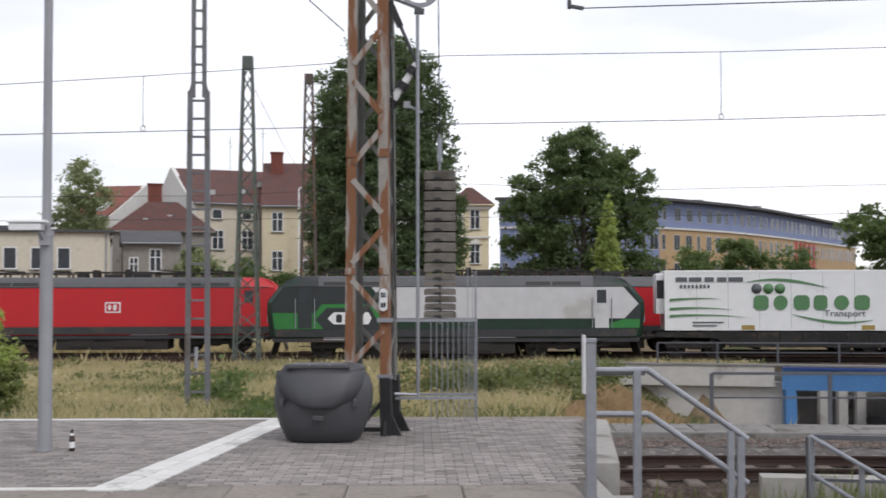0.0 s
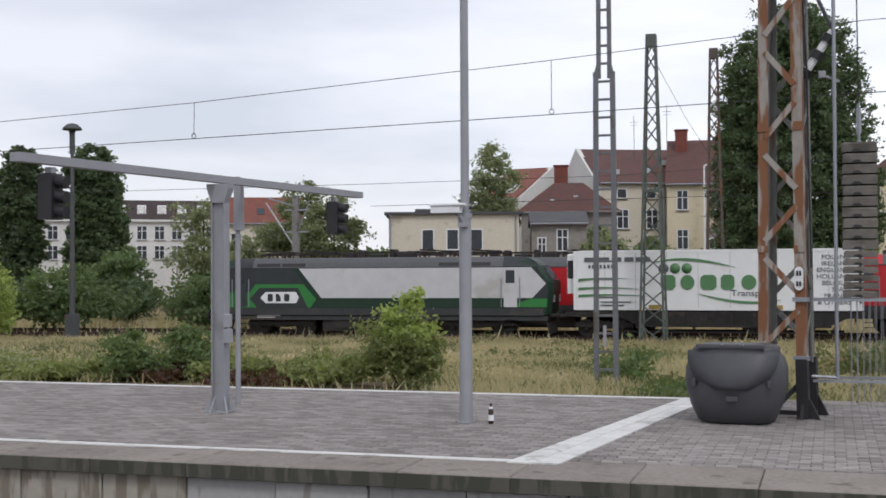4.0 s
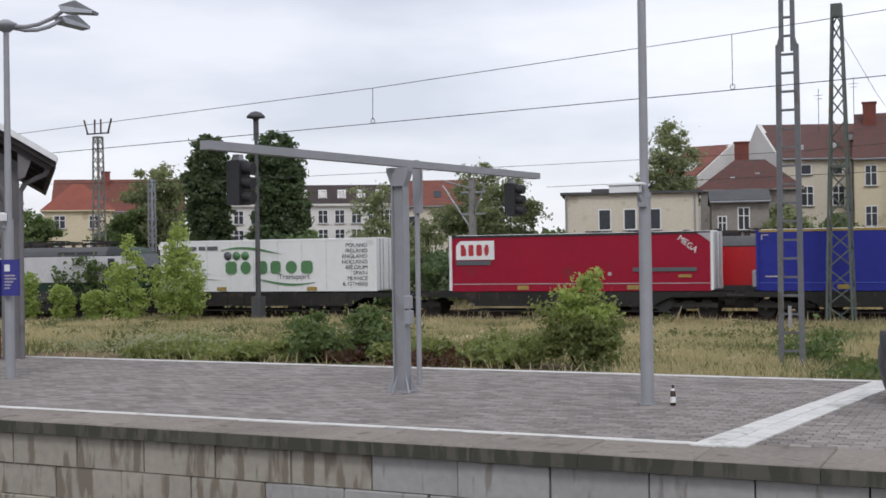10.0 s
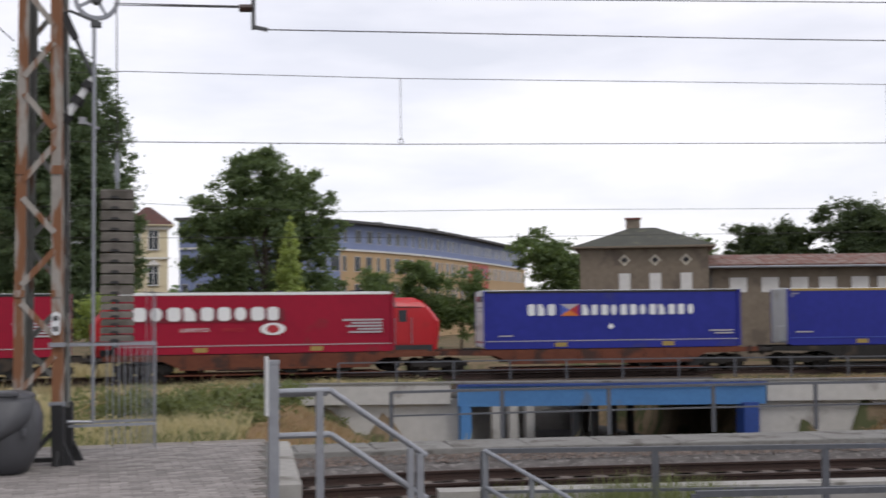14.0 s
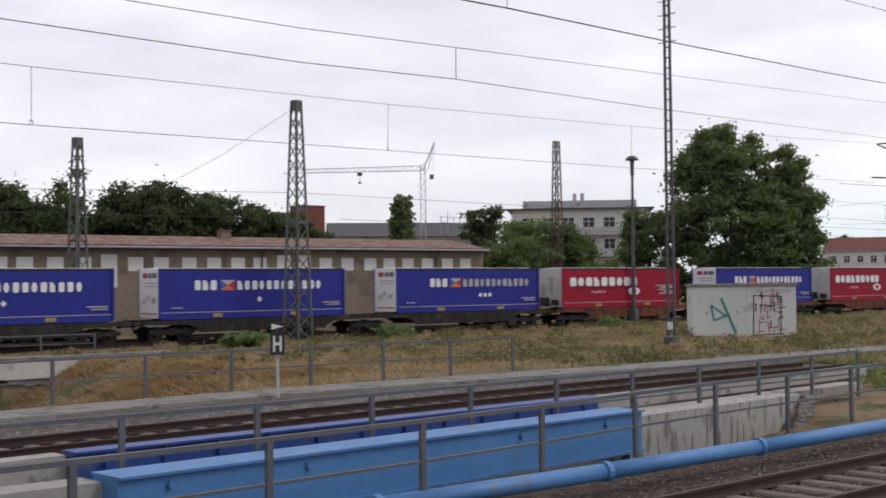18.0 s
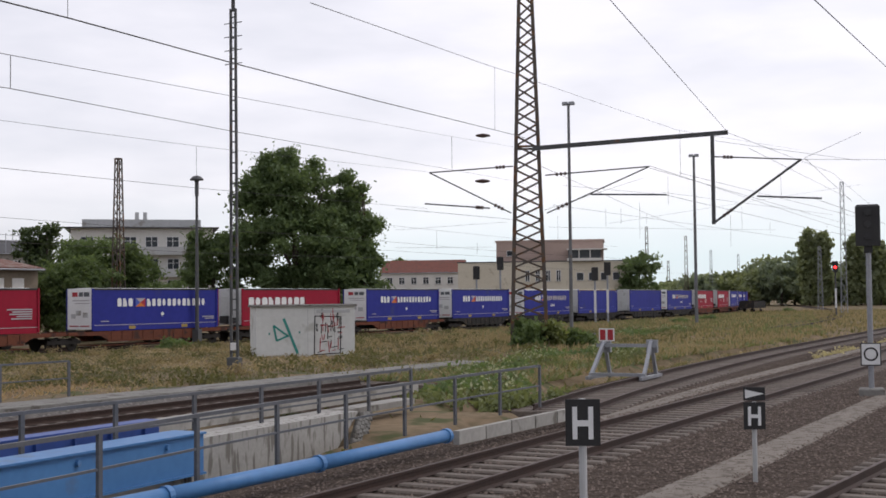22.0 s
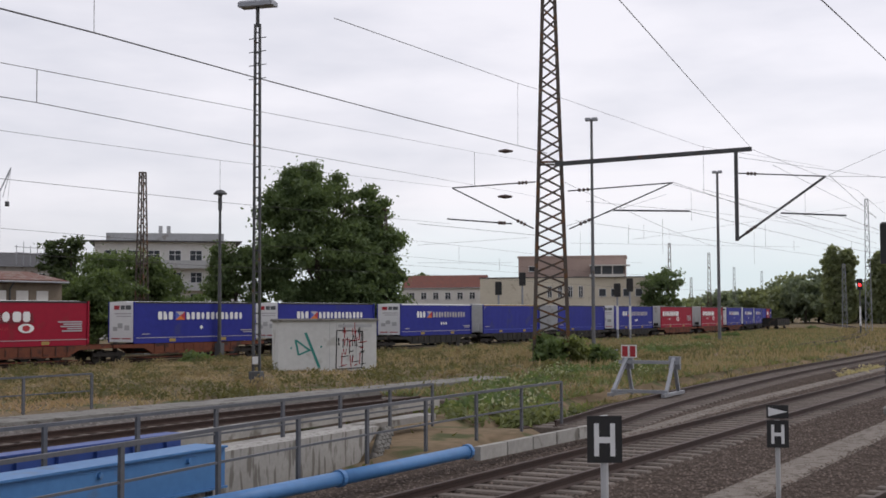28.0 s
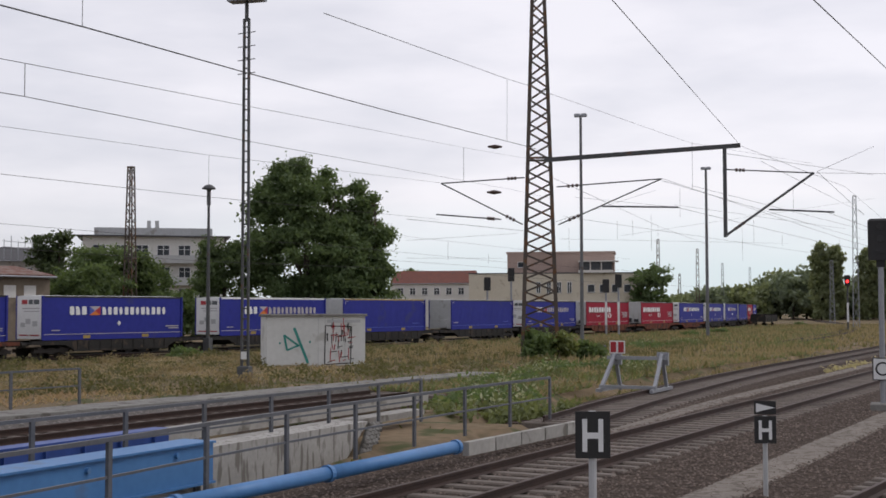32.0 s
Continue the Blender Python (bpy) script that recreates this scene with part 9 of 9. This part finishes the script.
def tree(name, base, blobs, leaves, label, n=9000, leaf=0.28, trunk=0.25, seed=1, group="trees", limbs=5):
    t = thing(name, label, "tree", group, at=Matrix.Translation(base) @ pose(0, 0, 0, 0, 0, -math.degrees(math.atan2(base[0], base[1]))))
    top = max(b[2] for b in blobs)
    low = min(b[2] - b[5] * 0.5 for b in blobs)
    g = Geo().tube((0, 0, -0.3), (0.1, 0, max(0.6, low)), trunk, 9, trunk * 0.8).tube((0.1, 0, max(0.6, low)), (0, 0, top), trunk * 0.8, 8, trunk * 0.25)
    part("trunk", g, M_BARK, t)
    rnd = random.Random(seed)
    for k in range(limbs):
        b = blobs[k % len(blobs)]
        z = max(0.5, low) + (top - low) * rnd.uniform(0.05, 0.6)
        part("limb", Geo().tube((0, 0, z), (b[0] + rnd.uniform(-0.7, 0.7) * b[3], b[1] + rnd.uniform(-0.7, 0.7) * b[4], b[2] + rnd.uniform(0.0, 0.6) * b[5]), trunk * 0.38, 6, trunk * 0.08), M_BARK, t)
    near = Vector(base).length < 160
    part("crown", crown_mesh("crown", blobs, int(n * 1.9) if near else n, leaf * 0.66 if near else leaf, seed, fine=0.6 if name in ("poplar", "cypress", "young_poplar") else 1.0), leaves, t)
    return t


def lobes(w, h, z0, n, seed, flat=0.8):
    """A rounded crown of n lobes, w wide, from z0 to h."""
    r = random.Random(seed)
    zc, rz = (z0 + h) / 2, (h - z0) / 2
    out = [(0, 0, zc, w * 0.36, w * 0.34, rz * 0.86)]
    for k in range(n):
        a, u = r.uniform(0, 6.283), r.uniform(-0.75, 0.85)
        rad = w * 0.5 * math.sqrt(max(0.05, 1 - u * u)) * 0.72
        s = r.uniform(0.2, 0.31)
        out.append((math.cos(a) * rad, math.sin(a) * rad * flat, zc + u * rz * 0.82, w * s, w * s * 0.9, min(rz * 0.42, w * s * 0.85)))
    return out


def column(w, h, z0, seed):
    """A narrow poplar-like crown."""
    r = random.Random(seed)
    out = []
    for k in range(10):
        f = k / 9
        ww = w * 0.43 * (0.78 + 0.22 * math.sin(math.pi * (0.1 + 0.75 * f))) * (0.72 if k == 9 else 1)
        out.append((r.uniform(-0.07, 0.07) * w, r.uniform(-0.07, 0.07) * w, z0 + (h - z0) * (0.07 + 0.86 * f), ww, ww, (h - z0) * 0.085))
    return out


G0 = -1.8
# the great poplar behind the platform mast
tree("poplar", polar(-1.55, 85, G0), [(0, 0, 9.5, 3.9, 3.9, 7.0), (-0.6, 0, 15.0, 3.6, 3.5, 5.2), (0.9, 0, 16.2, 3.2, 3.2, 4.6), (1.6, 0, 10, 3.8, 3.5, 5.0), (3.3, 0.3, 8.0, 2.3, 2.2, 4.0), (4.2, 0, 6.6, 1.5, 1.6, 2.4), (-2.6, 0, 10.5, 2.5, 2.6, 5.5), (-1.2, 0.3, 5.0, 2.8, 2.6, 2.6), (1.6, 0, 4.4, 2.6, 2.4, 2.4), (-3.4, 0, 13.0, 1.6, 1.6, 3.6), (3.4, 0, 13.2, 1.7, 1.7, 3.8), (0.4, 0, 18.6, 2.6, 2.4, 2.3), (-2.6, 0, 16.2, 2.2, 2.2, 3.0), (-4.0, 0, 9.0, 1.6, 1.6, 4.0), (-3.4, 0, 5.4, 2.0, 2.0, 2.4)],
     M_LEAF_POPLAR, "huge dense dark green poplar behind the train", 90000, 0.185, 0.5, 3)
tree("poplar", polar(-36.2, 105, G0), column(4.2, 13.5, 0.5, 4), M_LEAF_POPLAR, "slender dark columnar poplar", 21000, 0.26, 0.25, 4)
tree("poplar", polar(-33.0, 105, G0), column(5.2, 13.8, 0.5, 5), M_LEAF_POPLAR, "slender dark columnar poplar", 24000, 0.26, 0.25, 5)
tree("broadleaf_tree", polar(-38.4, 120, G0), lobes(6.2, 13.2, 2, 7, 6), M_LEAF_BIRCH, "light green broadleaf tree beside the poplars", 9000, 0.26, 0.22, 6)
tree("broadleaf_tree", polar(-44.6, 112, G0), lobes(6.5, 9.6, 1, 6, 7), M_LEAF, "green tree beside the yellow house", 7000, 0.28, 0.2, 7)
tree("broadleaf_tree", polar(-39.9, 118, G0), lobes(5, 8.2, 1, 5, 77), M_LEAF, "green tree beside the yellow house", 5000, 0.28, 0.2, 77)
tree("shrub_tree", polar(-31.9, 88, G0), lobes(4.6, 5.2, 0.4, 6, 8), M_LEAF_DARK, "rounded dark green shrub tree", 5000, 0.24, 0.15, 8)
tree("birch", polar(-28.3, 95, G0), lobes(4.8, 9.6, 0.6, 9, 9) + [(2.0, 0, 4.4, 1.5, 1.4, 1.9)], M_LEAF_BIRCH, "loose drooping birch before the white building", 4800, 0.2, 0.16, 9)
tree("birch", polar(-26.2, 92, G0), lobes(3.8, 7.0, 0.4, 7, 10), M_LEAF_BIRCH, "small drooping birch before the apartments", 3500, 0.2, 0.12, 10)
tree("birch", polar(-24.2, 94, G0), lobes(4.4, 10.6, 1.0, 8, 11), M_LEAF_BIRCH, "tall loose birch beside the concrete mast", 5600, 0.2, 0.18, 11)
tree("birch", polar(-22.4, 90, G0), lobes(4.6, 9.8, 0.4, 8, 12), M_LEAF_BIRCH, "loose birch with hanging twigs", 7500, 0.2, 0.18, 12)
tree("shrub_tree", polar(-20.4, 84, G0), lobes(4.0, 5.4, 0.3, 5, 13), M_LEAF, "green shrub before the beige building", 3500, 0.22, 0.12, 13)
tree("birch", polar(-15.2, 104, G0), lobes(5.0, 14.8, 4.5, 10, 14), M_LEAF_BIRCH, "tall loose birch behind the beige building", 7500, 0.2, 0.2, 14)
tree("shrub_tree", polar(-10.6, 92, G0), lobes(5.0, 7.2, 0.5, 7, 15), M_LEAF_BIRCH, "pale green shrub tree before the tenements", 6500, 0.22, 0.15, 15)
tree("shrub_tree", polar(-8.0, 92, G0), lobes(5.2, 6.6, 0.5, 7, 16), M_LEAF, "green shrub tree before the tenements", 6500, 0.22, 0.15, 16)
tree("shrub_tree", polar(-5.6, 92, G0), lobes(3.4, 5.2, 0.5, 5, 17), M_LEAF, "green shrub tree before the tenements", 3500, 0.22, 0.12, 17)
tree("shrub_tree", polar(1.0, 80, G0), lobes(4.6, 5.4, 0.5, 5, 18), M_LEAF_BRIGHT, "light green shrub below the poplar", 3500, 0.22, 0.12, 18)
# the oak and its neighbours
tree("oak", polar(7.6, 95, G0), [(0, 0, 8.6, 3.6, 3.4, 4.4), (-2.8, 0, 10.4, 2.2, 2.0, 1.9), (-3.6, 0, 7.4, 1.9, 1.8, 1.7), (2.6, 0, 10.6, 2.3, 2.2, 1.9), (3.9, 0, 8.2, 1.8, 1.7, 1.4), (-0.4, 0, 13.8, 2.4, 2.2, 1.8), (1.4, 0, 12.6, 2.2, 2.1, 1.7), (-2.2, 0, 4.0, 2.6, 2.5, 2.2), (2.4, 0, 4.4, 2.8, 2.5, 2.4), (-4.6, 0, 4.2, 1.5, 1.5, 1.5), (4.6, 0, 4.8, 1.7, 1.6, 2.0), (4.9, 0, 3.0, 1.5, 1.5, 1.6), (-4.9, 0, 9.6, 1.1, 1.0, 0.8), (-4.6, 0, 11.6, 0.9, 0.9, 0.7), (-2.4, 0, 13.2, 1.3, 1.2, 0.9), (5.2, 0, 9.9, 1.0, 1.0, 0.7), (4.4, 0, 11.9, 1.0, 1.0, 0.8), (3.0, 0, 13.6, 1.0, 1.0, 0.8), (0.4, 0, 15.2, 1.1, 1.0, 0.7), (-5.4, 0, 7.0, 0.9, 0.9, 0.7)],
     M_LEAF_DARK, "broad dark oak with ragged outline", 34000, 0.24, 0.4, 19)
tree("cypress", polar(8.75, 86, G0), [(0, 0, 2.0, 1.15, 1.1, 2.2), (0.1, 0, 4.2, 1.05, 1.0, 2.0), (-0.1, 0, 6.2, 0.8, 0.8, 1.7), (0, 0, 7.9, 0.5, 0.5, 1.3), (0.05, 0, 9.3, 0.22, 0.22, 0.9)], M_LEAF_BRIGHT, "pale green columnar young poplar", 5600, 0.2, 0.12, 20)
tree("young_tree", polar(12.6, 108, G0), lobes(4.0, 8.0, 2, 6, 21), M_LEAF, "small street tree before the office building", 4000, 0.24, 0.12, 21)
tree("young_tree", polar(14.7, 112, G0), lobes(4.2, 8.4, 2, 6, 22), M_LEAF, "small street tree before the office building", 4000, 0.24, 0.12, 22)
tree("young_tree", polar(16.6, 114, G0), lobes(4.6, 7.2, 1, 6, 23), M_LEAF, "small street tree before the office building", 4000, 0.24, 0.12, 23)
tree("broadleaf_tree", polar(21.2, 98, G0), lobes(6.4, 10.2, 0.5, 9, 24), M_LEAF, "loose broadleaf tree beside the tower house", 9500, 0.26, 0.25, 24)
tree("broadleaf_tree", polar(27.2, 120, G0), lobes(5.4, 10.4, 2, 7, 25), M_LEAF, "tree behind the tower house", 5000, 0.28, 0.25, 25)
# wood behind the goods shed
for k, (az_, d, h, w) in enumerate(((30.1, 128, 12.0, 4.6), (31.9, 130, 12.8, 4.4), (34.3, 130, 14.6, 6.2), (37.0, 130, 15.8, 8.0), (39.4, 132, 14.6, 6.0), (41.7, 130, 15.0, 6.6), (43.9, 134, 13.0, 6.4), (45.8, 136, 12.4, 6), (47.4, 138, 11.6, 6), (40.4, 142, 14.2, 7.5))):
    tree("broadleaf_tree", polar(az_, d, G0), lobes(w * 1.3, h, 0.5, 13, 30 + k), M_LEAF_DEEP, "dark broadleaf tree behind the goods shed", 17000, 0.32, 0.3, 30 + k)
tree("cypress", polar(52.2, 200, G0), column(4.6, 17.4, 6, 42), M_LEAF_DARK, "dark conical tree far behind the shed", 3000, 0.4, 0.2, 42)
for k, (az_, d, h, w, m) in enumerate(((55.0, 126, 7.2, 6, M_LEAF_BIRCH), (56.3, 122, 11.6, 4.5, M_LEAF_DEEP), (58.2, 118, 9.8, 6, M_LEAF), (59.9, 118, 9.2, 4.5, M_LEAF), (63.5, 122, 10.6, 5, M_LEAF_DARK), (57.4, 112, 7.6, 6, M_LEAF), (61.6, 116, 5.6, 4.5, M_LEAF))):
    tree("broadleaf_tree", polar(az_, d, G0), lobes(w * 1.1, h, 0.5, 11, 50 + k), m, "green tree beside the end of the shed", 8000, 0.28, 0.25, 50 + k)
tree("oak", polar(67.2, 124, G0), [(0, 0, 8.5, 4.8, 4.6, 5.0), (-2.8, 0, 11.6, 3.0, 2.8, 2.6), (-0.6, 0, 15.6, 3.6, 3.3, 2.4), (1.6, 0, 13.4, 3.2, 3.0, 2.6), (-4.6, 0, 8.6, 2.6, 2.4, 2.8), (3.6, 0, 9.0, 2.8, 2.6, 2.8), (-3.4, 0, 14.0, 2.2, 2.2, 2.0), (0.4, 0, 2.6, 5.6, 3.0, 2.4), (3.2, 0, 7.0, 2.6, 2.4, 4.0), (-3.4, 0, 4.6, 3.4, 3.0, 3.0), (2.6, 0, 4.6, 3.8, 3.4, 3.0), (-1.4, 0, 17.2, 2.0, 1.9, 1.3)],
     M_LEAF_DARK, "very large dark broadleaf tree behind the goods train", 44000, 0.3, 0.5, 60)
tree("oak", polar(69.9, 126, G0), [(0, 0, 9.0, 2.2, 2.2, 4.6), (-0.5, 0, 14.6, 1.5, 1.5, 2.0), (1.0, 0, 11.6, 1.4, 1.4, 2.0), (1.3, 0, 6.0, 1.8, 1.8, 3.0), (-1.6, 0, 11.0, 1.9, 1.8, 2.6), (0, 0, 3.2, 2.6, 2.4, 2.4)],
     M_LEAF_DARK, "large dark broadleaf tree with ragged crown", 14000, 0.32, 0.35, 61)
tree("cypress", polar(72.1, 290, G0), column(6, 12.6, 6, 62), M_LEAF_DARK, "dark tree behind the row house", 2500, 0.5, 0.2, 62)
tree("broadleaf_tree", polar(83.0, 228, G0), lobes(7, 11.6, 2, 7, 63), M_LEAF_DARK, "loose tree beside the office block", 5000, 0.36, 0.25, 63)
# far wood at the end of the yard, its haze put into paler leaf colours
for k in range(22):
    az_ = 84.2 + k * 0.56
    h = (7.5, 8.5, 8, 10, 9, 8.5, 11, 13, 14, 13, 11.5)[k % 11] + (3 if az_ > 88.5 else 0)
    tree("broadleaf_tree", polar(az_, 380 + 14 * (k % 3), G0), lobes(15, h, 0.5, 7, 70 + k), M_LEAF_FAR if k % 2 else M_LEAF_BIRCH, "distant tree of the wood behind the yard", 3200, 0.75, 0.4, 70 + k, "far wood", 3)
for k, (az_, h) in enumerate(((90.45, 21.5), (91.0, 21), (92.4, 20), (93.4, 18))):
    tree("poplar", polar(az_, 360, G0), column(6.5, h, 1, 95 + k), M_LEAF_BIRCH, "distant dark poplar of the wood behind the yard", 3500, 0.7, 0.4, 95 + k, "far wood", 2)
# back wood that closes the view behind the houses
for k in range(20):
    az_ = -50 + k * 5.2
    tree("broadleaf_tree", polar(az_, 230 + 12 * (k % 3), G0), lobes(22, 8.5, 0.3, 6, 110 + k), M_LEAF_DARK, "distant town tree behind the houses", 1800, 1.0, 0.4, 110 + k, "far wood", 2)

# hedge of shrubs behind the siding
for k in range(15):
    az_ = -47 + k * 1.95 + 0.5 * math.sin(k * 2.3)
    tree("shrub_tree", polar(az_, 82 + 5 * math.sin(k * 1.7), G0), lobes(5.4, 2.6 + 1.3 * abs(math.sin(k * 1.3)), 0.2, 5, 400 + k), (M_LEAF, M_LEAF_DARK, M_LEAF_POPLAR)[k % 3], "rank green shrub behind the siding", 1900, 0.22, 0.08, 400 + k, "hedge shrubs", 2)
# young trees and bushes by the tracks
tree("young_poplar", (-41.6, 54.0, -1.6), [(0, 0, 1.4, 1.25, 1.2, 1.3), (-0.6, 0, 2.0, 0.9, 0.9, 1.2), (0.5, 0, 2.6, 0.9, 0.9, 1.3), (0.1, 0, 3.9, 0.6, 0.6, 1.2), (0.2, 0, 4.9, 0.3, 0.3, 0.7), (-0.5, 0, 3.4, 0.4, 0.4, 0.8), (0.9, 0, 1.2, 0.7, 0.7, 0.9)], M_LEAF_BRIGHT, "bright green young poplar before the goods line", 4200, 0.13, 0.05, 130, "young trees")
tree("young_poplar", (-44.4, 53.2, -1.6), [(0, 0, 1.1, 1.1, 1.0, 1.1), (-0.5, 0, 2.2, 0.6, 0.6, 1.0), (0.5, 0, 2.7, 0.55, 0.55, 1.0), (0.1, 0, 3.8, 0.32, 0.32, 0.8)], M_LEAF_BRIGHT, "yellow-green young tree before the goods line", 2600, 0.13, 0.05, 131, "young trees")
for k, (x, y, h) in enumerate(((-50.5, 52.2, 2.6), (-48.2, 52.4, 1.9), (-46.3, 52.8, 1.6), (-52.6, 51.0, 3.4), (-55, 50, 3.2))):
    tree("young_poplar", (x, y, -1.6), column(1.5, h, 0.1, 132 + k), M_LEAF_BRIGHT, "small bright green sapling before the goods line", 1800, 0.12, 0.04, 132 + k, "young trees", 3)


def bush(base, w, h, leaves, label, n, seed, leaf=0.075, d=None, name="bush"):
    t = thing(name, label, "bush", "bushes", at=Matrix.Translation(base))
    r = random.Random(seed)
    bl_ = [(r.uniform(-0.42, 0.42) * w, r.uniform(-0.35, 0.35) * (d or w), h * r.uniform(0.25, 0.62), w * r.uniform(0.16, 0.26), (d or w) * r.uniform(0.16, 0.26), h * r.uniform(0.22, 0.38)) for _ in range(9)]
    part("foliage", crown_mesh("foliage", bl_, n, leaf, seed), leaves, t)
    for k in range(4):
        part("stem", Geo().tube((0, 0, -0.1), (bl_[k][0], bl_[k][1], bl_[k][2] + 0.1), 0.02, 5, 0.008), M_BARK, t)
    return t


b1 = bush((-10.0, 28.6, -1.15), 1.6, 2.0, M_LEAF_BUSH, "tall leafy bush growing behind the platform edge", 4800, 140, 0.065)
part("foliage", crown_mesh("foliage", [(0.1, 0, 1.7, 0.42, 0.4, 0.5), (0.25, 0, 2.2, 0.28, 0.28, 0.35), (-0.35, 0, 1.6, 0.3, 0.3, 0.5), (0.5, 0, 1.3, 0.4, 0.4, 0.5)], 2600, 0.06, 141), M_LEAF_BRIGHT, b1)
bush((-16.3, 28.7, -1.15), 2.7, 1.5, M_LEAF, "dense bramble bush with brown undergrowth", 5200, 142)
bush((-16.2, 28.2, -1.15), 2.3, 0.6, M_DEAD, "brown dead brushwood below the brambles", 2600, 143, name="brushwood")
bush((-14.0, 28.6, -1.15), 2.4, 0.85, M_LEAF_BUSH, "low bramble bush behind the platform", 3600, 144)
bush((-12.2, 28.5, -1.15), 2.2, 0.8, M_LEAF_BUSH, "low bramble bush behind the platform", 3200, 145)
bush((-13.6, 28.1, -1.15), 2.6, 0.4, M_DEAD, "brown dead brushwood behind the platform", 1500, 146, name="brushwood")
bush((-19.6, 29.0, -1.15), 3.0, 0.55, M_LEAF_BUSH, "low green weeds behind the platform", 3600, 147)
bush((-22.6, 29.4, -1.15), 3.6, 0.55, M_LEAF_BUSH, "low green weeds behind the platform", 3800, 148)
bush((-22.4, 29.0, -1.1), 3.6, 0.85, M_FLOWER, "white-flowering weeds behind the platform", 900, 149, 0.06, name="flowering_weeds")
bush((-26.0, 30.0, -1.15), 3.0, 0.5, M_FLOWER, "white-flowering weeds behind the platform", 500, 150, 0.06, name="flowering_weeds")
bush((-5.0, 31.0, -1.15), 1.6, 1.0, M_LEAF, "thin green shoots at the foot of the ladder mast", 900, 151)
bush((-2.6, 27.0, -1.15), 2.6, 0.5, M_LEAF, "low green weeds beside the platform", 1500, 152)
bush((1.5, 33.0, -1.2), 4.5, 0.9, M_GRASS, "tall grey-green weeds behind the platform", 3200, 153)
bush((4.5, 36.0, -1.2), 4.0, 1.0, M_GRASS, "tall grey-green weeds behind the platform", 3000, 154)
for k, (x, y, w, h) in enumerate(((69.4, 14.9, 1.8, 2.2), (70.2, 13.6, 1.7, 1.9), (71.0, 12.3, 1.6, 1.2))):
    bush((x, y, -1.4), w, h, M_LEAF_BUSH if k % 2 else M_LEAF, "wild shrub at the foot of the catenary mast", 4200, 160 + k, 0.13)
for k, (x, y, w) in enumerate(((58, 11.6, 7), (52, 11.0, 6), (46, 11.2, 6), (41, 10.2, 5), (37, 9.4, 5), (33.5, 8.4, 4), (62, 9.0, 6), (56, 8.0, 5), (95, 12, 9), (104, 10, 9))):
    bush((x, y, -1.3), w, 0.5, M_GRASS if k % 2 else M_LEAF, "rank green weeds beside the siding", 2200, 180 + k, 0.1, 3.0, name="weeds")
    bush((x + 1, y + 0.3, -1.1), w * 0.8, 0.5, M_FLOWER, "white-flowering weeds beside the siding", 120, 200 + k, 0.07, 2.4, name="flowering_weeds")
for k, (x, y) in enumerate(((150, 14), (168, 12), (250, 2), (60, 47), (76, 41), (47, 47))):
    bush((x, y, -1.6), 2.4, 0.7, M_LEAF, "low green bush in the grass by the tracks", 1200, 220 + k, 0.16)


bush((2.35, 11.3, -0.95), 0.9, 0.55, M_LEAF_BUSH, "green weeds growing on the platform end", 700, 240, 0.035, name="weeds")
bush((2.9, 12.2, -1.0), 1.1, 0.6, M_GRASS, "tall grey-green weeds on the platform end", 600, 241, 0.035, name="weeds")


# tufts of weeds scattered over the open ground
def tufts(name, count, area, size, leaves, label, seed, keep):
    r = random.Random(seed)
    bl_ = []
    while len(bl_) < count:
        x, y = r.uniform(area[0], area[2]), r.uniform(area[1], area[3])
        if keep(x, y):
            w = size * r.uniform(0.5, 1.5)
            bl_.append((x, y, ground_z(x, y) + w * 0.18, w, w * r.uniform(0.6, 1.2), w * r.uniform(0.3, 0.55)))
    solid(name, crown_mesh(name, bl_, count * 110, 0.075, seed, fine=0.8), leaves, label, "weeds", kind="stuff")


def right_field(x, y):
    return off_track(x, y) and not on_bank(x, y) and y > 27 - 0.25 * x and (x > 36 or y > 24) and y > 10.5 - 0.155 * x


def between_tracks(x, y):
    return Y_A(x) + 2.6 < y < Y_C(x) - 1.7


tufts("dry_tufts", 90, (62, -22, 150, 4), 0.4, M_STRAW, "pale dry tufts between siding and platform track", 306, between_tracks)
tufts("weed_tufts", 260, (34, 8, 120, 52), 0.55, M_GRASS_LOW, "low olive weed tufts on the bank", 301, right_field)
tufts("dry_tufts", 260, (34, 8, 120, 52), 0.5, M_STRAW_OLD, "low dry tufts on the bank", 302, right_field)
tufts("weed_tufts", 170, (-46, 25, 15, 57), 0.5, M_GRASS, "grey-green weed tufts in the dry grass", 303, grass_field)
tufts("dry_tufts", 120, (-46, 25, 15, 57), 0.5, M_STRAW, "pale dry tufts in the grass", 304, grass_field)
tufts("tall_weeds", 60, (0, 33, 9, 50), 0.7, M_STRAW_OLD, "tall brown-green seeding weeds beside the bridge", 305, lambda x, y: not on_bank(x, y))

motions()
